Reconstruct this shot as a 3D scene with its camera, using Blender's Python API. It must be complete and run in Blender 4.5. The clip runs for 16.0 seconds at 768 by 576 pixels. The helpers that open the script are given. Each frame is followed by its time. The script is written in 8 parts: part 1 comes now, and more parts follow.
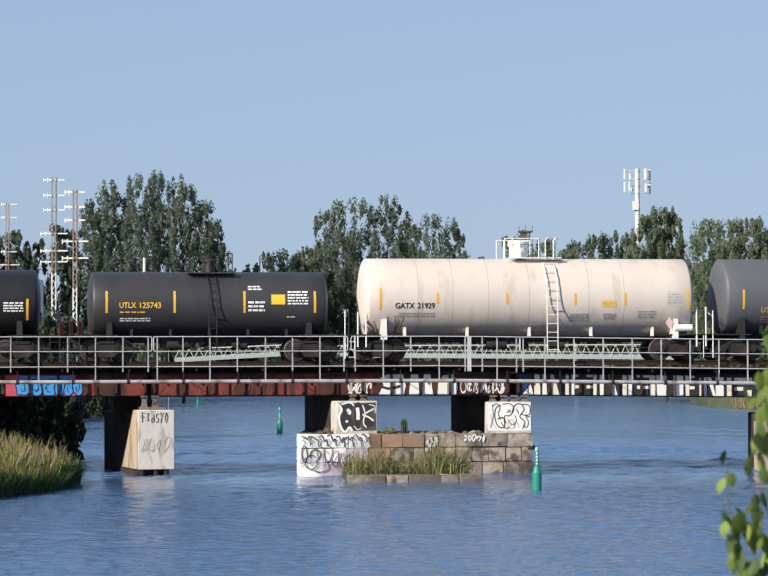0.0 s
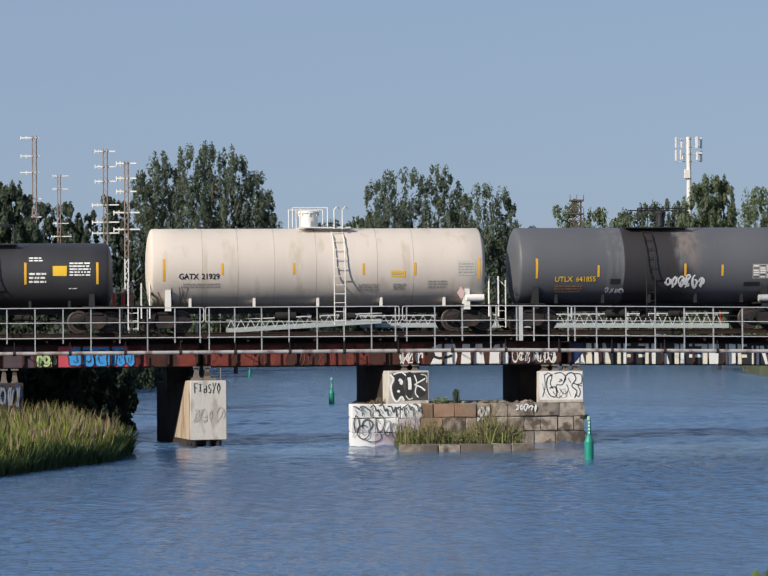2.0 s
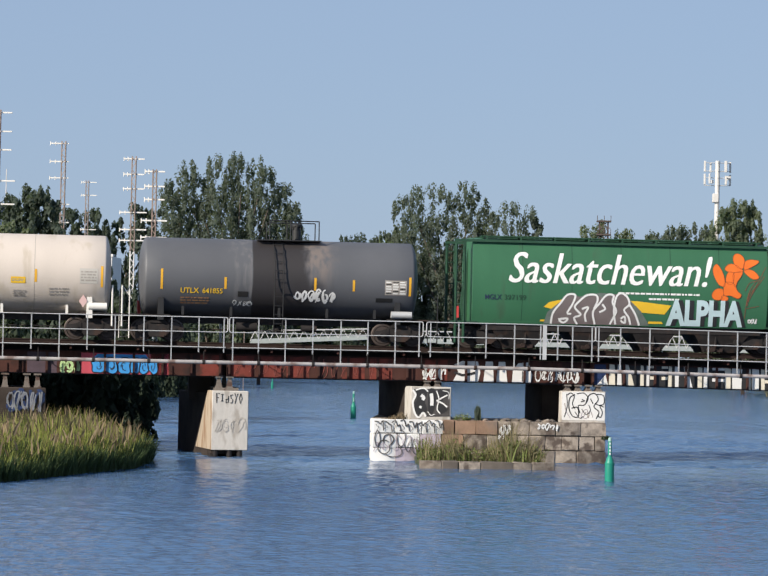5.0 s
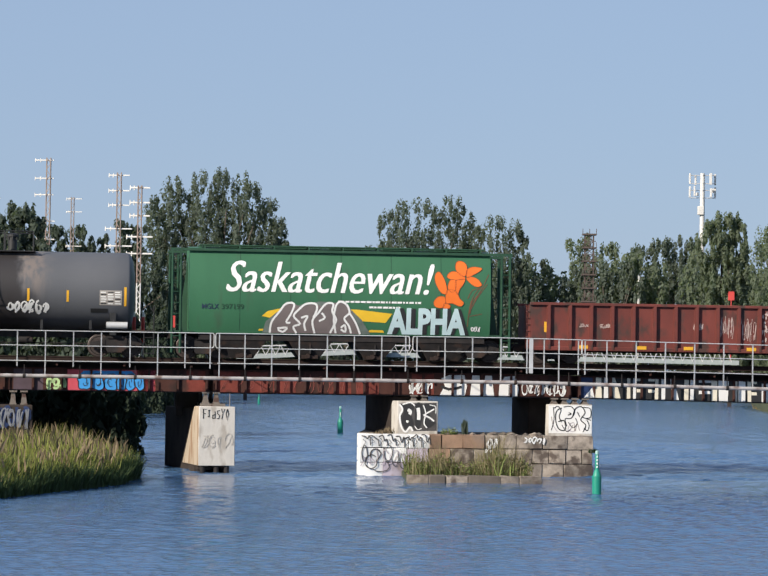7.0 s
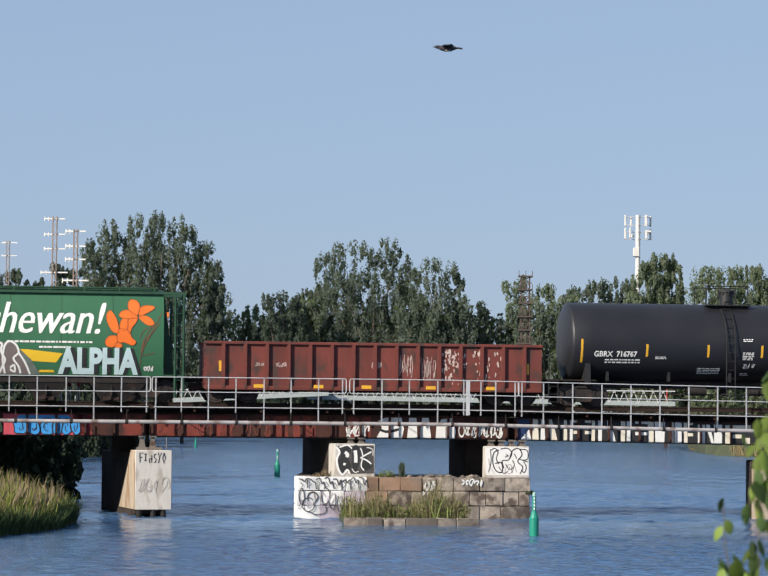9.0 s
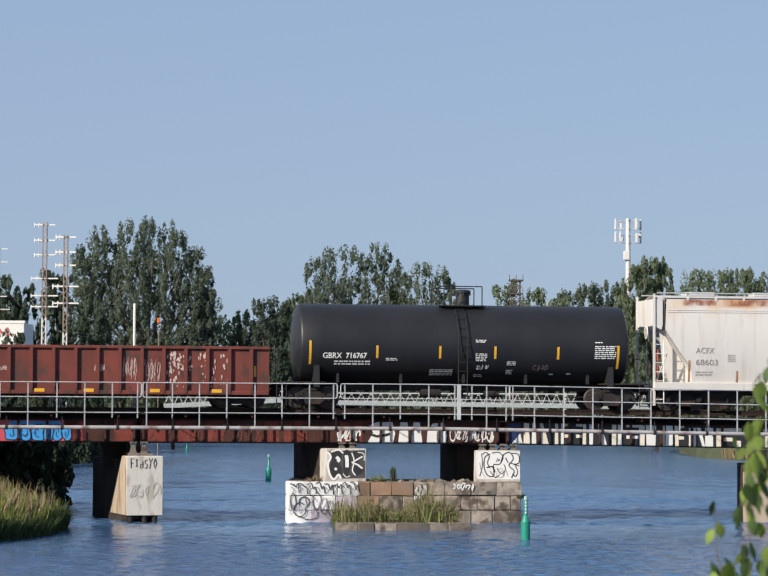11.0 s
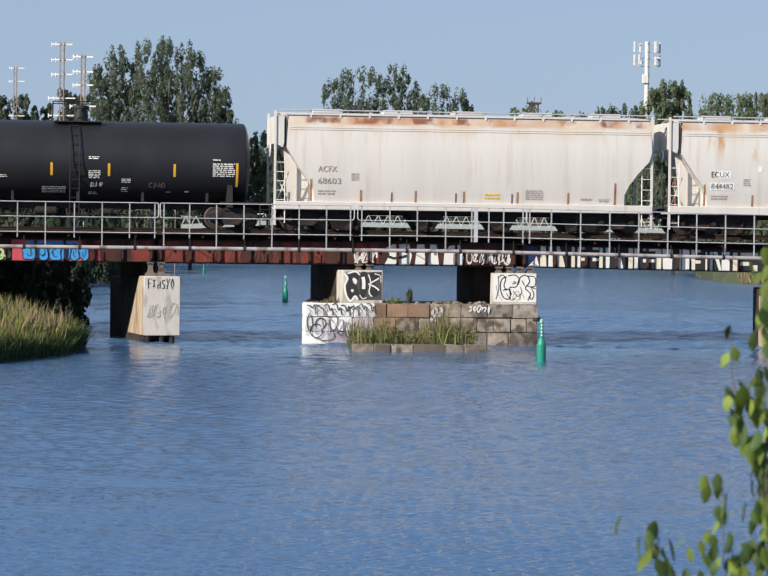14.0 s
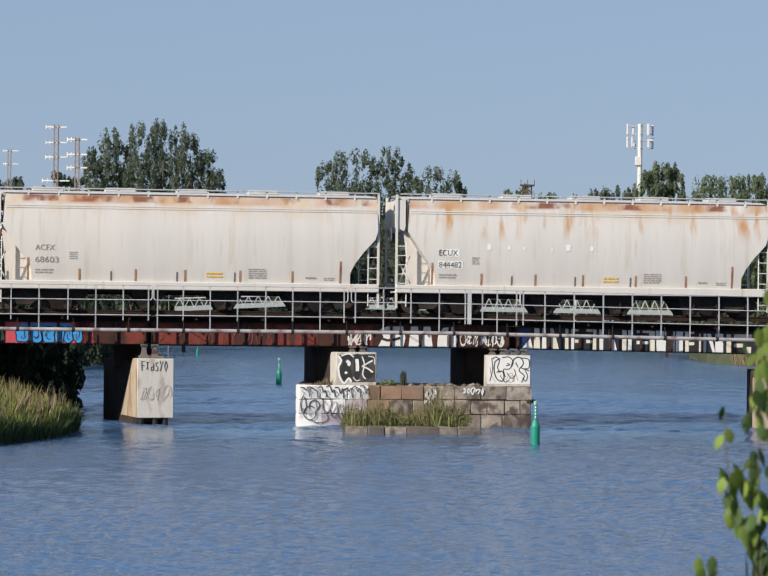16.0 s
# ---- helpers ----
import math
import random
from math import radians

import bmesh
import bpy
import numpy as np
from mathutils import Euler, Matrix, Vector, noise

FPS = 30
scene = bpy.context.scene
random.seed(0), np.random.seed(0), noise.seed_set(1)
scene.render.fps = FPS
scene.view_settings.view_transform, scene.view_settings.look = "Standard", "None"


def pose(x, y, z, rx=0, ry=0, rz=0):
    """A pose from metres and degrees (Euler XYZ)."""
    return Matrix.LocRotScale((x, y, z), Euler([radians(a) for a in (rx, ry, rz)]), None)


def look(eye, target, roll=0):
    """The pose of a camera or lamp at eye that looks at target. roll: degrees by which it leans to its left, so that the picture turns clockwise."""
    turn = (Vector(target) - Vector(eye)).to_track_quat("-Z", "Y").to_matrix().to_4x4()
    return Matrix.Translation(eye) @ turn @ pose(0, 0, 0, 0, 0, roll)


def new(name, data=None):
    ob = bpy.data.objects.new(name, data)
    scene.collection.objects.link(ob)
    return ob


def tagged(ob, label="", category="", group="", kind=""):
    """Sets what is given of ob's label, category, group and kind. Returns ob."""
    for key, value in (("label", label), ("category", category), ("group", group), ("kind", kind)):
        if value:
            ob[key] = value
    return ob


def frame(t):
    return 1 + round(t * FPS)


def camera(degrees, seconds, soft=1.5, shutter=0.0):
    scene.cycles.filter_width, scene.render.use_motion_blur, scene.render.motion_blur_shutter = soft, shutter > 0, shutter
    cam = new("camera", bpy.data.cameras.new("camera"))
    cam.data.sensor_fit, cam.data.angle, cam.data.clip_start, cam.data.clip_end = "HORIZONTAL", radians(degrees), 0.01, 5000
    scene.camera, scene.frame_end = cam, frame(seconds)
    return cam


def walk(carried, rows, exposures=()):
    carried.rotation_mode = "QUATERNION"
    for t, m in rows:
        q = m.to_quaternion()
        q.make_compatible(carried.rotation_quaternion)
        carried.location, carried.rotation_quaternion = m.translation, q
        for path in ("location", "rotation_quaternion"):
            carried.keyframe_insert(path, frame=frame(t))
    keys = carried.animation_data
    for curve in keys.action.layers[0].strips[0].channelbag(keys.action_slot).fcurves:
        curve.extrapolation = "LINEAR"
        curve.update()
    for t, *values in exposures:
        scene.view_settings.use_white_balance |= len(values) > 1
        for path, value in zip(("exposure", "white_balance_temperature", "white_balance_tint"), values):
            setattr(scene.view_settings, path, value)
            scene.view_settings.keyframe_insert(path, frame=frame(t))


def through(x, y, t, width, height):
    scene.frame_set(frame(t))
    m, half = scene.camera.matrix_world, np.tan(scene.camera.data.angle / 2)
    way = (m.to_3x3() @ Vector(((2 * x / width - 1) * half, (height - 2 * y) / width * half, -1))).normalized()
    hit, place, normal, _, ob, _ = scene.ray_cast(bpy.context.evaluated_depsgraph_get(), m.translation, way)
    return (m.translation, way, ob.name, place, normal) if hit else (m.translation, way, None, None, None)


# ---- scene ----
EYE = (0.0, 0.0, 4.0)


def hold(yaw, pitch, roll):
    """The hand-held camera's pose: it turns about one spot."""
    return pose(*EYE, 90 + pitch, 0, yaw) @ pose(0, 0, 0, 0, 0, roll)


cam = camera(16.0, 16.0, soft=1.45)
cam.data.dof.use_dof, cam.data.dof.focus_distance, cam.data.dof.aperture_fstop = True, 110.0, 9.0     # a long lens: what stands close is soft
walk(cam, [(t, hold(a, b, c)) for t, a, b, c in (
    (0.0, 0.008, 1.679, -0.188),
    (0.5, -0.004, 1.826, -0.361),
    (1.0, 0.382, 2.256, -0.460),
    (1.5, 0.693, 2.213, -0.407),
    (2.0, 1.087, 1.052, -0.435),
    (2.5, 1.212, 1.767, 0.259),
    (3.0, 1.399, 1.746, 0.534),
    (3.5, 1.367, 1.577, 0.901),
    (4.0, 1.367, 1.510, 0.949),
    (4.2, 1.428, 1.161, 0.927),
    (6.3, 1.849, 1.783, 1.667),
    (6.5, 2.013, 1.692, 1.226),
    (7.0, 1.326, 1.673, 0.821),
    (7.5, 1.050, 2.290, 0.811),
    (8.0, 0.824, 2.188, 0.778),
    (8.5, 0.301, 2.286, 0.675),
    (8.7, 0.071, 2.410, 0.608),
    (10.8, -0.134, 2.948, 0.391),
    (11.0, -0.194, 2.679, 0.281),
    (11.5, -0.390, 0.938, 0.401),
    (12.0, 0.287, -0.396, 0.283),
    (12.5, 0.659, -0.873, 0.096),
    (13.0, 0.691, -0.295, 0.133),
    (13.5, 0.540, -0.801, 0.115),
    (14.0, 0.135, -1.054, 0.658),
    (14.5, -0.038, -0.476, 0.942),
    (15.0, 0.144, 0.159, 0.892),
    (15.5, 0.364, 0.518, 0.840),
    (16.0, 0.021, 0.668, 0.609),
)], exposures=((0.0, 0.40, 6680, 10), (0.5, 0.32, 6680, 10), (1.5, 0.08, 6680, 10), (2.5, 0.06, 6680, 10), (3.5, 0.14, 6680, 10), (4.0, 0.20, 6680, 10), (6.5, 0.34, 6680, 10), (8.7, 0.34, 6680, 10), (11.5, 0.26, 6680, 10), (12.5, 0.32, 6680, 10), (15.0, 0.28, 6680, 10), (16.0, 0.15, 6680, 10)))

# ---- light ----
SUN_AZ, SUN_EL = -133.0, 28.0      # bearing of the sun from +y, clockwise; height
world = bpy.data.worlds.new("sky")
scene.world = world
world.use_nodes = True
wn = world.node_tree.nodes
sky = wn.new("ShaderNodeTexSky")
sky.sky_type, sky.sun_disc = "NISHITA", False
sky.sun_elevation, sky.sun_rotation = radians(SUN_EL), radians(SUN_AZ)
sky.air_density, sky.dust_density, sky.ozone_density = 1.0, 0.6, 4.0
wn["Background"].inputs[1].default_value = 0.085
tint = wn.new("ShaderNodeMix")          # summer haze evens out the low sky
tint.data_type = "RGBA"
tint.inputs[7].default_value = (3.30, 4.45, 6.55, 1)
tcw, sepw, fade = wn.new("ShaderNodeTexCoord"), wn.new("ShaderNodeSeparateXYZ"), wn.new("ShaderNodeMapRange")
fade.interpolation_type = "SMOOTHSTEP"
for k, v in (("From Min", 0.0), ("From Max", 2.2), ("To Min", 0.75), ("To Max", 0.0)):
    fade.inputs[k].default_value = v
world.node_tree.links.new(tcw.outputs["Generated"], sepw.inputs[0])
world.node_tree.links.new(sepw.outputs[2], fade.inputs[0])
world.node_tree.links.new(fade.outputs[0], tint.inputs[0])
world.node_tree.links.new(sky.outputs[0], tint.inputs[6])
world.node_tree.links.new(tint.outputs[2], wn["Background"].inputs[0])
sun = new("sun", bpy.data.lights.new("sun", "SUN"))
sun.data.energy, sun.data.angle, sun.data.color = 5.0, radians(0.6), (1.0, 0.93, 0.82)
sa, se = radians(SUN_AZ), radians(SUN_EL)
sun.matrix_world = look((0, 0, 50), (-math.sin(sa) * math.cos(se), -math.cos(sa) * math.cos(se), 50 - math.sin(se)))

# ---- materials ----
def material(name, color, rough=0.7, metal=0.0, vary=0.25, scale=3.0, bump=0.2, fine=30.0, stain=None, stain_at=0.62, stain_scale=1.2, stretch=(1, 1, 1), spec=0.5, island=0.0):
    """Paint, stone, steel and the like: a base colour with broad and fine variation, stains with a shape of their own, and fine relief."""
    m = bpy.data.materials.new(name)
    m.use_nodes = True
    n, l = m.node_tree.nodes, m.node_tree.links
    b = n["Principled BSDF"]
    b.inputs["Metallic"].default_value = metal
    b.inputs["Specular IOR Level"].default_value = spec
    tc = n.new("ShaderNodeTexCoord")
    mp = n.new("ShaderNodeMapping")
    mp.inputs["Scale"].default_value = stretch
    l.new(tc.outputs["Object"], mp.inputs[0])
    big, small = n.new("ShaderNodeTexNoise"), n.new("ShaderNodeTexNoise")
    big.inputs["Scale"].default_value, big.inputs["Detail"].default_value = scale, 6
    small.inputs["Scale"].default_value, small.inputs["Detail"].default_value = fine, 4
    for t in (big, small):
        l.new(mp.outputs[0], t.inputs["Vector"])
    mix = n.new("ShaderNodeMix")
    mix.data_type, mix.blend_type = "RGBA", "MIX"
    mix.inputs[6].default_value = (*[c * (1 - vary) for c in color], 1)
    mix.inputs[7].default_value = (*[min(1, c * (1 + vary)) for c in color], 1)
    add = n.new("ShaderNodeMath")
    add.operation = "MULTIPLY_ADD"
    l.new(small.outputs[0], add.inputs[0])
    add.inputs[1].default_value = 0.5
    half = n.new("ShaderNodeMath")
    half.operation = "MULTIPLY_ADD"
    l.new(big.outputs[0], half.inputs[0])
    half.inputs[1].default_value, half.inputs[2].default_value = 1.6, -0.55
    l.new(half.outputs[0], add.inputs[2])
    add.use_clamp = True
    l.new(add.outputs[0], mix.inputs[0])
    col = mix.outputs[2]
    if island:
        g = n.new("ShaderNodeNewGeometry")
        o = n.new("ShaderNodeObjectInfo")
        s = n.new("ShaderNodeMath")
        s.operation = "ADD"
        l.new(g.outputs["Random Per Island"], s.inputs[0])
        l.new(o.outputs["Random"], s.inputs[1])
        f = n.new("ShaderNodeMath")
        f.operation = "FRACT"
        l.new(s.outputs[0], f.inputs[0])
        r = n.new("ShaderNodeMapRange")
        r.inputs["To Min"].default_value, r.inputs["To Max"].default_value = 1 - island, 1 + island
        l.new(f.outputs[0], r.inputs[0])
        v = n.new("ShaderNodeHueSaturation")
        l.new(r.outputs[0], v.inputs["Value"])
        l.new(col, v.inputs["Color"])
        col = v.outputs[0]
    if stain:
        sn = n.new("ShaderNodeTexNoise")
        sn.inputs["Scale"].default_value, sn.inputs["Detail"].default_value = stain_scale, 8
        l.new(mp.outputs[0], sn.inputs["Vector"])
        ramp = n.new("ShaderNodeMapRange")
        ramp.inputs["From Min"].default_value, ramp.inputs["From Max"].default_value = stain_at - 0.06, stain_at + 0.08
        l.new(sn.outputs[0], ramp.inputs[0])
        mx = n.new("ShaderNodeMix")
        mx.data_type = "RGBA"
        l.new(ramp.outputs[0], mx.inputs[0])
        l.new(col, mx.inputs[6])
        mx.inputs[7].default_value = (*stain, 1)
        col = mx.outputs[2]
    l.new(col, b.inputs["Base Color"])
    rr = n.new("ShaderNodeMapRange")
    rr.inputs["To Min"].default_value, rr.inputs["To Max"].default_value = max(0.03, rough - 0.12), min(1, rough + 0.12)
    l.new(big.outputs[0], rr.inputs[0])
    l.new(rr.outputs[0], b.inputs["Roughness"])
    if bump:
        bp = n.new("ShaderNodeBump")
        bp.inputs["Strength"].default_value, bp.inputs["Distance"].default_value = bump, 0.02
        l.new(small.outputs[0], bp.inputs["Height"])
        l.new(bp.outputs[0], b.inputs["Normal"])
    return m


M = {}
M["white_tank"] = material("cream tank paint", (0.585, 0.515, 0.455), 0.68, vary=0.09, scale=0.6, stretch=(1.5, 1, 0.35), bump=0.03, stain=(0.50, 0.43, 0.35), stain_at=0.62, stain_scale=1.3)
M["black_tank"] = material("black tank paint", (0.018, 0.018, 0.021), 0.42, spec=0.4, vary=0.2, scale=0.7, bump=0.04)
M["faded_tank"] = material("faded black tank paint", (0.034, 0.033, 0.036), 0.5, vary=0.25, scale=0.6, stretch=(1.5, 1, 0.5), bump=0.04, stain=(0.06, 0.05, 0.045), stain_at=0.72)
M["grey_tank"] = material("grey tank paint", (0.095, 0.098, 0.108), 0.55, vary=0.12, scale=0.5, bump=0.04)
M["tank_band"] = material("oily dark band", (0.022, 0.020, 0.019), 0.5, vary=0.3, scale=1.2, bump=0.05)
M["green"] = material("green hopper paint", (0.033, 0.130, 0.062), 0.5, vary=0.16, scale=0.6, stretch=(1.5, 1, 0.4), bump=0.04, stain=(0.045, 0.10, 0.055), stain_at=0.68)
M["dark_green"] = material("dark green steel", (0.016, 0.062, 0.032), 0.6, vary=0.25, scale=2)
M["red_gondola"] = material("oxide red gondola paint", (0.142, 0.031, 0.023), 0.75, vary=0.45, scale=0.9, stretch=(1, 1, 0.6), bump=0.12, stain=(0.06, 0.030, 0.024), stain_at=0.58, stain_scale=2.0)
M["hopper"] = material("pale grey hopper paint", (0.60, 0.57, 0.535), 0.6, vary=0.08, scale=0.7, stretch=(2.2, 1, 0.22), bump=0.04, stain=(0.50, 0.45, 0.37), stain_at=0.64, stain_scale=1.4)


def rusty_hopper(name, rust_at, heavy):
    """Pale hopper paint with soft rust under the eaves, yellow run-off and vertical dirt streaks."""
    m = material(name, (0.61, 0.575, 0.54), 0.6, vary=0.07, scale=0.7, stretch=(2.2, 1, 0.22), bump=0.04, stain=(0.55, 0.50, 0.44), stain_at=0.62, stain_scale=1.6)
    n, l = m.node_tree.nodes, m.node_tree.links
    b = n["Principled BSDF"]
    col = b.inputs["Base Color"].links[0].from_socket
    tc, sep = n.new("ShaderNodeTexCoord"), n.new("ShaderNodeSeparateXYZ")
    l.new(tc.outputs["Object"], sep.inputs[0])
    def mask(scale, stretch, lo, hi, z0, z1, z2, z3, seed):
        mp, t = n.new("ShaderNodeMapping"), n.new("ShaderNodeTexNoise")
        mp.inputs["Scale"].default_value, mp.inputs["Location"].default_value = stretch, (seed, 0, 0)
        t.inputs["Scale"].default_value, t.inputs["Detail"].default_value = scale, 7
        l.new(tc.outputs["Object"], mp.inputs[0])
        l.new(mp.outputs[0], t.inputs["Vector"])
        r = n.new("ShaderNodeMapRange")
        r.inputs["From Min"].default_value, r.inputs["From Max"].default_value = lo, hi
        l.new(t.outputs[0], r.inputs[0])
        out = r.outputs[0]
        for za, zb in ((z0, z1), (z3, z2)):
            q = n.new("ShaderNodeMapRange")
            q.interpolation_type = "SMOOTHSTEP"
            q.inputs["From Min"].default_value, q.inputs["From Max"].default_value = za, zb
            l.new(sep.outputs[2], q.inputs[0])
            mu = n.new("ShaderNodeMath")
            mu.operation = "MULTIPLY"
            l.new(out, mu.inputs[0])
            l.new(q.outputs[0], mu.inputs[1])
            out = mu.outputs[0]
        return out
    def over(fac, c):
        nonlocal col
        x = n.new("ShaderNodeMix")
        x.data_type = "RGBA"
        l.new(fac, x.inputs[0])
        l.new(col, x.inputs[6])
        x.inputs[7].default_value = (*c, 1)
        col = x.outputs[2]
    over(mask(0.9, (1.0, 1, 0.5), 0.42, 0.75, 3.4, 4.0, 4.30, 4.5, rust_at), (0.58, 0.40, 0.22))
    over(mask(0.8, (0.9, 1, 0.6), 0.40, 0.62, 3.95, 4.12, 4.30, 4.5, rust_at + 3), (0.46, 0.25, 0.13))
    over(mask(1.0, (1.2, 1, 0.8), 0.50, 0.60, 4.05, 4.15, 4.28, 4.40, rust_at + 7), (0.23, 0.085, 0.05))
    if heavy:
        over(mask(1.1, (1.6, 1, 0.35), 0.56, 0.68, 2.6, 3.6, 4.1, 4.5, rust_at + 11), (0.48, 0.27, 0.12))
    over(mask(6.0, (2.0, 1, 0.10), 0.60, 0.95, 0.8, 1.6, 2.6, 3.6, rust_at + 5), (0.42, 0.37, 0.31))
    l.new(col, b.inputs["Base Color"])
    return m


M["hopper_side"] = rusty_hopper("pale hopper side, rust under the eaves", 0.0, False)
M["hopper_side_heavy"] = rusty_hopper("pale hopper side, heavy rust", 20.0, True)
M["rust"] = material("orange rust", (0.36, 0.20, 0.10), 0.85, vary=0.3, scale=2.5, bump=0.15, stain=(0.24, 0.09, 0.05), stain_at=0.55, stain_scale=2.4)
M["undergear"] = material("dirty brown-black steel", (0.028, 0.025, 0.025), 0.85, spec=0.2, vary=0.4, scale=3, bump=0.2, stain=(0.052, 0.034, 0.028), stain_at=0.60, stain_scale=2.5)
M["wheel"] = material("worn wheel steel", (0.070, 0.054, 0.048), 0.55, metal=0.4, vary=0.3, scale=4)
M["steel_rail"] = material("polished rail steel", (0.30, 0.27, 0.25), 0.35, metal=0.9, vary=0.2)
M["galv"] = material("galvanised railing steel", (0.54, 0.54, 0.54), 0.55, metal=0.3, vary=0.15, scale=2, bump=0.05, stain=(0.24, 0.19, 0.16), stain_at=0.70, stain_scale=3)
M["pipe"] = material("pale weathered pipe", (0.36, 0.335, 0.33), 0.65, vary=0.3, scale=1.5, bump=0.08, stain=(0.17, 0.12, 0.105), stain_at=0.56, stain_scale=2)
M["girder"] = material("rusty red-brown girder", (0.075, 0.034, 0.028), 0.85, spec=0.12, vary=0.35, scale=1.6, bump=0.2, stain=(0.04, 0.026, 0.024), stain_at=0.55, stain_scale=1.4)
M["girder_red"] = material("rust red girder panel", (0.185, 0.046, 0.036), 0.85, spec=0.15, vary=0.35, scale=2.0, bump=0.2, stain=(0.09, 0.035, 0.028), stain_at=0.56, stain_scale=2.2)
M["tie"] = material("creosoted sleeper timber", (0.040, 0.034, 0.031), 0.95, spec=0.05, vary=0.4, scale=4, bump=0.4, island=0.3)
M["concrete"] = material("pale weathered concrete", (0.52, 0.49, 0.45), 0.9, vary=0.2, scale=2.2, bump=0.35, stain=(0.36, 0.325, 0.285), stain_at=0.555, stain_scale=2.2, stretch=(1.4, 1.4, 0.5))
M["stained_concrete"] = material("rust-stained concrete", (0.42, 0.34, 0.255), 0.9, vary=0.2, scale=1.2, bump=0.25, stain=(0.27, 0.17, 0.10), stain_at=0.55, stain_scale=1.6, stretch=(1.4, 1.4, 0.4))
M["stone"] = material("brown quarried stone", (0.245, 0.205, 0.168), 0.95, vary=0.55, scale=3.4, bump=0.9, fine=14, island=0.35, stain=(0.10, 0.075, 0.06), stain_at=0.54, stain_scale=3)
# near-black, so that the colour itself holds the shade under the deck
M["shaded_masonry"] = material("masonry with shade in its colour", (0.050, 0.040, 0.035), 0.95, spec=0.1, vary=0.4, scale=1.5, bump=0.4)
M["mortar"] = material("dark joints", (0.12, 0.10, 0.083), 0.95, vary=0.3)
M["white_paint"] = material("white spray paint", (0.74, 0.73, 0.71), 0.7, vary=0.06, scale=2, bump=0.1)
M["black_paint"] = material("black spray paint", (0.02, 0.02, 0.022), 0.7, vary=0.2)
M["blue_paint"] = material("bright blue spray paint", (0.04, 0.29, 0.68), 0.6, vary=0.12)
M["pink_paint"] = material("pink-red spray paint", (0.52, 0.07, 0.10), 0.6, vary=0.15)
M["pale_blue_paint"] = material("pale blue spray paint", (0.48, 0.62, 0.64), 0.6, vary=0.08)
M["grey_paint"] = material("grey-brown spray paint", (0.16, 0.13, 0.125), 0.6, vary=0.15)
M["orange"] = material("bright orange paint", (0.76, 0.155, 0.016), 0.55, vary=0.08)
M["yellow"] = material("yellow reflective tape", (0.72, 0.38, 0.03), 0.45, vary=0.08)
M["yellow_decal"] = material("yellow decal", (0.78, 0.48, 0.03), 0.5, vary=0.06)
M["white"] = material("white lettering", (0.78, 0.77, 0.74), 0.6, vary=0.05)
M["cream_metal"] = material("white enamelled steel", (0.72, 0.70, 0.66), 0.5, vary=0.08, scale=2)
M["red"] = material("red marker paint", (0.55, 0.06, 0.05), 0.5, vary=0.1)
M["black"] = material("black steel", (0.015, 0.015, 0.016), 0.6, vary=0.2)
M["buoy_cap"] = material("pale teal buoy top", (0.30, 0.46, 0.42), 0.6, vary=0.2)
M["buoy"] = material("green buoy paint", (0.012, 0.24, 0.165), 0.45, vary=0.12, scale=3)
M["soil"] = material("bank soil and low grass", (0.055, 0.065, 0.030), 0.95, vary=0.4, scale=0.3, bump=0.5)
M["ballast"] = material("track ballast", (0.16, 0.145, 0.13), 0.95, vary=0.3, scale=6, bump=0.8)
M["bark"] = material("grey-brown bark", (0.11, 0.09, 0.07), 0.9, vary=0.3, scale=5, bump=0.4)


def leaf_material(name, color, vary=0.35, gloss=0.6, through=0.30):
    m = material(name, color, gloss, vary=0.2, scale=0.4, bump=0, island=vary, spec=0.15)
    n, l = m.node_tree.nodes, m.node_tree.links
    b, out = n["Principled BSDF"], n["Material Output"]
    t = n.new("ShaderNodeBsdfTranslucent")
    t.inputs[0].default_value = (min(1, color[0] * 1.6), min(1, color[1] * 1.7), color[2] * 0.8, 1)
    mx = n.new("ShaderNodeMixShader")
    mx.inputs[0].default_value = through
    l.new(b.outputs[0], mx.inputs[1])
    l.new(t.outputs[0], mx.inputs[2])
    l.new(mx.outputs[0], out.inputs[0])
    return m


# the haze of distance is put into leaf_far: paler and greyer than its leaves
M["leaf_far"] = leaf_material("poplar leaves greyed for haze", (0.118, 0.141, 0.115), 0.14, 0.85, 0.45)
M["leaf_dark"] = leaf_material("dark green leaves", (0.080, 0.101, 0.081), 0.16, 0.85, 0.42)
# darkened green: the shade these bushes stand in is put into the colour
M["leaf_in_shade"] = leaf_material("dark green leaves with shade in the colour", (0.030, 0.042, 0.028), 0.2, 0.9, 0.1)
M["leaf_light"] = leaf_material("pale green leaves", (0.150, 0.178, 0.125), 0.14, 0.85, 0.45)
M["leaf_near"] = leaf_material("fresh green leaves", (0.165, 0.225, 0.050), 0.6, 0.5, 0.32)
M["reed"] = leaf_material("yellow-green reeds", (0.235, 0.255, 0.072), 0.5, 0.7, 0.3)
# darker green that also paints the shade low in the reed bed
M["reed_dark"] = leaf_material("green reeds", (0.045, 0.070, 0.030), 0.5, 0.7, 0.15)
M["reed_tan"] = leaf_material("dry tan reeds", (0.27, 0.205, 0.11), 0.5, 0.8, 0.2)
M["leaf_shade"] = leaf_material("sapling leaves in a shaded tone", (0.05, 0.085, 0.028), 0.5, 0.5, 0.2)
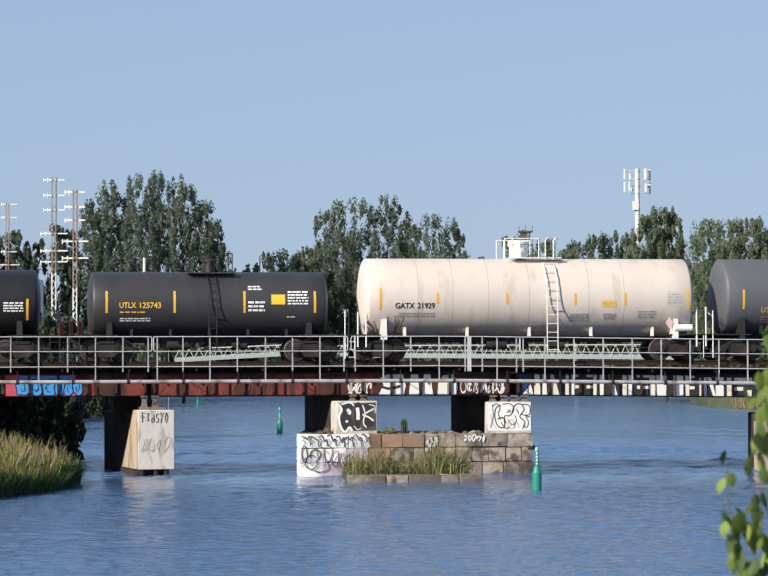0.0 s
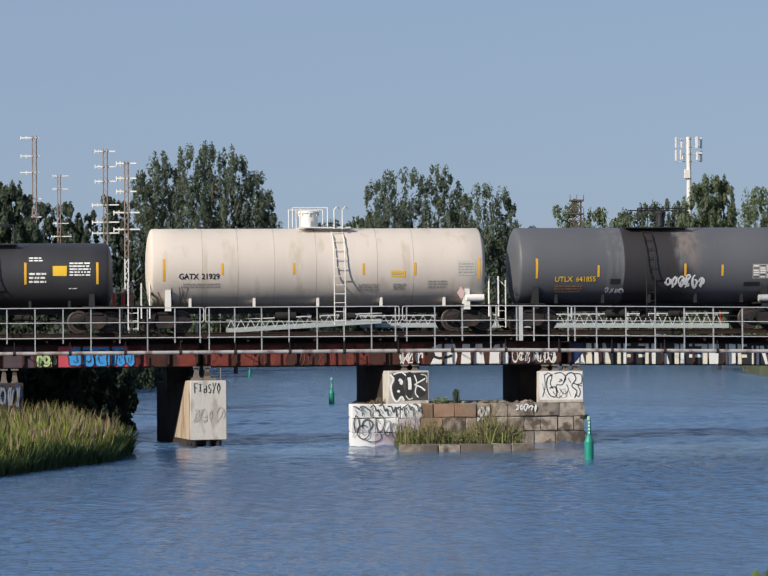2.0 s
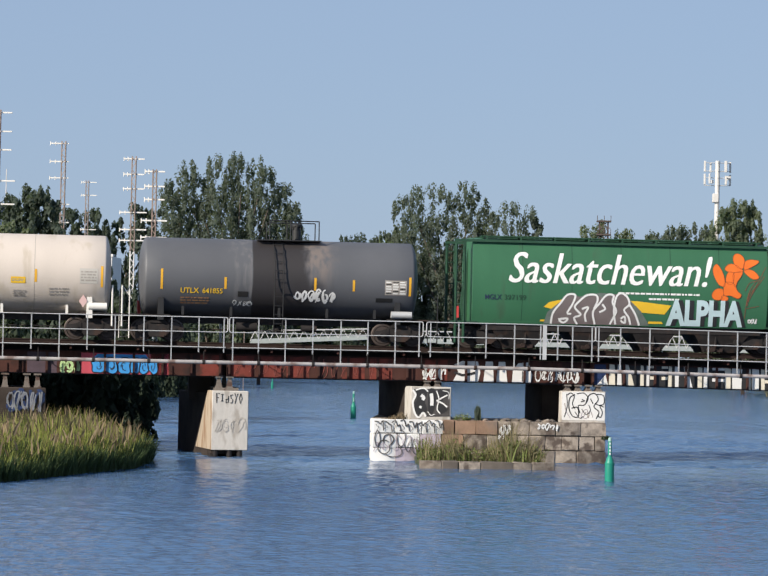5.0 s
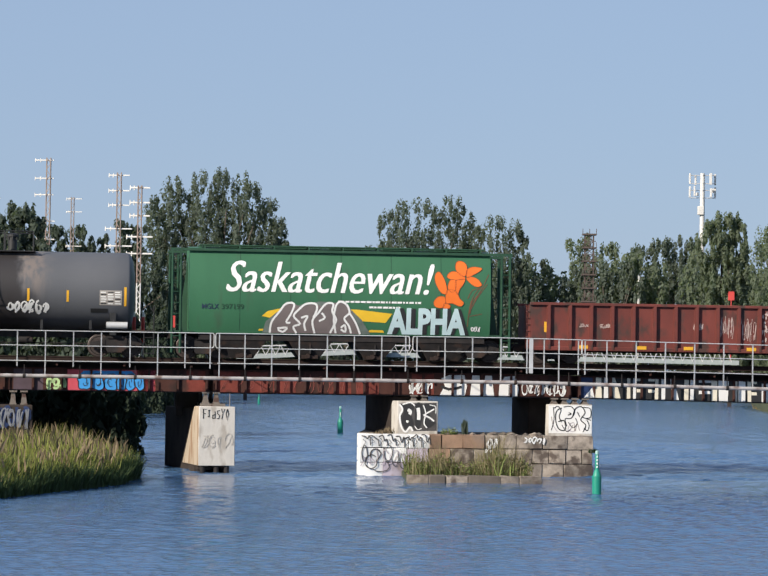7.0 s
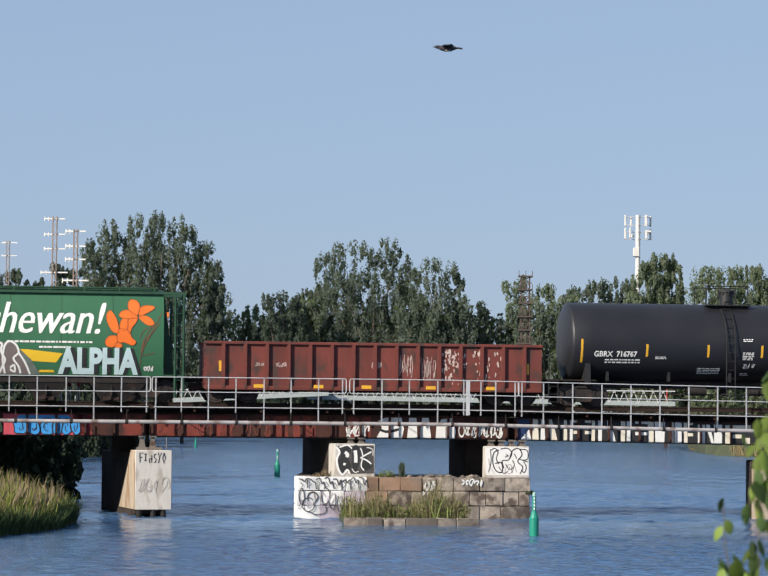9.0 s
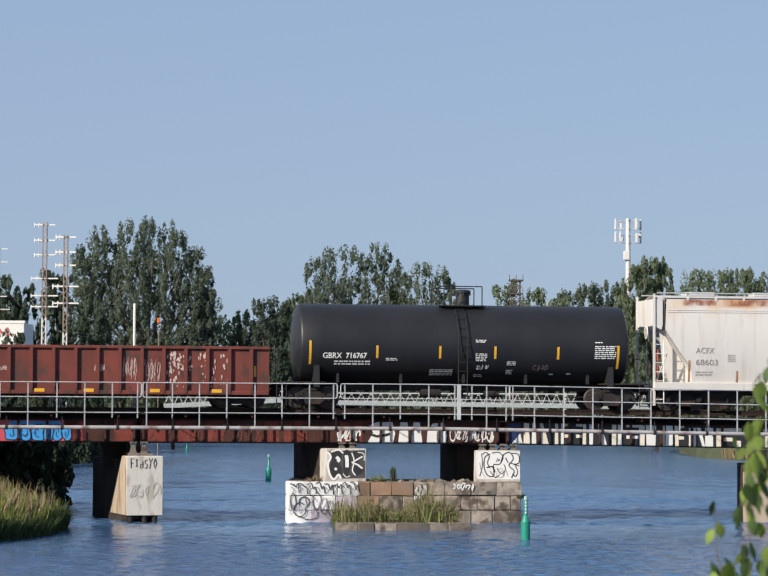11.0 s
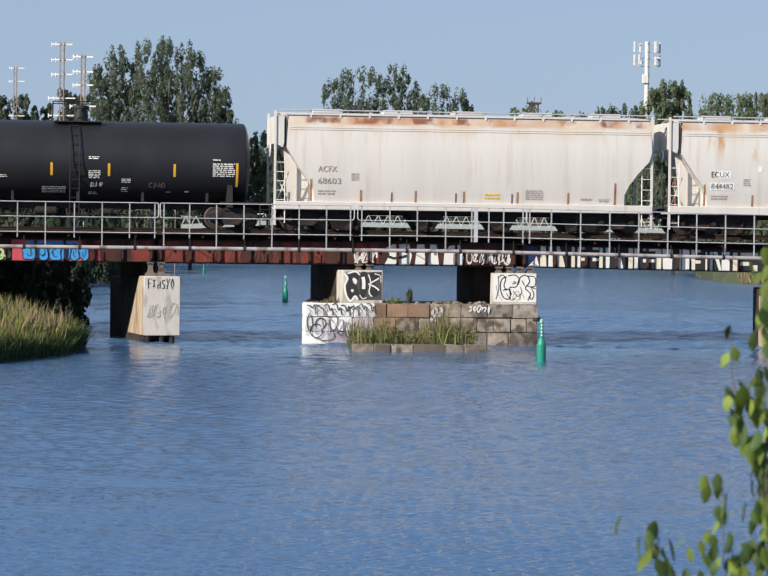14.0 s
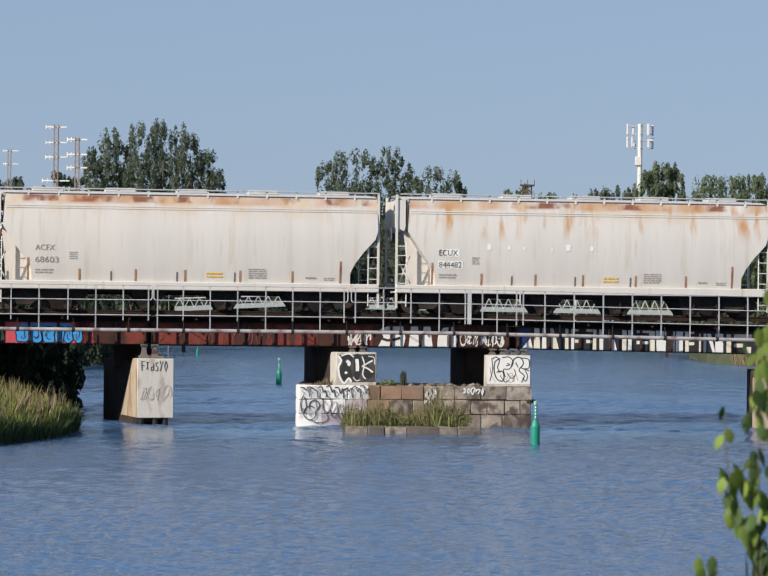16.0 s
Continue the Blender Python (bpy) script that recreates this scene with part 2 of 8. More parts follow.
M["reed_head"] = leaf_material("brown reed plumes", (0.17, 0.13, 0.085), 0.4, 0.8, 0.1)


def water_material():
    m = bpy.data.materials.new("river water")
    m.use_nodes = True
    n, l = m.node_tree.nodes, m.node_tree.links
    b = n["Principled BSDF"]
    b.inputs["Base Color"].default_value = (0.062, 0.134, 0.258, 1)
    b.inputs["Roughness"].default_value = 0.10
    b.inputs["IOR"].default_value = 1.333
    tc = n.new("ShaderNodeTexCoord")
    t = n.new("ShaderNodeTexNoise")
    t.inputs["Scale"].default_value, t.inputs["Detail"].default_value = 5.2, 4
    bp = n.new("ShaderNodeBump")
    bp.inputs["Distance"].default_value = 0.075
    # the water lies calmer in the lee of the bridge, up to a slanting line, and ruffled in the open
    sep = n.new("ShaderNodeSeparateXYZ")
    l.new(tc.outputs["Object"], sep.inputs[0])
    def calc(op, a, b, c=None):
        q = n.new("ShaderNodeMath")
        q.operation = op
        for k, v in enumerate((a, b) if c is None else (a, b, c)):
            if isinstance(v, (int, float)):
                q.inputs[k].default_value = v
            else:
                l.new(v, q.inputs[k])
        return q.outputs[0]
    def ramp(v, lo, hi):
        q = n.new("ShaderNodeMapRange")
        q.interpolation_type = "SMOOTHSTEP"
        q.inputs["From Min"].default_value, q.inputs["From Max"].default_value = lo, hi
        l.new(v, q.inputs[0])
        return q.outputs[0]
    lee = calc("MULTIPLY", ramp(sep.outputs[1], 80.0, 95.0), ramp(calc("MULTIPLY_ADD", sep.outputs[0], -0.1405, sep.outputs[1]), 102.0, 100.8))
    l.new(calc("MULTIPLY_ADD", lee, -0.6, 0.9), bp.inputs["Strength"])
    l.new(calc("MULTIPLY_ADD", lee, -0.03, 0.13), b.inputs["Roughness"])
    mp = n.new("ShaderNodeMapping")          # short crests, longer across the wind than along it
    mp.inputs["Scale"].default_value = (0.42, 1.0, 1.0)
    l.new(tc.outputs["Object"], mp.inputs[0])
    l.new(mp.outputs[0], t.inputs["Vector"])
    l.new(t.outputs[0], bp.inputs["Height"])
    l.new(bp.outputs[0], b.inputs["Normal"])
    return m


M["water"] = water_material()

# ---- building helpers ----
RAIL = 4.25                         # top of rail over the water
BRIDGE = pose(-0.05, 106.5, 0.02, 0, 0, 8.0)   # along the track, across it, up


def on_bridge(x, y=0.0, z=0.0, turn=0.0):
    return BRIDGE @ pose(x, y, z, 0, 0, turn)


def thing(name, m, label, category, group="", kind=""):
    """An empty at a thing's base, to carry its parts."""
    ob = new(name)
    ob.matrix_basis = m
    return tagged(ob, label, category, group, kind)


def finish(bm, name, mat, sharp=35):
    me = bpy.data.meshes.new(name)
    bm.to_mesh(me)
    bm.free()
    for mm in (mat if isinstance(mat, (list, tuple)) else [mat]):
        me.materials.append(mm)
    me.polygons.foreach_set("use_smooth", [True] * len(me.polygons))
    me.set_sharp_from_angle(angle=radians(sharp))
    return me


def part(name, bm, mat, parent, label="", sharp=35):
    ob = new(name, finish(bm, name, mat, sharp))
    ob.parent = parent
    return tagged(ob, label, kind="stuff" if name in ("graffiti", "small_print", "worn_paint", "bolts") else "")


def alone(name, bm, mat, m, label, category, group="", kind="", sharp=35):
    ob = new(name, finish(bm, name, mat, sharp))
    ob.matrix_basis = m
    return tagged(ob, label, category, group, kind)


def B():
    return bmesh.new()


def box(bm, x0, x1, y0, y1, z0, z1):
    v = [bm.verts.new(p) for p in ((x0, y0, z0), (x1, y0, z0), (x1, y1, z0), (x0, y1, z0), (x0, y0, z1), (x1, y0, z1), (x1, y1, z1), (x0, y1, z1))]
    for f in ((3, 2, 1, 0), (4, 5, 6, 7), (0, 1, 5, 4), (1, 2, 6, 5), (2, 3, 7, 6), (3, 0, 4, 7)):
        bm.faces.new([v[i] for i in f])
    return bm


def soft_box(bm, x0, x1, y0, y1, z0, z1, r=0.03):
    """A box with chamfered edges."""
    t = bmesh.new()
    box(t, x0, x1, y0, y1, z0, z1)
    bmesh.ops.bevel(t, geom=t.edges[:], offset=r, segments=1, affect="EDGES")
    me = bpy.data.meshes.new("t")
    t.to_mesh(me)
    t.free()
    bm.from_mesh(me)
    bpy.data.meshes.remove(me)
    return bm


def rod(bm, p0, p1, r, n=8, r1=None):
    p0, p1 = Vector(p0), Vector(p1)
    d = (p1 - p0).normalized()
    a = d.orthogonal().normalized()
    b = d.cross(a)
    r1 = r if r1 is None else r1
    rings = [[bm.verts.new(p + (a * math.cos(k) + b * math.sin(k)) * q) for k in (2 * math.pi * i / n for i in range(n))] for p, q in ((p0, r), (p1, r1))]
    for i in range(n):
        bm.faces.new((rings[0][i], rings[0][(i + 1) % n], rings[1][(i + 1) % n], rings[1][i]))
    bm.faces.new(rings[0][::-1])
    bm.faces.new(rings[1])
    return bm


def bent_rod(bm, pts, r, n=6):
    """A rod swept along a bent line, in one piece."""
    P = [Vector(p) for p in pts]
    rings = []
    for i, p in enumerate(P):
        d = (P[min(i + 1, len(P) - 1)] - P[max(i - 1, 0)]).normalized()
        ref = Vector((0, 1, 0)) if abs(d.y) < 0.9 else Vector((1, 0, 0))
        a = d.cross(ref).normalized()
        b = d.cross(a)
        rings.append([bm.verts.new(p + (a * math.cos(2 * math.pi * k / n) + b * math.sin(2 * math.pi * k / n)) * r) for k in range(n)])
    for u, v in zip(rings, rings[1:]):
        for i in range(n):
            bm.faces.new((u[i], u[(i + 1) % n], v[(i + 1) % n], v[i]))
    bm.faces.new(rings[0][::-1])
    bm.faces.new(rings[-1])
    return bm


def slab(bm, pts, y0, y1):
    """A side-view outline (x, z) given depth along y."""
    f = [bm.verts.new((x, y0, z)) for x, z in pts]
    g = [bm.verts.new((x, y1, z)) for x, z in pts]
    bm.faces.new(f)
    bm.faces.new(g[::-1])
    for i in range(len(pts)):
        j = (i + 1) % len(pts)
        bm.faces.new((f[j], f[i], g[i], g[j]))
    bmesh.ops.recalc_face_normals(bm, faces=bm.faces[:])
    return bm


def turned(bm, profile, axis="x", at=(0, 0, 0), n=32):
    """A body turned about an axis: profile of (along, radius)."""
    rings = []
    for u, r in profile:
        ring = []
        for i in range(n):
            k = 2 * math.pi * i / n
            c, s = r * math.cos(k), r * math.sin(k)
            p = {"x": (u, c, s), "y": (c, u, s), "z": (c, s, u)}[axis]
            ring.append(bm.verts.new(Vector(p) + Vector(at)))
        rings.append(ring)
    for a, b in zip(rings, rings[1:]):
        for i in range(n):
            bm.faces.new((a[i], a[(i + 1) % n], b[(i + 1) % n], b[i]))
    bm.faces.new(rings[0])
    bm.faces.new(rings[-1])
    bmesh.ops.recalc_face_normals(bm, faces=bm.faces[:])
    return bm


def sheet(bm, x0, x1, z0, z1, surf, nx=1, nz=4, off=0.008):
    """A thin plate or decal that follows a car's side: surf(x, z) gives the side's y."""
    g = [[bm.verts.new((x0 + (x1 - x0) * i / nx, surf(x0 + (x1 - x0) * i / nx, z0 + (z1 - z0) * j / nz) - off, z0 + (z1 - z0) * j / nz)) for i in range(nx + 1)] for j in range(nz + 1)]
    for j in range(nz):
        for i in range(nx):
            bm.faces.new((g[j][i], g[j][i + 1], g[j + 1][i + 1], g[j + 1][i]))
    return bm


def drape(bm, surf, off, step=0.11):
    """Cut a flat shape (x, z) into level bands and lay it on a curved side."""
    z0, z1 = min(v.co.z for v in bm.verts), max(v.co.z for v in bm.verts)
    for k in range(1, int((z1 - z0) / step) + 1):
        bmesh.ops.bisect_plane(bm, geom=bm.verts[:] + bm.edges[:] + bm.faces[:], plane_co=(0, 0, z0 + step * k), plane_no=(0, 0, 1))
    for v in bm.verts:
        v.co.y = surf(v.co.x, v.co.z) - off
    return bm


def outline(bm, pts, surf, off=0.009):
    """A flat painted shape (x, z) that follows the side."""
    zs = [p[1] for p in pts]
    if max(zs) - min(zs) < 0.3:
        bm.faces.new([bm.verts.new((x, surf(x, z) - off, z)) for x, z in pts])
        return bm
    t = bmesh.new()
    t.faces.new([t.verts.new((x, 0, z)) for x, z in pts])
    drape(t, surf, off)
    me = bpy.data.meshes.new("t")
    t.to_mesh(me)
    t.free()
    bm.from_mesh(me)
    bpy.data.meshes.remove(me)
    return bm


def stroke(bm, pts, w, surf, off=0.012):
    """A painted or sprayed line through (x, z) points, w wide."""
    P = [Vector(p) for p in pts]
    if len(P) < 2:
        return bm
    L, R = [], []
    for i, p in enumerate(P):
        d = (P[min(i + 1, len(P) - 1)] - P[max(i - 1, 0)])
        d = d.normalized() if d.length > 1e-6 else Vector((1, 0))
        nn = Vector((-d.y, d.x)) * w / 2
        for s, q in ((L, p + nn), (R, p - nn)):
            s.append(bm.verts.new((q.x, surf(q.x, q.y) - off, q.y)))
    for i in range(len(P) - 1):
        f = bm.faces.new((R[i], R[i + 1], L[i + 1], L[i]))
    return bm


def smooth(pts, closed=False, k=5):
    """A rounded line through the given points."""
    n = len(pts)
    out = []
    for i in range(n if closed else n - 1):
        p = [Vector(pts[(i + d) % n] if closed else pts[min(max(i + d, 0), n - 1)]) for d in (-1, 0, 1, 2)]
        for j in range(k):
            t = j / k
            q = 0.5 * (2 * p[1] + (p[2] - p[0]) * t + (2 * p[0] - 5 * p[1] + 4 * p[2] - p[3]) * t * t + (3 * p[1] - p[0] - 3 * p[2] + p[3]) * t ** 3)
            out.append((q.x, q.y))
    out.append(tuple(pts[0] if closed else pts[-1]))
    return out


def scrawl(bm, x0, x1, z0, z1, surf, seed, letters=6, w=0.03, strokes=3):
    """Unreadable sprayed writing: arcs and bars, letter by letter."""
    rnd = random.Random(seed)
    cw = (x1 - x0) / letters
    h = z1 - z0
    for k in range(letters):
        cx = x0 + cw * (k + 0.5)
        for _ in range(strokes):
            if rnd.random() < 0.5:
                a0 = rnd.uniform(0, 6.28)
                span = rnd.uniform(2.2, 5.0) * rnd.choice((-1, 1))
                rx, rz = cw * rnd.uniform(0.25, 0.55), h * rnd.uniform(0.2, 0.48)
                mz = z0 + h * rnd.uniform(0.4, 0.6)
                pts = [(cx + rx * math.cos(a0 + span * i / 9), mz + rz * math.sin(a0 + span * i / 9)) for i in range(10)]
            else:
                xa, xb = cx + cw * rnd.uniform(-0.45, 0.1), cx + cw * rnd.uniform(-0.1, 0.5)
                za, zb = z0 + h * rnd.uniform(0, 0.25), z0 + h * rnd.uniform(0.7, 1.0)
                xm = (xa + xb) / 2 + cw * rnd.uniform(-0.2, 0.2)
                pts = [(xa, za), (xm, (za + zb) / 2), (xb, zb)]
            stroke(bm, pts, w * rnd.uniform(0.8, 1.25), surf)
    return bm


def blobs(fill, line, x0, x1, z0, z1, surf, seed, letters=4, w=0.04):
    """Bubble letters that cannot be read: filled shapes with outlines."""
    rnd = random.Random(seed)
    cw = (x1 - x0) / letters
    for k in range(letters):
        cx, cz = x0 + cw * (k + 0.5), (z0 + z1) / 2
        ph = [rnd.uniform(0, 6.28) for _ in range(3)]
        pts = []
        for i in range(22):
            a = 2 * math.pi * i / 22
            q = 1 + 0.10 * math.sin(2 * a + ph[0]) + 0.09 * math.sin(3 * a + ph[1]) + 0.06 * math.sin(5 * a + ph[2])
            c, s = math.cos(a), math.sin(a)
            sq = (abs(c) ** 3 + abs(s) ** 3) ** (-1 / 3)
            pts.append((cx + c * sq * q * cw * 0.52, min(z1, max(z0, cz + s * sq * q * (z1 - z0) * 0.46))))
        outline(fill, pts, surf, 0.008 + 0.001 * k)
        stroke(line, pts + pts[:1], w, surf, 0.016)
        for _ in range(2):
            a = rnd.uniform(0, 6.28)
            stroke(line, [(cx + cw * 0.3 * math.cos(a + t * 0.5) * (0.4 + 0.1 * t), cz + (z1 - z0) * 0.33 * math.sin(a + t * 0.5) * (0.5 + 0.08 * t)) for t in range(6)], w * 0.8, surf, 0.017)


def lettering(name, body, x0, x1, z0, z1, surf, mat, parent, label="", slant=0.0, bold=0.0, off=0.014):
    """Readable words in the built-in font, stretched to a width and height, on a side."""
    cu = bpy.data.curves.new(name, "FONT")
    cu.body, cu.shear, cu.offset, cu.resolution_u = body, slant, bold, 3
    tmp = new(name, cu)
    me = bpy.data.meshes.new_from_object(tmp.evaluated_get(bpy.context.evaluated_depsgraph_get()))
    bpy.data.objects.remove(tmp)
    bpy.data.curves.remove(cu)
    co = np.array([v.co[:] for v in me.vertices])
    lo, hi = co.min(0), co.max(0)
    for v in me.vertices:
        x = x0 + (v.co.x - lo[0]) / (hi[0] - lo[0]) * (x1 - x0)
        z = z0 + (v.co.y - lo[1]) / (hi[1] - lo[1]) * (z1 - z0)
        v.co = (x, 0, z)
    tb = bmesh.new()
    tb.from_mesh(me)
    drape(tb, surf, off)
    tb.to_mesh(me)
    tb.free()
    me.materials.clear()
    me.materials.append(mat)
    ob = new(name, me)
    ob.parent = parent
    return tagged(ob, label)


def small_print(bm, x0, x1, z0, z1, surf, rows, seed, off=0.012):
    """Lines of writing too small to read: bars."""
    rnd = random.Random(seed)
    dz = (z1 - z0) / rows
    for r in range(rows):
        x = x0
        while x < x1 - 0.03:
            w = min(rnd.uniform(0.06, 0.22), x1 - x)
            sheet(bm, x, x + w, z0 + dz * (r + 0.2), z0 + dz * (r + 0.72), surf, 1, 1, off)
            x += w + rnd.uniform(0.02, 0.05)
    return bm

# ---- water and land ----
def water():
    bm = B()
    n = 24
    xs = [-4500 + 9000 * i / n for i in range(n + 1)]
    g = [[bm.verts.new((x, y, -0.16)) for x in xs] for y in (-300, 10, 40, 80, 120, 200, 400, 1000, 4800)]
    for a, b in zip(g, g[1:]):
        for i in range(n):
            bm.faces.new((a[i], a[i + 1], b[i + 1], b[i]))
    return alone("water", bm, M["water"], Matrix(), "calm river water in the distance", "water", kind="structure")


def ripples():
    """The river's rippled surface as real waves: short crests driven by a light wind, finer near the shore of the viewer."""
    ys = [16.0]
    while ys[-1] < 470:
        y = ys[-1]
        ys.append(y + max(0.055, 0.055 * (y / 34.0) ** 1.45))
    ys = np.array(ys)
    cols = 440
    fan = np.linspace(-0.215, 0.215, cols)
    Y = np.repeat(ys[:, None], cols, 1)
    X = fan[None, :] * (Y + 8)
    dy = np.gradient(ys)[:, None]
    dx = (fan[1] - fan[0]) * (Y + 8)
    rng = np.random.RandomState(4)
    Z = np.zeros_like(X)
    calm = 0.75 + 0.35 * np.sin(X * 0.05 + Y * 0.021 + 1.0) * np.sin(Y * 0.043 + 0.6) + 0.15 * np.sin(X * 0.21 + Y * 0.09)
    for k in range(34):
        lam = 0.17 * (40.0 ** (k / 33.0))
        ang = rng.normal(0.1, 0.6)
        slope = 0.225 * rng.uniform(0.6, 1.3)
        kx, ky = math.sin(ang) * 2 * math.pi / lam, math.cos(ang) * 2 * math.pi / lam
        wob = 0.9 * np.sin(X * 0.9 / lam * 0.31 + Y * 0.17 / lam + k) + 0.7 * np.sin(X * 0.11 / lam - Y * 0.23 / lam + 2.1 * k)
        keep = np.clip(lam / (3.0 * dy) - 0.6, 0, 1) * np.clip(lam / (3.0 * dx) - 0.6, 0, 1)
        # the wind makes short waves near the viewer and longer ones on the open reach beyond the bridge
        longest = 0.24 + 0.6 * np.clip((Y - 45) / 50, 0, 1) + 0.75 * np.clip((Y - 103) / 40, 0, 1)
        keep = keep * np.clip(2.2 - 1.3 * lam / longest, 0.05, 1.0)
        Z += slope * lam / (2 * math.pi) * keep * np.sin(kx * X + ky * Y + wob + rng.uniform(0, 6.28))
    across = -X * math.sin(radians(8)) + (Y - 106.5) * math.cos(radians(8))
    drift = across + 4.7 + 0.15 * np.sin(X * 0.31) + 0.12 * np.sin(X * 0.83)
    chop = np.exp(-(drift / np.where(drift < 0, 0.55, 1.6)) ** 2)
    lee = np.clip((Y - 80) / 15, 0, 1) ** 1.5 * np.clip((-5.4 - across) / 0.8, 0, 1)
    stir = np.exp(-((across + 1.0) / 4.5) ** 2)      # wind and current ruffle the water round the piers
    Z *= calm * (1 - 0.55 * lee) * (1 + 0.6 * stir)
    for k in range(10):      # a line of broken water along the bridge's foot
        lam = rng.uniform(0.40, 0.75)
        ang = rng.uniform(-0.9, 0.9)
        Z += chop * 0.13 * lam / (2 * math.pi) * np.sin((math.sin(ang) * X + math.cos(ang) * Y) * 2 * math.pi / lam + rng.uniform(0, 6.28)) * (0.6 + 0.6 * np.sin(X * 0.7 + k))
    n = len(ys)
    co = np.stack([X, Y, Z], 2).reshape(-1, 3)
    idx = np.arange(n * cols).reshape(n, cols)
    quads = np.stack([idx[:-1, :-1], idx[:-1, 1:], idx[1:, 1:], idx[1:, :-1]], 2).reshape(-1, 4)
    me = bpy.data.meshes.new("river_surface")
    me.vertices.add(len(co))
    me.vertices.foreach_set("co", co.ravel())
    me.loops.add(quads.size)
    me.loops.foreach_set("vertex_index", quads.ravel())
    me.polygons.add(len(quads))
    me.polygons.foreach_set("loop_start", np.arange(0, quads.size, 4))
    me.update()
    me.validate()
    me.polygons.foreach_set("use_smooth", np.ones(len(quads), dtype=bool))
    me.materials.append(M["water"])
    ob = new("river_surface", me)
    return tagged(ob, "rippled blue river water reflecting the sky", "water", kind="structure")


def bank(name, outline_pts, top, depth, label, seed, step=4.0, edge=6.0):
    """Land with a sloping, uneven shore: a polygon in plan, rising from below the water to its top height."""
    rnd = random.Random(seed)
    bm = B()
    P = [Vector(p) for p in outline_pts]
    dense = []
    for a, b in zip(P, P[1:] + P[:1]):
        k = max(1, int((b - a).length / step))
        for i in range(k):
            dense.append(a.lerp(b, i / k))
    c = sum(dense, Vector((0, 0))) / len(dense)
    rings = []
    for inset, z in ((0, -0.6), (0.15, 0.05), (0.5, 0.6 * top), (1.0, top)):
        ring = []
        for p in dense:
            d = c - p
            q = p + d.normalized() * min(edge * inset, d.length * 0.9)
            ring.append(bm.verts.new((q.x + rnd.uniform(-0.4, 0.4), q.y + rnd.uniform(-0.4, 0.4), z + (rnd.uniform(-0.1, 0.15) if inset else 0))))
        rings.append(ring)
    for a, b in zip(rings, rings[1:]):
        for i in range(len(a)):
            bm.faces.new((a[i], a[(i + 1) % len(a)], b[(i + 1) % len(a)], b[i]))
    bm.faces.new(rings[-1])
    bmesh.ops.recalc_face_normals(bm, faces=bm.faces[:])
    return alone(name, bm, M["soil"], Matrix(), label, "river bank", kind="structure")


water()
RIVER = ripples()
bank("ground_far", [(-900, 455), (-60, 455), (30, 452), (38, 430), (43.5, 398), (38, 335), (35.5, 318), (33, 288), (32.8, 262), (36, 256), (60, 250), (140, 242), (900, 235), (1500, 1500), (-1500, 1500)], 1.6, 1, "low wooded far shore", 1, 12, 10)
bank("ground_left", [(-400, 118), (-60, 112), (-24, 113), (-15.2, 116), (-14.3, 124), (-17.0, 150), (-22.8, 200), (-24.2, 228), (-23.8, 243), (-29.5, 297), (-38, 380), (-45, 470), (-500, 470)], 1.4, 1, "overgrown river bank behind the bridge", 2, 5, 4)
bank("ground_reeds", [(-60, 75), (-15.5, 75.5), (-12.9, 80), (-11.5, 86.5), (-10.6, 90.5), (-10.6, 96), (-11.6, 100), (-16, 102), (-24, 114), (-60, 112)], 0.35, 1, "low reed bed by the bridge", 3, 2, 3)
bank("ground_near", [(-40, -60), (-40, 4), (-10, 7), (9, 10.5), (40, 14), (40, -60)], 2.4, 1, "grassy near bank below the camera", 4, 4, 4)

# ---- the railway bridge ----
M["rail_side"] = material("rusty rail web", (0.036, 0.025, 0.022), 0.95, vary=0.3, scale=5, spec=0.05)
M["dark_steel"] = material("black-brown steel", (0.032, 0.027, 0.026), 0.95, vary=0.4, scale=2, spec=0.1)
def flat(y):
    return lambda x, z: y


def sag(x):
    """The right-hand span hangs slightly lower."""
    return -0.0125 * max(0.0, x - 2.0)


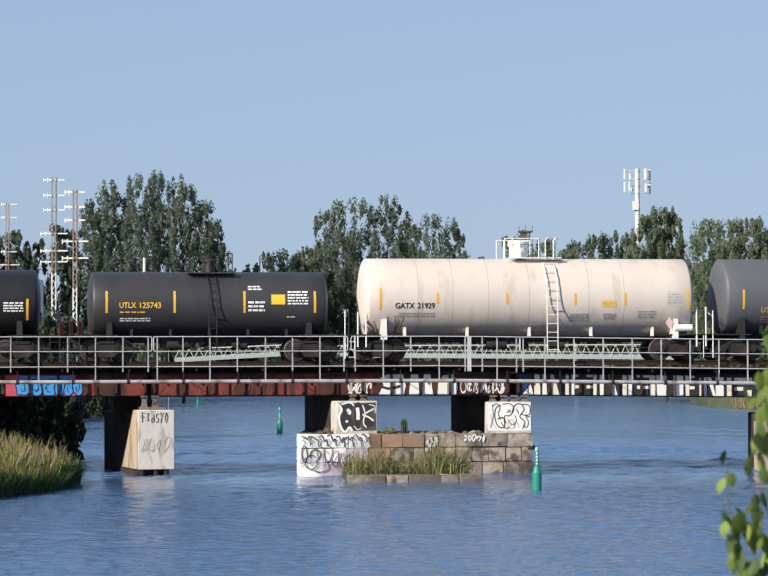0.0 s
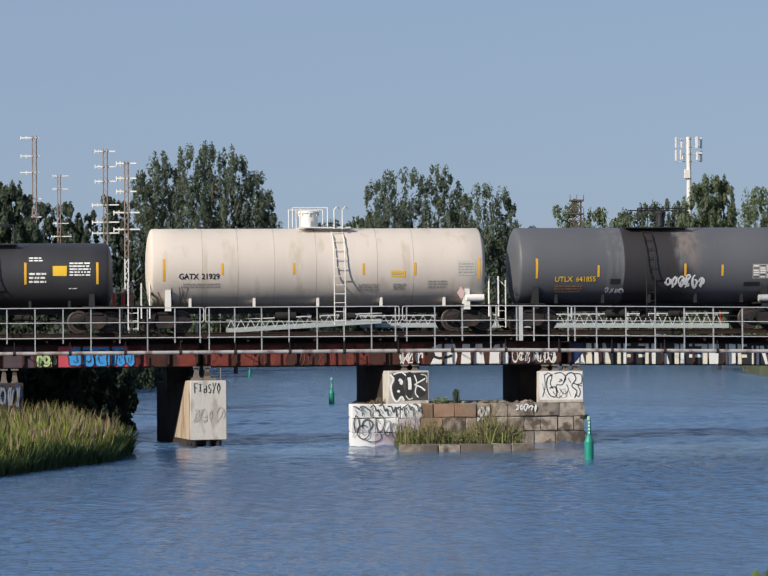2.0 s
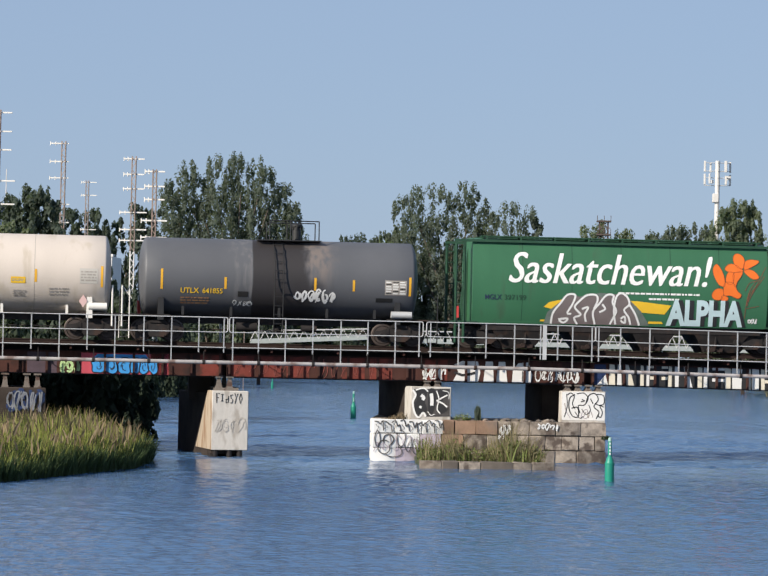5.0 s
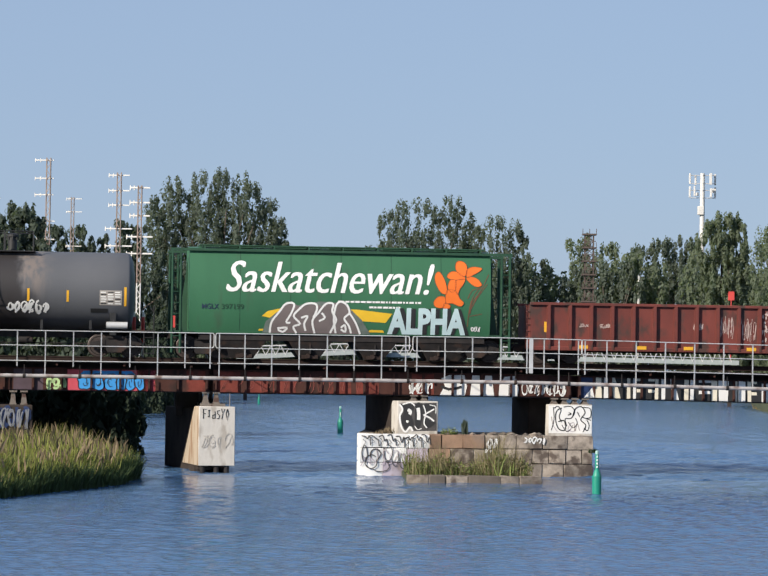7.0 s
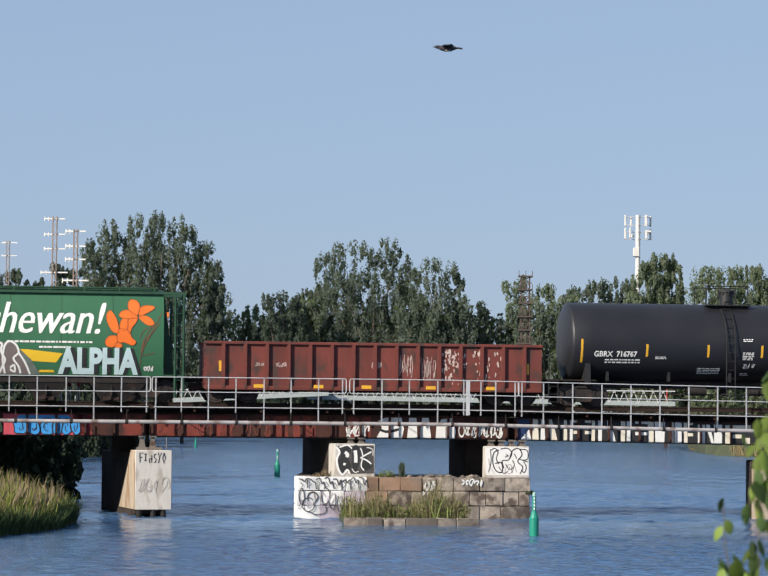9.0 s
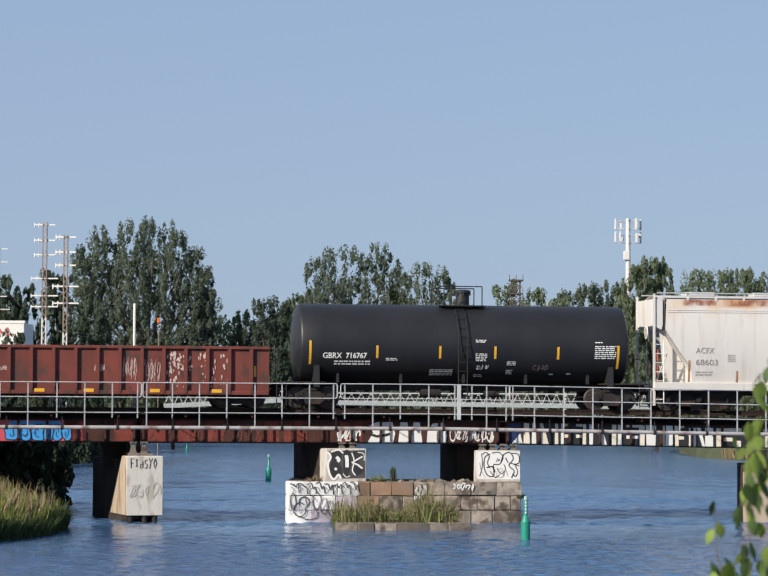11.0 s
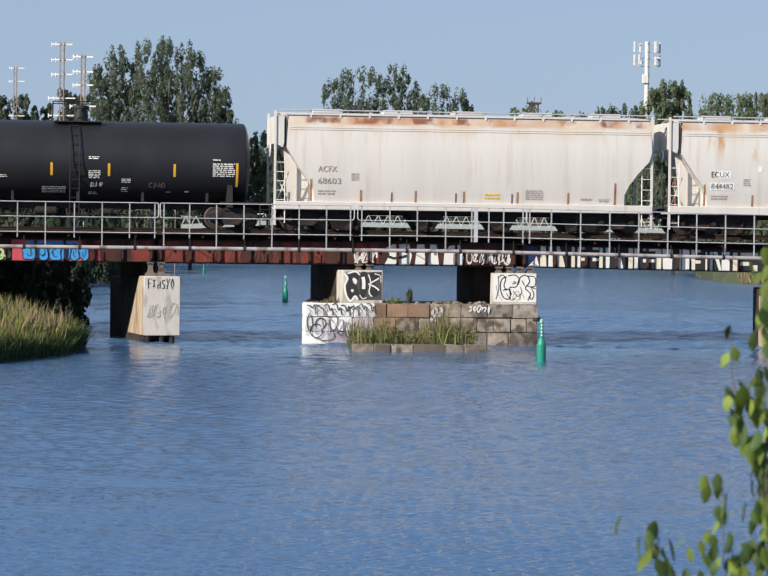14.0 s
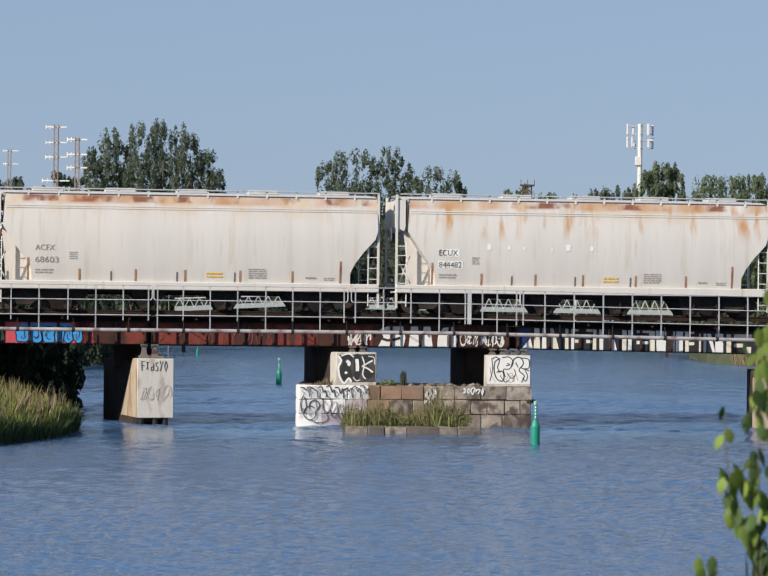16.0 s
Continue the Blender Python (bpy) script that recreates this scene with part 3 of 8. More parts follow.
def girder_span(x0, x1, zt, zb, near, label, step, seed, mat=None, dips=True):
    """A riveted plate girder: web, flanges, stiffeners."""
    g = thing("plate_girder", on_bridge(0, near, 0), label, "bridge girder", "bridge girders")
    w = lambda x: sag(x) if dips else 0.0
    def strip(y0, y1, a, b):
        bm = B()
        n = max(1, int((x1 - x0) / 2))
        rings = []
        for i in range(n + 1):
            x = x0 + (x1 - x0) * i / n
            rings.append([bm.verts.new((x, y, z + w(x))) for y, z in ((y0, a), (y1, a), (y1, b), (y0, b))])
        for p, q in zip(rings, rings[1:]):
            for i in range(4):
                bm.faces.new((p[i], q[i], q[(i + 1) % 4], p[(i + 1) % 4]))
        bm.faces.new(rings[0])
        bm.faces.new(rings[-1][::-1])
        bmesh.ops.recalc_face_normals(bm, faces=bm.faces[:])
        return bm
    part("web", strip(0.0, 0.02, zb, zt), mat or M["girder"], g)
    part("bottom_flange", strip(-0.14, 0.16, zb - 0.035, zb), M["dark_steel"], g)
    part("top_flange", strip(-0.14, 0.16, zt, zt + 0.035), M["girder"], g)
    base = None
    n = int((x1 - x0) / step)
    for i in range(n + 1):
        x = x0 + 0.1 + (x1 - x0 - 0.2) * i / n
        bm = B()
        box(bm, -0.035, 0.035, -0.10, -0.002, zb + 0.002, zt - 0.002)
        box(bm, -0.05, 0.05, -0.012, -0.001, zb + 0.002, zt - 0.002)
        if base is None:
            base = finish(bm, "stiffener", M["girder"])
        else:
            bm.free()
        ob = new("stiffener", base)
        ob.parent = g
        ob.location = (x, 0, w(x))
    return g


NEAR, FAR = -2.55, 1.25
spanA = girder_span(-24.6, -9.3, 3.78, 2.98, NEAR, "rusty plate girder with bright graffiti over the reeds", 1.05, 1)
spanB = girder_span(-9.15, 4.55, 3.78, 2.96, NEAR, "rust-red riveted plate girder with white graffiti", 1.07, 2)
spanC = girder_span(4.75, 14.6, 3.78, 2.98, NEAR, "dark plate girder covered with blocky pale graffiti", 1.15, 3)
spanD = girder_span(14.75, 30.5, 3.78, 2.98, NEAR, "dark plate girder with pale graffiti", 1.15, 4)
for a, b in ((-24.6, -9.3), (-9.15, 4.55), (4.75, 14.6), (14.75, 30.5)):
    girder_span(a, b, 3.78, 2.98, FAR, "rusty plate girder on the far side of the track", 3.0, 5)

# timber sleepers and rails
deck = thing("track_deck", on_bridge(0, 0, 0), "timber sleepers and steel rails carried by the bridge girders", "railway track")
tie = None
for i in range(165):
    x = -25.0 + 0.335 * i
    if tie is None:
        bm = B()
        soft_box(bm, -0.105, 0.105, -2.05, 1.75, 3.82, 4.06, 0.015)
        tie = finish(bm, "sleeper", M["tie"])
    ob = new("sleeper", tie)
    ob.parent = deck
    ob.location = (x, random.uniform(-0.05, 0.05), 0.0 + sag(x) * 0.5)
for y in (-0.75, 0.75):
    bm = B()
    prof = [(-0.07, 4.06), (0.07, 4.06), (0.07, 4.075), (0.012, 4.09), (0.012, 4.2), (0.036, 4.21), (0.036, 4.25), (-0.036, 4.25), (-0.036, 4.21), (-0.012, 4.2), (-0.012, 4.09), (-0.07, 4.075)]
    ra, rb = ([bm.verts.new((x, y + u, z)) for u, z in prof] for x in (-170, 170))
    for i in range(12):
        bm.faces.new((ra[i], rb[i], rb[(i + 1) % 12], ra[(i + 1) % 12]))
    part("rail", bm, M["rail_side"], deck)

# land on both sides that carries the track
for nm, x0, x1 in (("embankment_left", -172, -24.7), ("embankment_right", 30.6, 172)):
    bm = B()
    pts = [(-7.5, -0.8), (-5.2, 1.2), (-2.6, 3.6), (-1.9, 4.02), (1.9, 4.02), (2.6, 3.6), (5.2, 1.2), (7.5, -0.8)]
    n = 30
    rings = [[bm.verts.new((x0 + (x1 - x0) * i / n, y + random.uniform(-0.15, 0.15), z)) for y, z in pts] for i in range(n + 1)]
    for a, b in zip(rings, rings[1:]):
        for i in range(len(pts) - 1):
            bm.faces.new((a[i], b[i], b[i + 1], a[i + 1]))
    bm.faces.new(rings[0])
    bm.faces.new(rings[-1])
    bmesh.ops.recalc_face_normals(bm, faces=bm.faces[:])
    alone(nm, bm, M["ballast"], on_bridge(0), "gravel railway embankment", "embankment", kind="structure")

# walkway on brackets along the near side
wk = thing("walkway", on_bridge(0, 0, 0), "narrow steel walkway on brackets along the bridge", "walkway")
plank = None
for i in range(44):
    x0 = -25 + 1.25 * i
    bm = B()
    for y in (-3.11, -2.83, -2.55, -2.27):
        soft_box(bm, 0.005, 1.245, y, y + 0.27, 4.0, 4.045, 0.008)
    if plank is None:
        plank = finish(bm, "plank", M["tie"])
    else:
        bm.free()
    ob = new("plank", plank)
    ob.parent = wk
    ob.location = (x0, 0, sag(x0))
    if i % 2 == 0:
        bm = B()
        box(bm, x0 - 0.04, x0 + 0.04, -3.06, -2.2, 3.90 + sag(x0), 3.995 + sag(x0))
        part("bracket", bm, M["girder"], wk)

# added fascia: its near-black colour stands for the shade below the walkway
part("stringer", box(B(), -25.0, 5.0, -2.20, -2.12, 3.815, 3.998), M["dark_steel"], wk)
part("stringer", box(B(), 5.0, 30.0, -2.20, -2.12, 3.60, 3.92), M["dark_steel"], wk)

# railings in sections
ROD = 0.022


def railing(posts, label, x0, x1, round_l=True, round_r=True):
    h = thing("railing", on_bridge(0, -3.13, 0), label, "railing", "bridge railings")
    for x, long in posts:
        bm = B()
        w = 0.021
        z0 = (3.50 if long else 3.86) + sag(x)
        box(bm, x - w, x + w, -0.012, 0.012, z0, 5.18 + sag(x))
        box(bm, x - w, x - w + 0.012, -0.02, 0.035, z0, 5.17 + sag(x))
        part("post", bm, M["galv"], h)
    for k, z in enumerate((5.18, 4.63, 4.06)):
        bm = B()
        n = max(2, int((x1 - x0) / 1.5))
        xs = [x0 + (x1 - x0) * i / n for i in range(n + 1)]
        bent_rod(bm, [(x, -0.03, z + sag(x)) for x in xs], ROD * 0.85 if k == 0 else 0.017, 6)
        part("top_rail" if k == 0 else ("middle_rail" if k == 1 else "lower_rail"), bm, M["galv"], h)
    for x, r, s in ((x0, round_l, -1), (x1, round_r, 1)):
        if r:
            bm = B()
            bent_rod(bm, [(x, -0.03, 5.18 + sag(x)), (x + s * 0.05, -0.03, 5.17 + sag(x)), (x + s * 0.07, -0.03, 5.1 + sag(x)), (x + s * 0.07, -0.03, 4.73 + sag(x)), (x + s * 0.05, -0.03, 4.66 + sag(x)), (x, -0.03, 4.63 + sag(x))], 0.02, 6)
            part("end_loop", bm, M["galv"], h)
    return h


L1 = [(-14.40 - 1.035 * k, k % 2 == 1) for k in range(9, 0, -1)] + [(-14.40, False), (-13.37, True), (-12.30, False), (-11.27, True), (-10.25, False), (-9.31, False)]
railing(L1, "grey pipe railing over the reed bed", -24.4, -9.24)
railing([(-8.97, True), (-8.01, False), (-7.0, True), (-5.97, False), (-4.91, True), (-3.89, False), (-2.85, True), (-1.94, False)], "grey pipe railing between the piers", -9.04, -1.87)
railing([(-1.51, False), (-0.44, True), (0.61, False), (1.70, True), (2.70, False), (3.36, False), (3.93, True), (4.68, False)], "grey pipe railing over the stone pier", -1.60, 4.75)
railing([(4.94, False)] + [(5.78 + 1.137 * k, True) for k in range(22)], "grey pipe railing with long posts", 4.87, 30.2)
bm = B()
box(bm, 2.78, 2.93, -3.17, -3.14, 3.85, 5.18)
alone("post_plate", bm, M["galv"], on_bridge(0), "flat grey steel plate bolted to the railing", "steel plate")

# the pipe that runs below the walkway
pp = thing("conduit", on_bridge(0, -3.22, 0), "pale weathered pipe slung along the bridge", "pipe")
k = 0
x = -24.4
while x < 30:
    x1 = min(30.2, x + 2.05)
    bm = B()
    rod(bm, (x, 0, 3.50 + sag(x)), (x1 - 0.02, 0, 3.50 + sag(x1)), 0.074, 12)
    part("pipe_length", bm, M["pipe"], pp)
    bm = B()
    rod(bm, (x - 0.05, 0, 3.50 + sag(x)), (x + 0.05, 0, 3.50 + sag(x)), 0.094, 12)
    box(bm, x - 0.015, x + 0.015, -0.01, 0.02, 3.56 + sag(x), 3.92 + sag(x))
    part("coupling", bm, M["undergear"], pp)
    x = x1
# small hangers tie the pipe to the girder
for i in range(14):
    x = -24 + 4.1 * i
    bm = B()
    rod(bm, (x, -3.22, 3.44 + sag(x)), (x, -2.56, 3.40 + sag(x)), 0.015, 6)
    part("hanger", bm, M["undergear"], wk)

# piers
M["bearing_steel"] = material("grey weathered bearing steel", (0.17, 0.145, 0.125), 0.8, vary=0.35, scale=4, bump=0.2, stain=(0.08, 0.045, 0.035), stain_at=0.58, stain_scale=4)


def skew_block(bm, x0, x1, y0, y1, z0, z1, taper=0.0, lean=-0.14):
    """A block whose long sides follow the stream; taper widens its foot."""
    v = []
    for z, t in ((z0, taper), (z1, 0.0)):
        for x, y in ((x0 - t, y0 - t), (x1 + t, y0 - t), (x1 + t, y1), (x0 - t, y1)):
            v.append(bm.verts.new((x + lean * (y - y0), y, z)))
    for f in ((3, 2, 1, 0), (4, 5, 6, 7), (0, 1, 5, 4), (1, 2, 6, 5), (2, 3, 7, 6), (3, 0, 4, 7)):
        bm.faces.new([v[i] for i in f])
    bmesh.ops.bevel(bm, geom=bm.edges[:], offset=0.025, segments=1, affect="EDGES")
    return bm


def nose(x0, x1, y0, yt, yb, z0, z1, lean):
    """A pier's pale front: its rear slopes from yb at the foot up to yt at the top, along the edge of the deck's
    shadow; a darker block behind holds the shade.
    """
    bm = B()
    v = []
    for z, ye in ((z0, yb), (z1, yt)):
        for x, y in ((x0, y0), (x1, y0), (x1, ye), (x0, ye)):
            v.append(bm.verts.new((x + lean * (y - y0), y, z)))
    for f in ((3, 2, 1, 0), (4, 5, 6, 7), (0, 1, 5, 4), (1, 2, 6, 5), (2, 3, 7, 6), (3, 0, 4, 7)):
        bm.faces.new([v[i] for i in f])
    bmesh.ops.bevel(bm, geom=bm.edges[:], offset=0.022, segments=1, affect="EDGES")
    bm.normal_update()
    for f in bm.faces:
        f.material_index = 1 if f.normal.x < -0.7 else 0
    return bm


def bearing(x, parent, z0, z1, y=NEAR):
    for dx in (-0.2, 0.2):
        bm = B()
        box(bm, x + dx - 0.13, x + dx + 0.13, y - 0.2, y + 0.22, z0, z0 + 0.05)
        slab(bm, [(x + dx - 0.11, z0 + 0.05), (x + dx + 0.11, z0 + 0.05), (x + dx + 0.06, z1 - 0.06), (x + dx - 0.06, z1 - 0.06)], y - 0.12, y + 0.14)
        box(bm, x + dx - 0.14, x + dx + 0.14, y - 0.2, y + 0.22, z1 - 0.06, z1)
        part("bearing", bm, M["bearing_steel"], parent)


p1 = thing("bridge_pier", on_bridge(0, 0, 0.045), "pale concrete pier with black tags, standing on piles in the water", "bridge pier", "bridge piers")
part("shaft", nose(-9.71, -8.35, -3.45, -2.50, -0.2, 0.19, 2.40, -0.138), [M["concrete"], M["stained_concrete"]], p1)
part("rear_shaft", skew_block(B(), -9.80, -8.60, -2.45, 3.9, -0.6, 2.30, 0.0, -0.139), M["shaded_masonry"], p1, "rear of the pier, dark with the deck's shade in its colour")
part("old_footing", skew_block(B(), -9.70, -8.70, -2.9, -2.42, 0.02, 0.185, 0.0, -0.15), M["shaded_masonry"], p1)
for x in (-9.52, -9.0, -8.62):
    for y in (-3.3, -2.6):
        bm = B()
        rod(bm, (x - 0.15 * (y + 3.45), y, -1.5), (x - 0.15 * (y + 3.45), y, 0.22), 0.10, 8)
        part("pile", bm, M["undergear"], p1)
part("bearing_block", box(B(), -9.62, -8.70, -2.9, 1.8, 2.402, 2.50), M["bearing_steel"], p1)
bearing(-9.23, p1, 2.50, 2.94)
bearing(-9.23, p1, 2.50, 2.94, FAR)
part("rear_column", box(B(), -10.42, -9.55, 0.2, 1.9, 2.0, 2.88), M["shaded_masonry"], p1)

p0 = thing("bridge_pier", on_bridge(0), "masonry pier behind the reeds, shade in its colour, with blue and white graffiti", "bridge pier", "bridge piers")
part("shaft", skew_block(B(), -18.9, -15.86, -3.3, 1.6, -0.8, 2.42, 0.02, -0.10), M["shaded_masonry"], p0)
bearing(-16.4, p0, 2.42, 2.94)
bearing(-17.6, p0, 2.42, 2.94)
p4 = thing("bridge_pier", on_bridge(0), "rust-stained concrete pier in the water", "bridge pier", "bridge piers")
bm = skew_block(B(), 13.87, 15.6, -4.0, -2.4, -1.0, 1.9, 0.0, 0.18)
part("shaft", bm, M["stained_concrete"], p4)
part("rear_shaft", skew_block(B(), 14.10, 15.7, -2.38, 1.9, -1.0, 2.16, 0.0, 0.24), M["shaded_masonry"], p4, "rear of the pier, dark with the deck's shade in its colour")
part("bearing_block", box(B(), 14.45, 15.3, -2.9, -2.3, 1.89, 2.74), M["undergear"], p4)

ab = thing("abutment", on_bridge(0), "dark concrete abutment behind the reeds", "abutment")
part("breast_wall", soft_box(B(), -26.5, -24.4, -3.2, 3.2, -0.8, 2.9, 0.04), M["concrete"], ab)
ab = thing("abutment", on_bridge(0), "concrete abutment at the far end of the bridge", "abutment")
part("breast_wall", soft_box(B(), 30.2, 32.3, -3.2, 3.2, -0.8, 2.85, 0.04), M["concrete"], ab)

# old stone swing-bridge base with two piers on it
base = thing("stone_base", on_bridge(0, 0, 0.045), "old coursed stone base in the river, partly sprayed white", "bridge pier")

# ---- the train ----
M["navy_letter"] = material("dark blue lettering", (0.015, 0.03, 0.06), 0.6, vary=0.2)
M["deep_orange"] = material("deep orange outline", (0.40, 0.075, 0.015), 0.6, vary=0.1)
M["rust_line"] = material("brown painted stem", (0.17, 0.075, 0.04), 0.7, vary=0.3)
M["haze_paint"] = material("thin grey overspray", (0.13, 0.16, 0.14), 0.7, vary=0.25, scale=4)
M["gate_rust"] = material("rusty brown outlet gate", (0.040, 0.028, 0.025), 0.85, vary=0.4, scale=5, spec=0.15)
M["print_grey"] = material("worn grey print", (0.34, 0.31, 0.28), 0.7, vary=0.2)
M["dirt_streak"] = material("brown dirt", (0.30, 0.22, 0.17), 0.9, vary=0.3, scale=6)
M["pale_pink"] = material("sun-bleached pink placard", (0.62, 0.42, 0.40), 0.6, vary=0.1)
M["pale_notice"] = material("greyed notice board", (0.50, 0.47, 0.43), 0.6, vary=0.08)
M["grey_letter"] = material("worn grey lettering", (0.27, 0.25, 0.235), 0.7, vary=0.4, scale=14)
CARS = []          # (car, its place along the train)
WHEELS = []


def wheelset_mesh():
    bm = B()
    for s in (-1, 1):
        y = s * 0.75
        turned(bm, [(y - 0.07, 0.10), (y - 0.07, 0.30), (y - 0.065, 0.36), (y - 0.065, 0.42), (y + 0.05, 0.42), (y + 0.065, 0.45 if s > 0 else 0.42), (y + 0.07, 0.30), (y + 0.07, 0.10)] if s > 0 else
               [(y - 0.07, 0.10), (y - 0.07, 0.33), (y - 0.02, 0.34), (y - 0.07, 0.36), (y - 0.065, 0.42), (y + 0.05, 0.42), (y + 0.065, 0.445), (y + 0.07, 0.3), (y + 0.07, 0.1)], "y", n=24)
        for k in range(6):   # lightening shadows on the plate so that turning shows
            a = k * math.pi / 3
            rod(bm, (0.22 * math.cos(a), y + s * 0.066, 0.22 * math.sin(a)), (0.22 * math.cos(a), y + s * 0.085, 0.22 * math.sin(a)), 0.03, 6)
    rod(bm, (0, -1.0, 0), (0, 1.0, 0), 0.085, 10)
    return finish(bm, "wheelset", M["wheel"])


def truck_mesh():
    bm = B()
    for s in (-1, 1):
        y0, y1 = sorted((s * 0.93, s * 1.07))
        slab(bm, [(-0.95, 0.36), (-0.95, 0.55), (-0.55, 0.62), (-0.3, 0.80), (0.3, 0.80), (0.55, 0.62), (0.95, 0.55), (0.95, 0.36), (0.70, 0.36), (0.45, 0.40), (0.28, 0.16), (-0.28, 0.16), (-0.45, 0.40), (-0.70, 0.36)], y0, y1)
        for x in (-0.6, 0.6):
            rod(bm, (x, s * 0.9, 0.42), (x, s * 1.15, 0.42), 0.13, 10)
            rod(bm, (x, s * 1.15, 0.42), (x, s * 1.18, 0.42), 0.09, 8)
        for x in (-0.13, 0.0, 0.13):
            rod(bm, (x, s * 1.0, 0.24), (x, s * 1.0, 0.62), 0.055, 8)
        for x in (-0.42, 0.42):
            box(bm, x - 0.03, x + 0.03, *sorted((s * 1.07, s * 1.10)), 0.30, 0.66)
        box(bm, -0.30, 0.30, *sorted((s * 1.07, s * 1.12)), 0.70, 0.78)
        box(bm, -0.26, 0.26, *sorted((s * 1.07, s * 1.12)), 0.17, 0.24)
    box(bm, -0.19, 0.19, -1.05, 1.05, 0.56, 0.82)
    return finish(bm, "truck", M["undergear"])


WS_MESH, TRUCK_MESH = wheelset_mesh(), truck_mesh()


def trucks(car, xs):
    for x in xs:
        tr = new("truck", TRUCK_MESH)
        tr.parent = car
        tr.location = (x, 0, 0)
        for d in (-0.6, 0.6):
            w = new("wheelset", WS_MESH)
            w.parent = tr
            w.location = (d, 0, 0.42)
            WHEELS.append((w, d))


def coupler(car, x, s):
    bm = B()
    box(bm, *sorted((x - s * 0.1, x + s * 0.55)), -0.08, 0.08, 0.78, 0.92)
    soft_box(bm, *sorted((x + s * 0.5, x + s * 0.78)), -0.16, 0.16, 0.72, 1.0, 0.04)
    part("coupler", bm, M["undergear"], car)
    bm = B()
    bent_rod(bm, [(x, -0.3, 0.8), (x + s * 0.2, -0.32, 0.55), (x + s * 0.42, -0.3, 0.42), (x + s * 0.6, -0.25, 0.5)], 0.025)
    part("brake_hose", bm, M["black"], car)


def wagon(a, label, ahead=0.0):
    a += ahead
    c = thing("railway_wagon", on_bridge(a, 0, RAIL), label, "railway wagon", "train")
    CARS.append((c, a))
    return c


RUNGS = {}
M["flaked"] = material("flaked pinkish white paint", (0.52, 0.40, 0.36), 0.8, vary=0.3, scale=6)


def ladder(parent, mat, x0, x1, y, z0, z1, rungs, lean=None):
    """Two stiles with rungs between them; lean(z) gives y along a curved side."""
    f = lean or (lambda z: y)
    n = 10
    bm = B()
    for x in (x0, x1):
        bent_rod(bm, [(x, f(z0 + (z1 - z0) * i / n), z0 + (z1 - z0) * i / n) for i in range(n + 1)], 0.022)
    lad = part("ladder", bm, mat, parent)
    key = (round(x1 - x0, 3), mat.name)
    if key not in RUNGS:
        RUNGS[key] = finish(rod(B(), (0, 0, 0), (x1 - x0, 0, 0), 0.016, 6), "rung", mat)
    for i in range(rungs):
        z = z0 + (z1 - z0) * (i + 0.5) / rungs
        ob = new("rung", RUNGS[key])
        ob.parent = lad
        ob.location = (x0, f(z), z)
    return lad


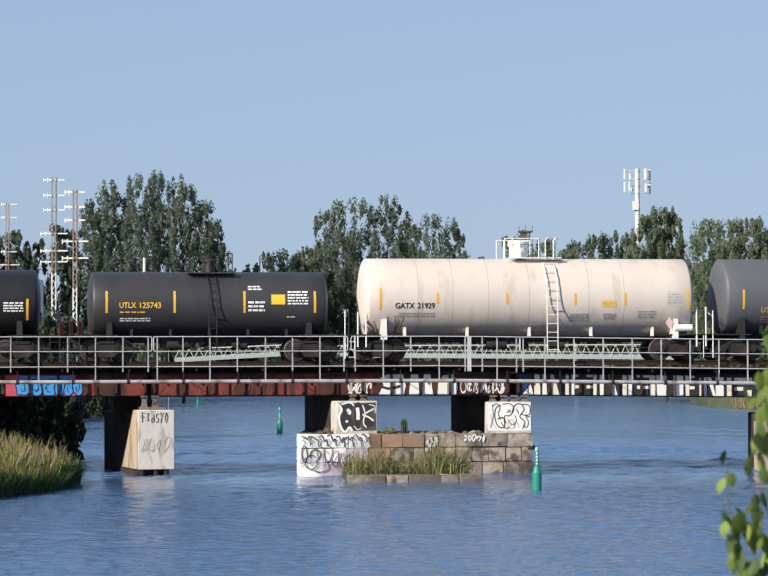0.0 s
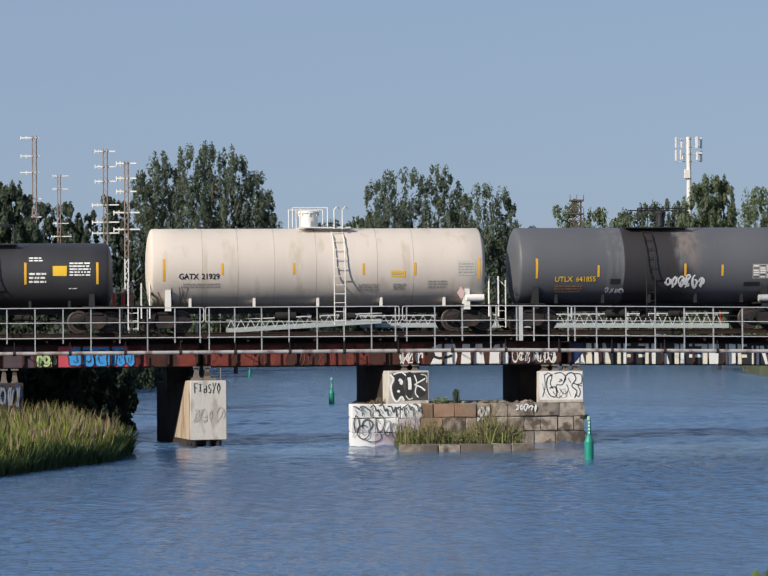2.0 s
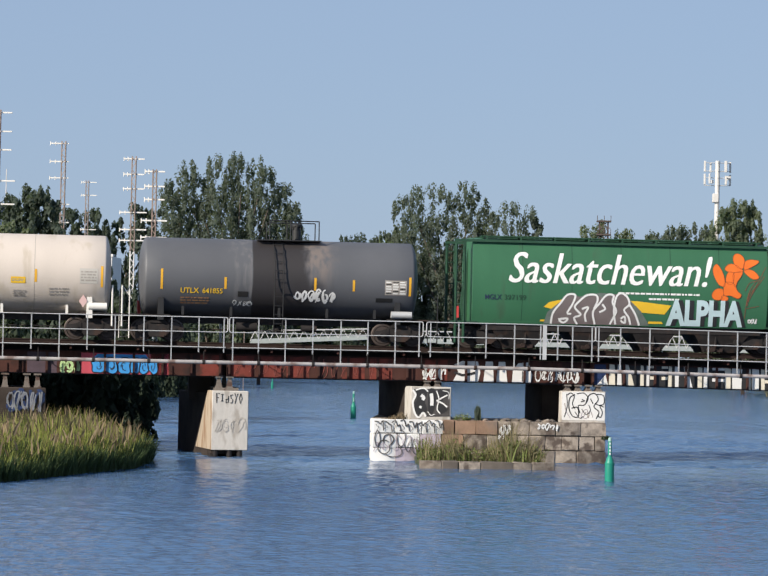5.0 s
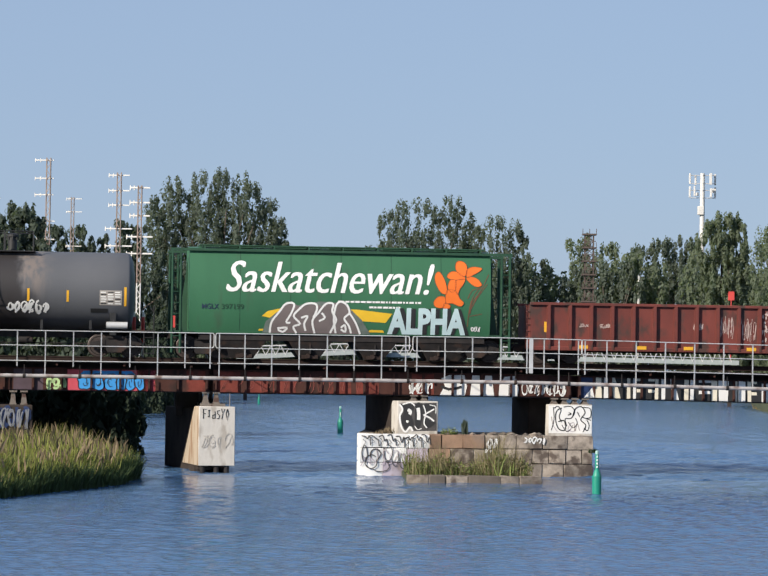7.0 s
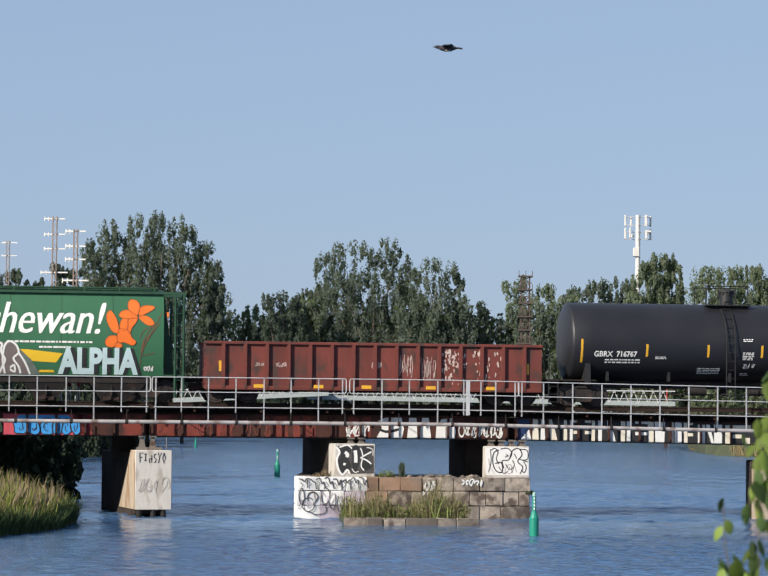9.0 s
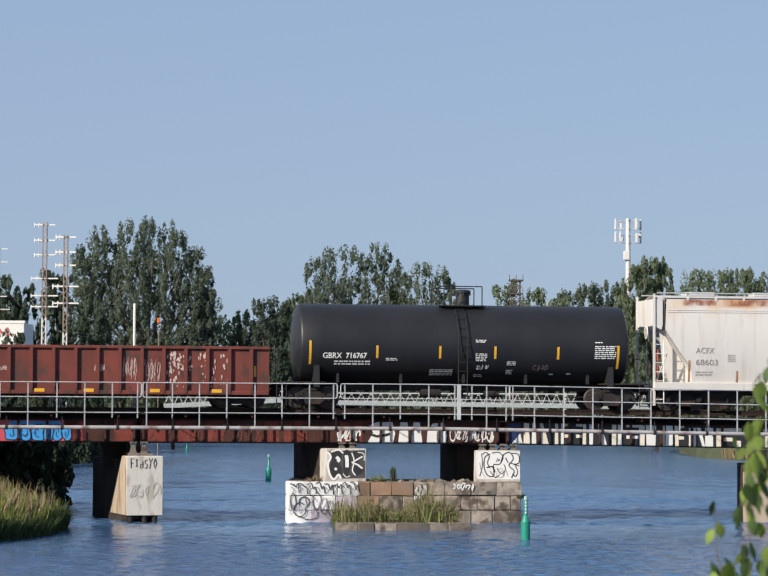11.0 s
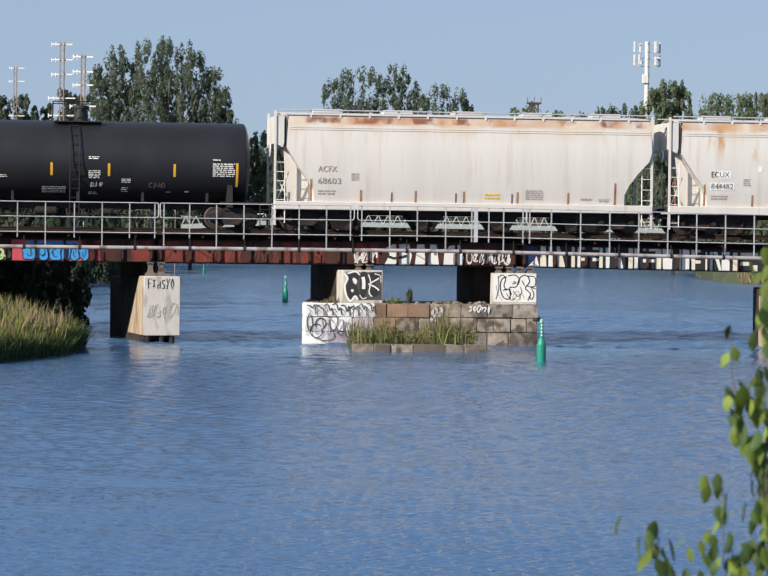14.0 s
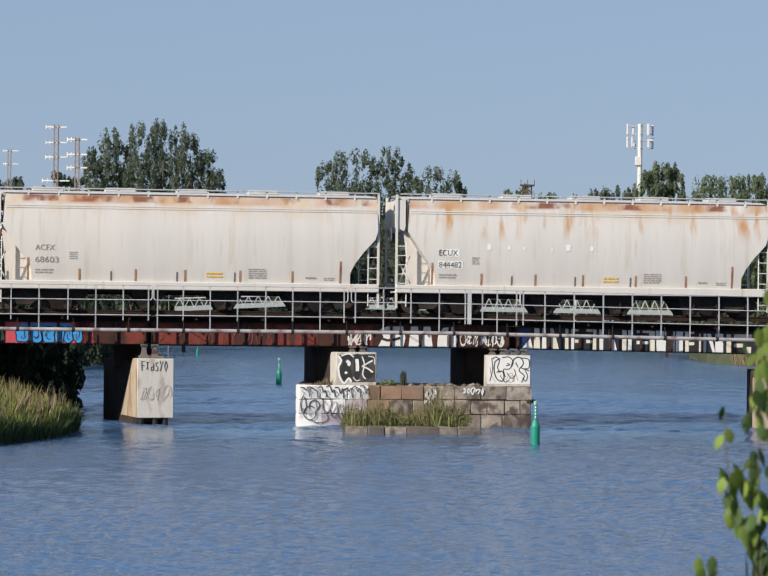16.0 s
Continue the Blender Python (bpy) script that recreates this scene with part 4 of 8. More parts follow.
def tank_car(label, a0, a1, R, zc, body, trim, stripes, head=0.5, sill=(0.75, 0.75), ladder_at=None, seams=(), seam=None, shift=0.0):
    """A tank wagon: turned shell with dished heads on a sill with two trucks. Places along the train; heights over the water."""
    ac = (a0 + a1) / 2
    car = wagon(ac, label, shift)
    X = lambda a: a - ac
    zc -= RAIL
    h0, h1, head = X(a0) - head * 0.38, X(a1) + head * 0.38, head * 0.62
    prof = [(h0 - head * math.sin(t), R * math.cos(t) ** 0.8) for t in (math.pi / 2 * k / 8 for k in range(7, 0, -1))]
    prof = [(h0 - head, R * 0.05)] + prof + [(h0, R)] + [(h0 + (h1 - h0) * i / 16, R) for i in range(1, 16)] + [(h1, R)]
    prof += [(h1 + head * math.sin(t), R * math.cos(t) ** 0.8) for t in (math.pi / 2 * k / 8 for k in range(1, 8))] + [(h1 + head, R * 0.05)]
    tank = part("tank", turned(B(), prof, "x", (0, 0, zc), 64), body, car, sharp=50)
    surf = lambda x, z: -math.sqrt(max(R * R - (z - zc) ** 2, 0.01))
    for s in seams:
        bm = B()
        turned(bm, [(X(s) - 0.010, R - 0.004), (X(s) - 0.008, R + 0.003), (X(s) + 0.008, R + 0.003), (X(s) + 0.010, R - 0.004)], "x", (0, 0, zc), 64)
        part("weld_seam", bm, seam or body, tank)
    for s, z0, z1 in stripes:
        part("reflective_strip", sheet(B(), X(s) - 0.045, X(s) + 0.045, z0 - RAIL, z1 - RAIL, surf, 1, 6), M["yellow"], tank)
    e0, e1 = h0 - head - sill[0], h1 + head + sill[1]
    bm = B()
    box(bm, e0, e1, -0.28, 0.28, 0.72, 1.02)
    box(bm, e0, h0 + 0.9, -1.3, 1.3, 0.98, 1.03)
    box(bm, h1 - 0.9, e1, -1.3, 1.3, 0.98, 1.03)
    part("centre_sill", bm, M["undergear"], car)
    for x in (h0 + 0.55, h1 - 0.55):
        bm = B()
        slab(bm, [(x - 0.12, 0.82), (x + 0.12, 0.82), (x + 0.10, zc - R * 0.55), (x - 0.10, zc - R * 0.55)], -R * 0.86, R * 0.86)
        part("saddle", bm, trim, car)
    trucks(car, (h0 + 0.45, h1 - 0.45))
    coupler(car, e0, -1)
    coupler(car, e1, 1)
    # running gear below: brake cylinder, reservoir, rods
    bm = B()
    rod(bm, (X(ac) - 1.6, -0.35, 0.62), (X(ac) - 0.8, -0.35, 0.62), 0.17, 12)
    rod(bm, (X(ac) + 0.9, -0.4, 0.60), (X(ac) + 1.5, -0.4, 0.60), 0.13, 12)
    rod(bm, (h0 + 1.2, -0.2, 0.5), (h1 - 1.2, -0.2, 0.5), 0.02, 6)
    turned(bm, [(0.45, 0.16), (0.65, 0.16), (0.72, 0.10), (0.95, 0.10)], "z", (X(ac), 0, 0), 12)
    part("brake_gear", bm, M["undergear"], car)
    # end platforms with grab irons
    for x, s in ((e0, -1), (e1, 1)):
        bm = B()
        bent_rod(bm, [(x - s * 0.05, -1.28, 0.1), (x - s * 0.05, -1.28, 1.95), ], 0.025)
        bent_rod(bm, [(x - s * 0.42, -1.28, 0.1), (x - s * 0.42, -1.28, 1.0)], 0.022)
        for z in (0.15, 0.45, 0.75):
            rod(bm, (x - s * 0.05, -1.28, z), (x - s * 0.42, -1.28, z), 0.018, 6)
        part("side_step", bm, trim, car)
        bm = B()
        bent_rod(bm, [(x - s * 0.05, -1.28, 1.7), (x - s * 0.25, -0.6, 2.0), (x - s * 0.25, 0.6, 2.0), (x - s * 0.05, 1.28, 1.7)], 0.02)
        part("end_rail", bm, trim, car)
    if ladder_at:
        l0, l1 = X(ladder_at[0]), X(ladder_at[1])
        ladder(car, trim, l0, l1, 0, 0.25, zc + R * 0.98, 11, lambda z: (-math.sqrt(max(R * R - (z - zc) ** 2, 0)) - 0.12) if z > zc else -R - 0.12)
    # small outlets along the bottom
    for k in range(5):
        x = h0 + 1.4 + (h1 - h0 - 2.8) * k / 4
        bm = B()
        box(bm, x - 0.05, x + 0.05, -R * 0.62 - 0.06, -R * 0.55, zc - R * 0.98, zc - R * 0.72)
        part("lug", bm, trim, car)
    return car, tank, X, surf


def manway(car, x, w, z, mat, rails, mat_rail, r=0.36, h=0.55, bx=None, deep=0.9):
    """Manway dome on top with a platform and its railings: x centre, z the tank's top."""
    bm = B()
    turned(bm, [(z - 0.2, r), (z + h * 0.85, r), (z + h * 0.88, r + 0.05), (z + h, r + 0.05), (z + h + 0.05, r * 0.7), (z + h + 0.06, 0.02)], "z", (x, 0, 0), 20)
    dome = part("manway", bm, mat, car)
    bm = B()
    for k in range(8):
        a = k * math.pi / 4
        rod(bm, (x + (r + 0.03) * math.cos(a), (r + 0.03) * math.sin(a), z + h * 0.7), (x + (r + 0.03) * math.cos(a), (r + 0.03) * math.sin(a), z + h + 0.03), 0.025, 6)
    part("bolts", bm, mat, dome)
    x0, x1 = bx or (x - w / 2, x + w / 2)
    bm = B()
    for yy in (-deep, -deep + 0.3, deep - 0.55, deep - 0.25):
        box(bm, x0, x1, yy, yy + 0.25, z - 0.05, z - 0.01)
    part("platform", bm, mat_rail, car)
    for yy in (-deep, deep):
        bm = B()
        for xx in rails:
            rod(bm, (xx, yy, z - 0.05), (xx, yy, z + 0.72), 0.022, 6)
        rod(bm, (rails[0], yy, z + 0.72), (rails[-1], yy, z + 0.72), 0.022, 6)
        part("guard_rail", bm, mat_rail, car)


def decal(name, X, x0, x1, z0, z1, surf, mat, parent, label=""):
    return part(name, sheet(B(), X(x0), X(x1), z0 - RAIL, z1 - RAIL, surf, 2, 5, 0.010), mat, parent, label)


def print_block(X, x0, x1, z0, z1, surf, rows, mat, parent, seed, off=0.014):
    return part("small_print", small_print(B(), X(x0), X(x1), z0 - RAIL, z1 - RAIL, surf, rows, seed, off), mat, parent)


def number(body, X, x0, x1, z0, z1, surf, mat, parent, bold=0.015):
    return lettering("number", body, X(x0), X(x1), z0 - RAIL, z1 - RAIL, surf, mat, parent, bold=bold)


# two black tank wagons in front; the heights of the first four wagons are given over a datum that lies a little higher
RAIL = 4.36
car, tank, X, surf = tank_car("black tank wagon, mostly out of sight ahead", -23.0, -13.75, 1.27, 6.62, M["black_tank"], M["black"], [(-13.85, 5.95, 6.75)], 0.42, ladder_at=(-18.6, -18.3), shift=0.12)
manway(car, X(-18.4), 1.7, 7.86 - RAIL, M["black"], [X(-19.3), X(-17.5)], M["black"])
print_block(X, -14.75, -14.0, 6.25, 6.65, surf, 4, M["white"], tank, 3)
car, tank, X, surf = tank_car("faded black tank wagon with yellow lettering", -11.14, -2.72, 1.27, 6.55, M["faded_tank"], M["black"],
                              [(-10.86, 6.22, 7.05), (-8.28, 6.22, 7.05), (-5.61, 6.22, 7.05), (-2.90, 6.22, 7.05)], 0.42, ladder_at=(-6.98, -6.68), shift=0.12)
manway(car, X(-6.85), 1.8, 7.78 - RAIL, M["black"], [X(-7.7), X(-6.05)], M["black"], 0.2, 0.5)
number("UTLX", X, -10.38, -9.74, 6.40, 6.62, surf, M["yellow_decal"], tank)
number("125743", X, -9.60, -8.80, 6.40, 6.62, surf, M["yellow_decal"], tank)
print_block(X, -10.36, -9.4, 6.20, 6.30, surf, 1, M["yellow"], tank, 5)
print_block(X, -10.36, -9.2, 5.88, 6.05, surf, 2, M["white"], tank, 6)
decal("placard", X, -4.58, -4.05, 6.54, 6.92, surf, M["yellow_decal"], tank, "plain yellow placard")
for k, (a, b, c, d, r) in enumerate([(-5.47, -4.95, 7.08, 7.28, 2), (-5.47, -4.83, 6.25, 6.70, 3), (-3.95, -3.15, 6.52, 7.08, 5), (-3.98, -3.6, 6.03, 6.10, 1)]):
    print_block(X, a, b, c, d, surf, r, M["white"], tank, 10 + k)
bm = B()
rod(bm, (X(-4.9), 0, 7.7 - RAIL), (X(-4.9), 0, 8.45 - RAIL), 0.02, 6)
part("vent_pipe", bm, M["black"], car)

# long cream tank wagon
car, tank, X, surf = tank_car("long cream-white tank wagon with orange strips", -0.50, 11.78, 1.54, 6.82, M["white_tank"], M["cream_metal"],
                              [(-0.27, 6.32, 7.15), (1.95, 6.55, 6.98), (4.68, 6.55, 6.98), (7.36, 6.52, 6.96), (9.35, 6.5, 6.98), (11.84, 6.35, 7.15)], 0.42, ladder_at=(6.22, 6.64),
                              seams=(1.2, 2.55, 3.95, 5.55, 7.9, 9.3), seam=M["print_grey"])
manway(car, X(5.40), 2.1, 8.40 - RAIL, M["cream_metal"], [X(4.70), X(5.0), X(6.05)], M["cream_metal"], 0.36, 0.62, (X(4.95), X(6.95)))
bm = B()
for xx in (6.30, 6.62):
    bent_rod(bm, [(X(xx), -0.95, 8.3 - RAIL), (X(xx), -0.95, 9.05 - RAIL), (X(xx) + 0.1, -0.9, 9.15 - RAIL), (X(xx) + 0.25, -0.6, 9.12 - RAIL)], 0.025)
part("guard_rail", bm, M["cream_metal"], car)
number("GATX", X, 0.30, 1.05, 6.38, 6.60, surf, M["black"], tank)
number("21929", X, 1.16, 1.84, 6.38, 6.60, surf, M["black"], tank)
print_block(X, 0.45, 1.85, 6.05, 6.25, surf, 2, M["print_grey"], tank, 20)
decal("placard", X, 8.42, 8.97, 6.44, 6.68, surf, M["yellow_decal"], tank, "yellow warning decal")
print_block(X, 8.46, 8.93, 6.50, 6.62, surf, 2, M["print_grey"], tank, 21)
decal("notice", X, 11.0, 11.68, 6.48, 7.05, surf, M["pale_notice"], tank, "pale notice board")
for k, (a, b, c, d, r) in enumerate([(7.15, 7.95, 5.88, 6.2, 5), (8.5, 9.0, 5.95, 6.2, 4), (9.85, 10.6, 6.0, 6.32, 3), (11.05, 11.63, 6.55, 6.98, 4)]):
    print_block(X, a, b, c, d, surf, r, M["print_grey"], tank, 22 + k)
bm = B()
slab(bm, [(X(11.15) - 0.16, 5.82 - RAIL), (X(11.15), 5.58 - RAIL), (X(11.15) + 0.16, 5.82 - RAIL), (X(11.15), 6.06 - RAIL)], -1.35, -1.33)
part("hazard_placard", bm, M["pale_pink"], car, "faded pink hazard diamond")
for xx in (-1.12, -0.80):
    part("grab_post", rod(B(), (X(xx), -1.27, 4.9 - RAIL), (X(xx), -1.27, 6.25 - RAIL), 0.03, 8), M["cream_metal"], car)
dirt = B()
rd = random.Random(17)
for k in range(9):
    a, w = rd.uniform(-0.55, 0.75), rd.uniform(0.02, 0.06)
    stroke(dirt, smooth([(X(a), 5.42 - RAIL), (X(a - 0.10 * rd.random()), 5.65 - RAIL), (X(a - 0.35 * rd.random()), rd.uniform(5.8, 6.15) - RAIL)]), w, surf, 0.006 + 0.0005 * k)
part("worn_paint", dirt, M["dirt_streak"], tank, "brown dirt streaks low on the shell")
bm = B()
rod(bm, (X(11.36), -1.25, 5.62 - RAIL), (X(12.05), -1.25, 5.62 - RAIL), 0.15, 16)
part("air_reservoir", bm, M["cream_metal"], car)
for xx in (12.25, 12.62):
    part("grab_post", rod(B(), (X(xx), -1.27, 4.9 - RAIL), (X(xx), -1.27, 6.45 - RAIL), 0.035, 8), M["cream_metal"], car)

# grey tank wagon with a dark band
def stained_tank(name, grey, b0, b1, z_mid):
    """Grey paint with an oily black band that ends sharply on one side and smears into tan on the other; grime and
    painted shade darken the lower half beside it.
    """
    m = material(name, grey, 0.55, vary=0.12, scale=0.5, bump=0.04)
    n, l = m.node_tree.nodes, m.node_tree.links
    shader = next(x for x in n if x.type == "BSDF_PRINCIPLED")
    col = shader.inputs["Base Color"].links[0].from_socket
    tc = n.new("ShaderNodeTexCoord")
    def noise(scale, detail=4.0):
        mp = n.new("ShaderNodeMapping")
        mp.inputs["Scale"].default_value = scale
        no = n.new("ShaderNodeTexNoise")
        no.inputs["Scale"].default_value = 1.0
        no.inputs["Detail"].default_value = detail
        l.new(tc.outputs["Object"], mp.inputs[0])
        l.new(mp.outputs[0], no.inputs[0])
        return no.outputs[0]
    def calc(op, a, b):
        x = n.new("ShaderNodeMath")
        x.operation = op
        for k, v in enumerate((a, b)):
            if isinstance(v, (int, float)):
                x.inputs[k].default_value = v
            else:
                l.new(v, x.inputs[k])
        return x.outputs[0]
    def ramp(v, lo, hi):
        q = n.new("ShaderNodeMapRange")
        q.interpolation_type = "SMOOTHSTEP"
        q.inputs["From Min"].default_value, q.inputs["From Max"].default_value = min(lo, hi), max(lo, hi)
        if lo > hi:
            q.inputs["To Min"].default_value, q.inputs["To Max"].default_value = 1.0, 0.0
        l.new(v, q.inputs[0])
        return q.outputs[0]
    sep = n.new("ShaderNodeSeparateXYZ")
    l.new(tc.outputs["Object"], sep.inputs[0])
    wob = calc("SUBTRACT", noise((2.6, 2.6, 0.8)), 0.5)
    streak = noise((5.0, 5.0, 0.35), 3.0)
    x_soft = calc("ADD", sep.outputs[0], calc("MULTIPLY", wob, 1.1))
    x_sharp = calc("ADD", sep.outputs[0], calc("MULTIPLY", wob, 0.12))
    z_soft = calc("ADD", sep.outputs[2], calc("MULTIPLY", wob, 1.2))
    def over(fac, c):
        nonlocal col
        x = n.new("ShaderNodeMix")
        x.data_type = "RGBA"
        l.new(fac, x.inputs[0])
        l.new(col, x.inputs[6])
        x.inputs[7].default_value = (*c, 1)
        col = x.outputs[2]
    chalk = calc("MULTIPLY", calc("MULTIPLY", ramp(x_soft, b0 - 1.1, b0 - 0.3), ramp(x_sharp, b0 + 0.02, b0 - 0.02)), ramp(streak, 0.42, 0.72))
    over(chalk, (0.150, 0.145, 0.148))
    tan = calc("MULTIPLY", calc("MULTIPLY", ramp(x_soft, b1 - 0.1, b1 + 0.25), ramp(x_soft, b1 + 1.3, b1 + 0.5)), ramp(z_soft, z_mid - 0.7, z_mid + 0.5))
    over(calc("MULTIPLY", tan, ramp(streak, 0.25, 0.6)), (0.175, 0.145, 0.130))
    over(calc("MULTIPLY", ramp(x_sharp, b0 - 0.03, b0 + 0.03), ramp(x_soft, b1 + 0.25, b1 - 0.15)), (0.030, 0.026, 0.026))
    # grime together with the belly's shade, painted darker below mid-height
    run = calc("MULTIPLY", ramp(x_soft, b1 + 1.6, b1 - 0.3), ramp(x_sharp, b0 - 0.03, b0 + 0.03))
    over(calc("MULTIPLY", run, ramp(z_soft, z_mid + 0.1, z_mid - 0.5)), (0.034, 0.030, 0.031))
    l.new(col, shader.inputs["Base Color"])
    return m


M["stained_tank"] = stained_tank("grey tank paint with an oily band", (0.095, 0.098, 0.108), -1.06, 1.0, 2.50)
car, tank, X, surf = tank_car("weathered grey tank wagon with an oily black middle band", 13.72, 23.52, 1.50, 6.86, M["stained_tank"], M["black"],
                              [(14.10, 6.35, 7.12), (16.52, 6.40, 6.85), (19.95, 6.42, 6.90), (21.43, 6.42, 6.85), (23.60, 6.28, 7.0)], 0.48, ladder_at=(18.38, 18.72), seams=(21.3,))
manway(car, X(19.3), 2.0, 8.36 - RAIL, M["black"], [X(18.2), X(19.0), X(20.1)], M["black"], 0.17, 0.62, (X(17.75), X(20.2)))
number("UTLX", X, 14.82, 15.52, 6.22, 6.42, surf, M["yellow_decal"], tank)
number("641855", X, 15.65, 16.42, 6.22, 6.42, surf, M["yellow_decal"], tank)
print_block(X, 14.82, 15.9, 5.8, 6.1, surf, 3, M["rust"], tank, 30)
decal("patch", X, 17.0, 17.4, 6.12, 6.32, surf, M["tank_band"], tank)
decal("patch", X, 22.3, 22.95, 6.02, 6.18, surf, M["black"], tank)
decal("notice", X, 22.63, 23.47, 6.31, 6.87, surf, M["print_grey"], tank, "grey notice board with fine print")
for k in range(6):
    for c in range(3):
        a, z = 22.67 + 0.27 * c, 6.35 + 0.086 * k
        part("print", sheet(B(), X(a), X(a + 0.22 - 0.03 * ((k + c) % 2)), z - RAIL, z + 0.04 - RAIL, surf, 1, 1, 0.012), M["black"] if (k * 3 + c) % 4 == 0 else M["white"], tank)
part("graffiti", scrawl(B(), X(19.15), X(20.75), 5.95 - RAIL, 6.45 - RAIL, surf, 7, 6, 0.06, 4), M["white_paint"], tank, "white sprayed tag")
part("graffiti", scrawl(B(), X(16.8), X(17.55), 5.75 - RAIL, 5.98 - RAIL, surf, 8, 4, 0.03, 3), M["white_paint"], tank, "white sprayed tag")
bm = B()
rod(bm, (X(22.9), -1.3, 5.55 - RAIL), (X(23.7), -1.3, 5.55 - RAIL), 0.14, 14)
part("air_reservoir", bm, M["galv"], car)


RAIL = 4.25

# green grain hopper
def bulge(zm, half, y_mid, y_end):
    return lambda x, z: -(y_end + (y_mid - y_end) * max(0.0, 1 - ((z - zm) / half) ** 2))


def hopper_shell(bm, x0, x1, ends, zs, surf, roof_z, roof_y):
    """A side-to-side shell: near and far sides follow surf; ends(z) insets the end sheets."""
    n = len(zs)
    loops = []
    for z in zs:
        i0, i1 = ends(z)
        y = -surf(0, z)
        loops.append([bm.verts.new(p) for p in ((x0 + i0, -y, z), (x1 - i1, -y, z), (x1 - i1, y, z), (x0 + i0, y, z))])
    i0, i1 = ends(zs[-1])
    loops.append([bm.verts.new(p) for p in ((x0 + i0, -roof_y, roof_z), (x1 - i1, -roof_y, roof_z), (x1 - i1, roof_y, roof_z), (x0 + i0, roof_y, roof_z))])
    for a, b in zip(loops, loops[1:]):
        for i in range(4):
            bm.faces.new((a[i], a[(i + 1) % 4], b[(i + 1) % 4], b[i]))
    bm.faces.new(loops[0][::-1])
    bm.faces.new(loops[-1])
    bmesh.ops.recalc_face_normals(bm, faces=bm.faces[:])
    return bm


def bays(car, xs, pitch, gap_top, gap_bot, z_top, z_gap, z_bot):
    """Discharge bays that narrow downwards below a dark underframe; the gaps between them widen towards the rail."""
    part("underframe", box(B(), xs[0] - pitch / 2 - 0.5, xs[-1] + pitch / 2 + 0.5, -1.22, 1.22, z_gap, z_top), M["undergear"], car)
    for x in xs:
        ht, hb = pitch / 2 - gap_top, pitch / 2 - gap_bot
        ea, eb = (0.45 if x == xs[0] else 0.0), (0.45 if x == xs[-1] else 0.0)     # the end bays reach towards the trucks
        bm = B()
        v = []
        for z, w, y in ((z_gap - 0.002, ht, 1.2), (z_bot + 0.10, hb, 0.95), (z_bot, hb * 0.9, 0.9)):
            v.append([bm.verts.new(p) for p in ((x - w - ea, -y, z), (x + w + eb, -y, z), (x + w + eb, y, z), (x - w - ea, y, z))])
        for a, b in zip(v, v[1:]):
            for i in range(4):
                bm.faces.new((a[i], a[(i + 1) % 4], b[(i + 1) % 4], b[i]))
        bm.faces.new(v[2])
        bm.faces.new(v[0][::-1])
        bmesh.ops.recalc_face_normals(bm, faces=bm.faces[:])
        bay = part("hopper_bay", bm, M["undergear"], car)
        bm = B()
        box(bm, x - hb * 0.75, x + hb * 0.75, -1.05, -0.96, z_bot + 0.02, z_bot + 0.16)
        part("outlet_gate", bm, M["gate_rust"], bay)
        part("gate_shaft", rod(B(), (x - hb * 0.2, -1.12, z_bot + 0.12), (x - hb * 0.2, -0.95, z_bot + 0.12), 0.09, 10), M["gate_rust"], bay)
        part("bay_rib", box(B(), x - 0.03, x + 0.03, -1.16, -1.0, z_bot + 0.2, z_gap - 0.01), M["undergear"], bay)


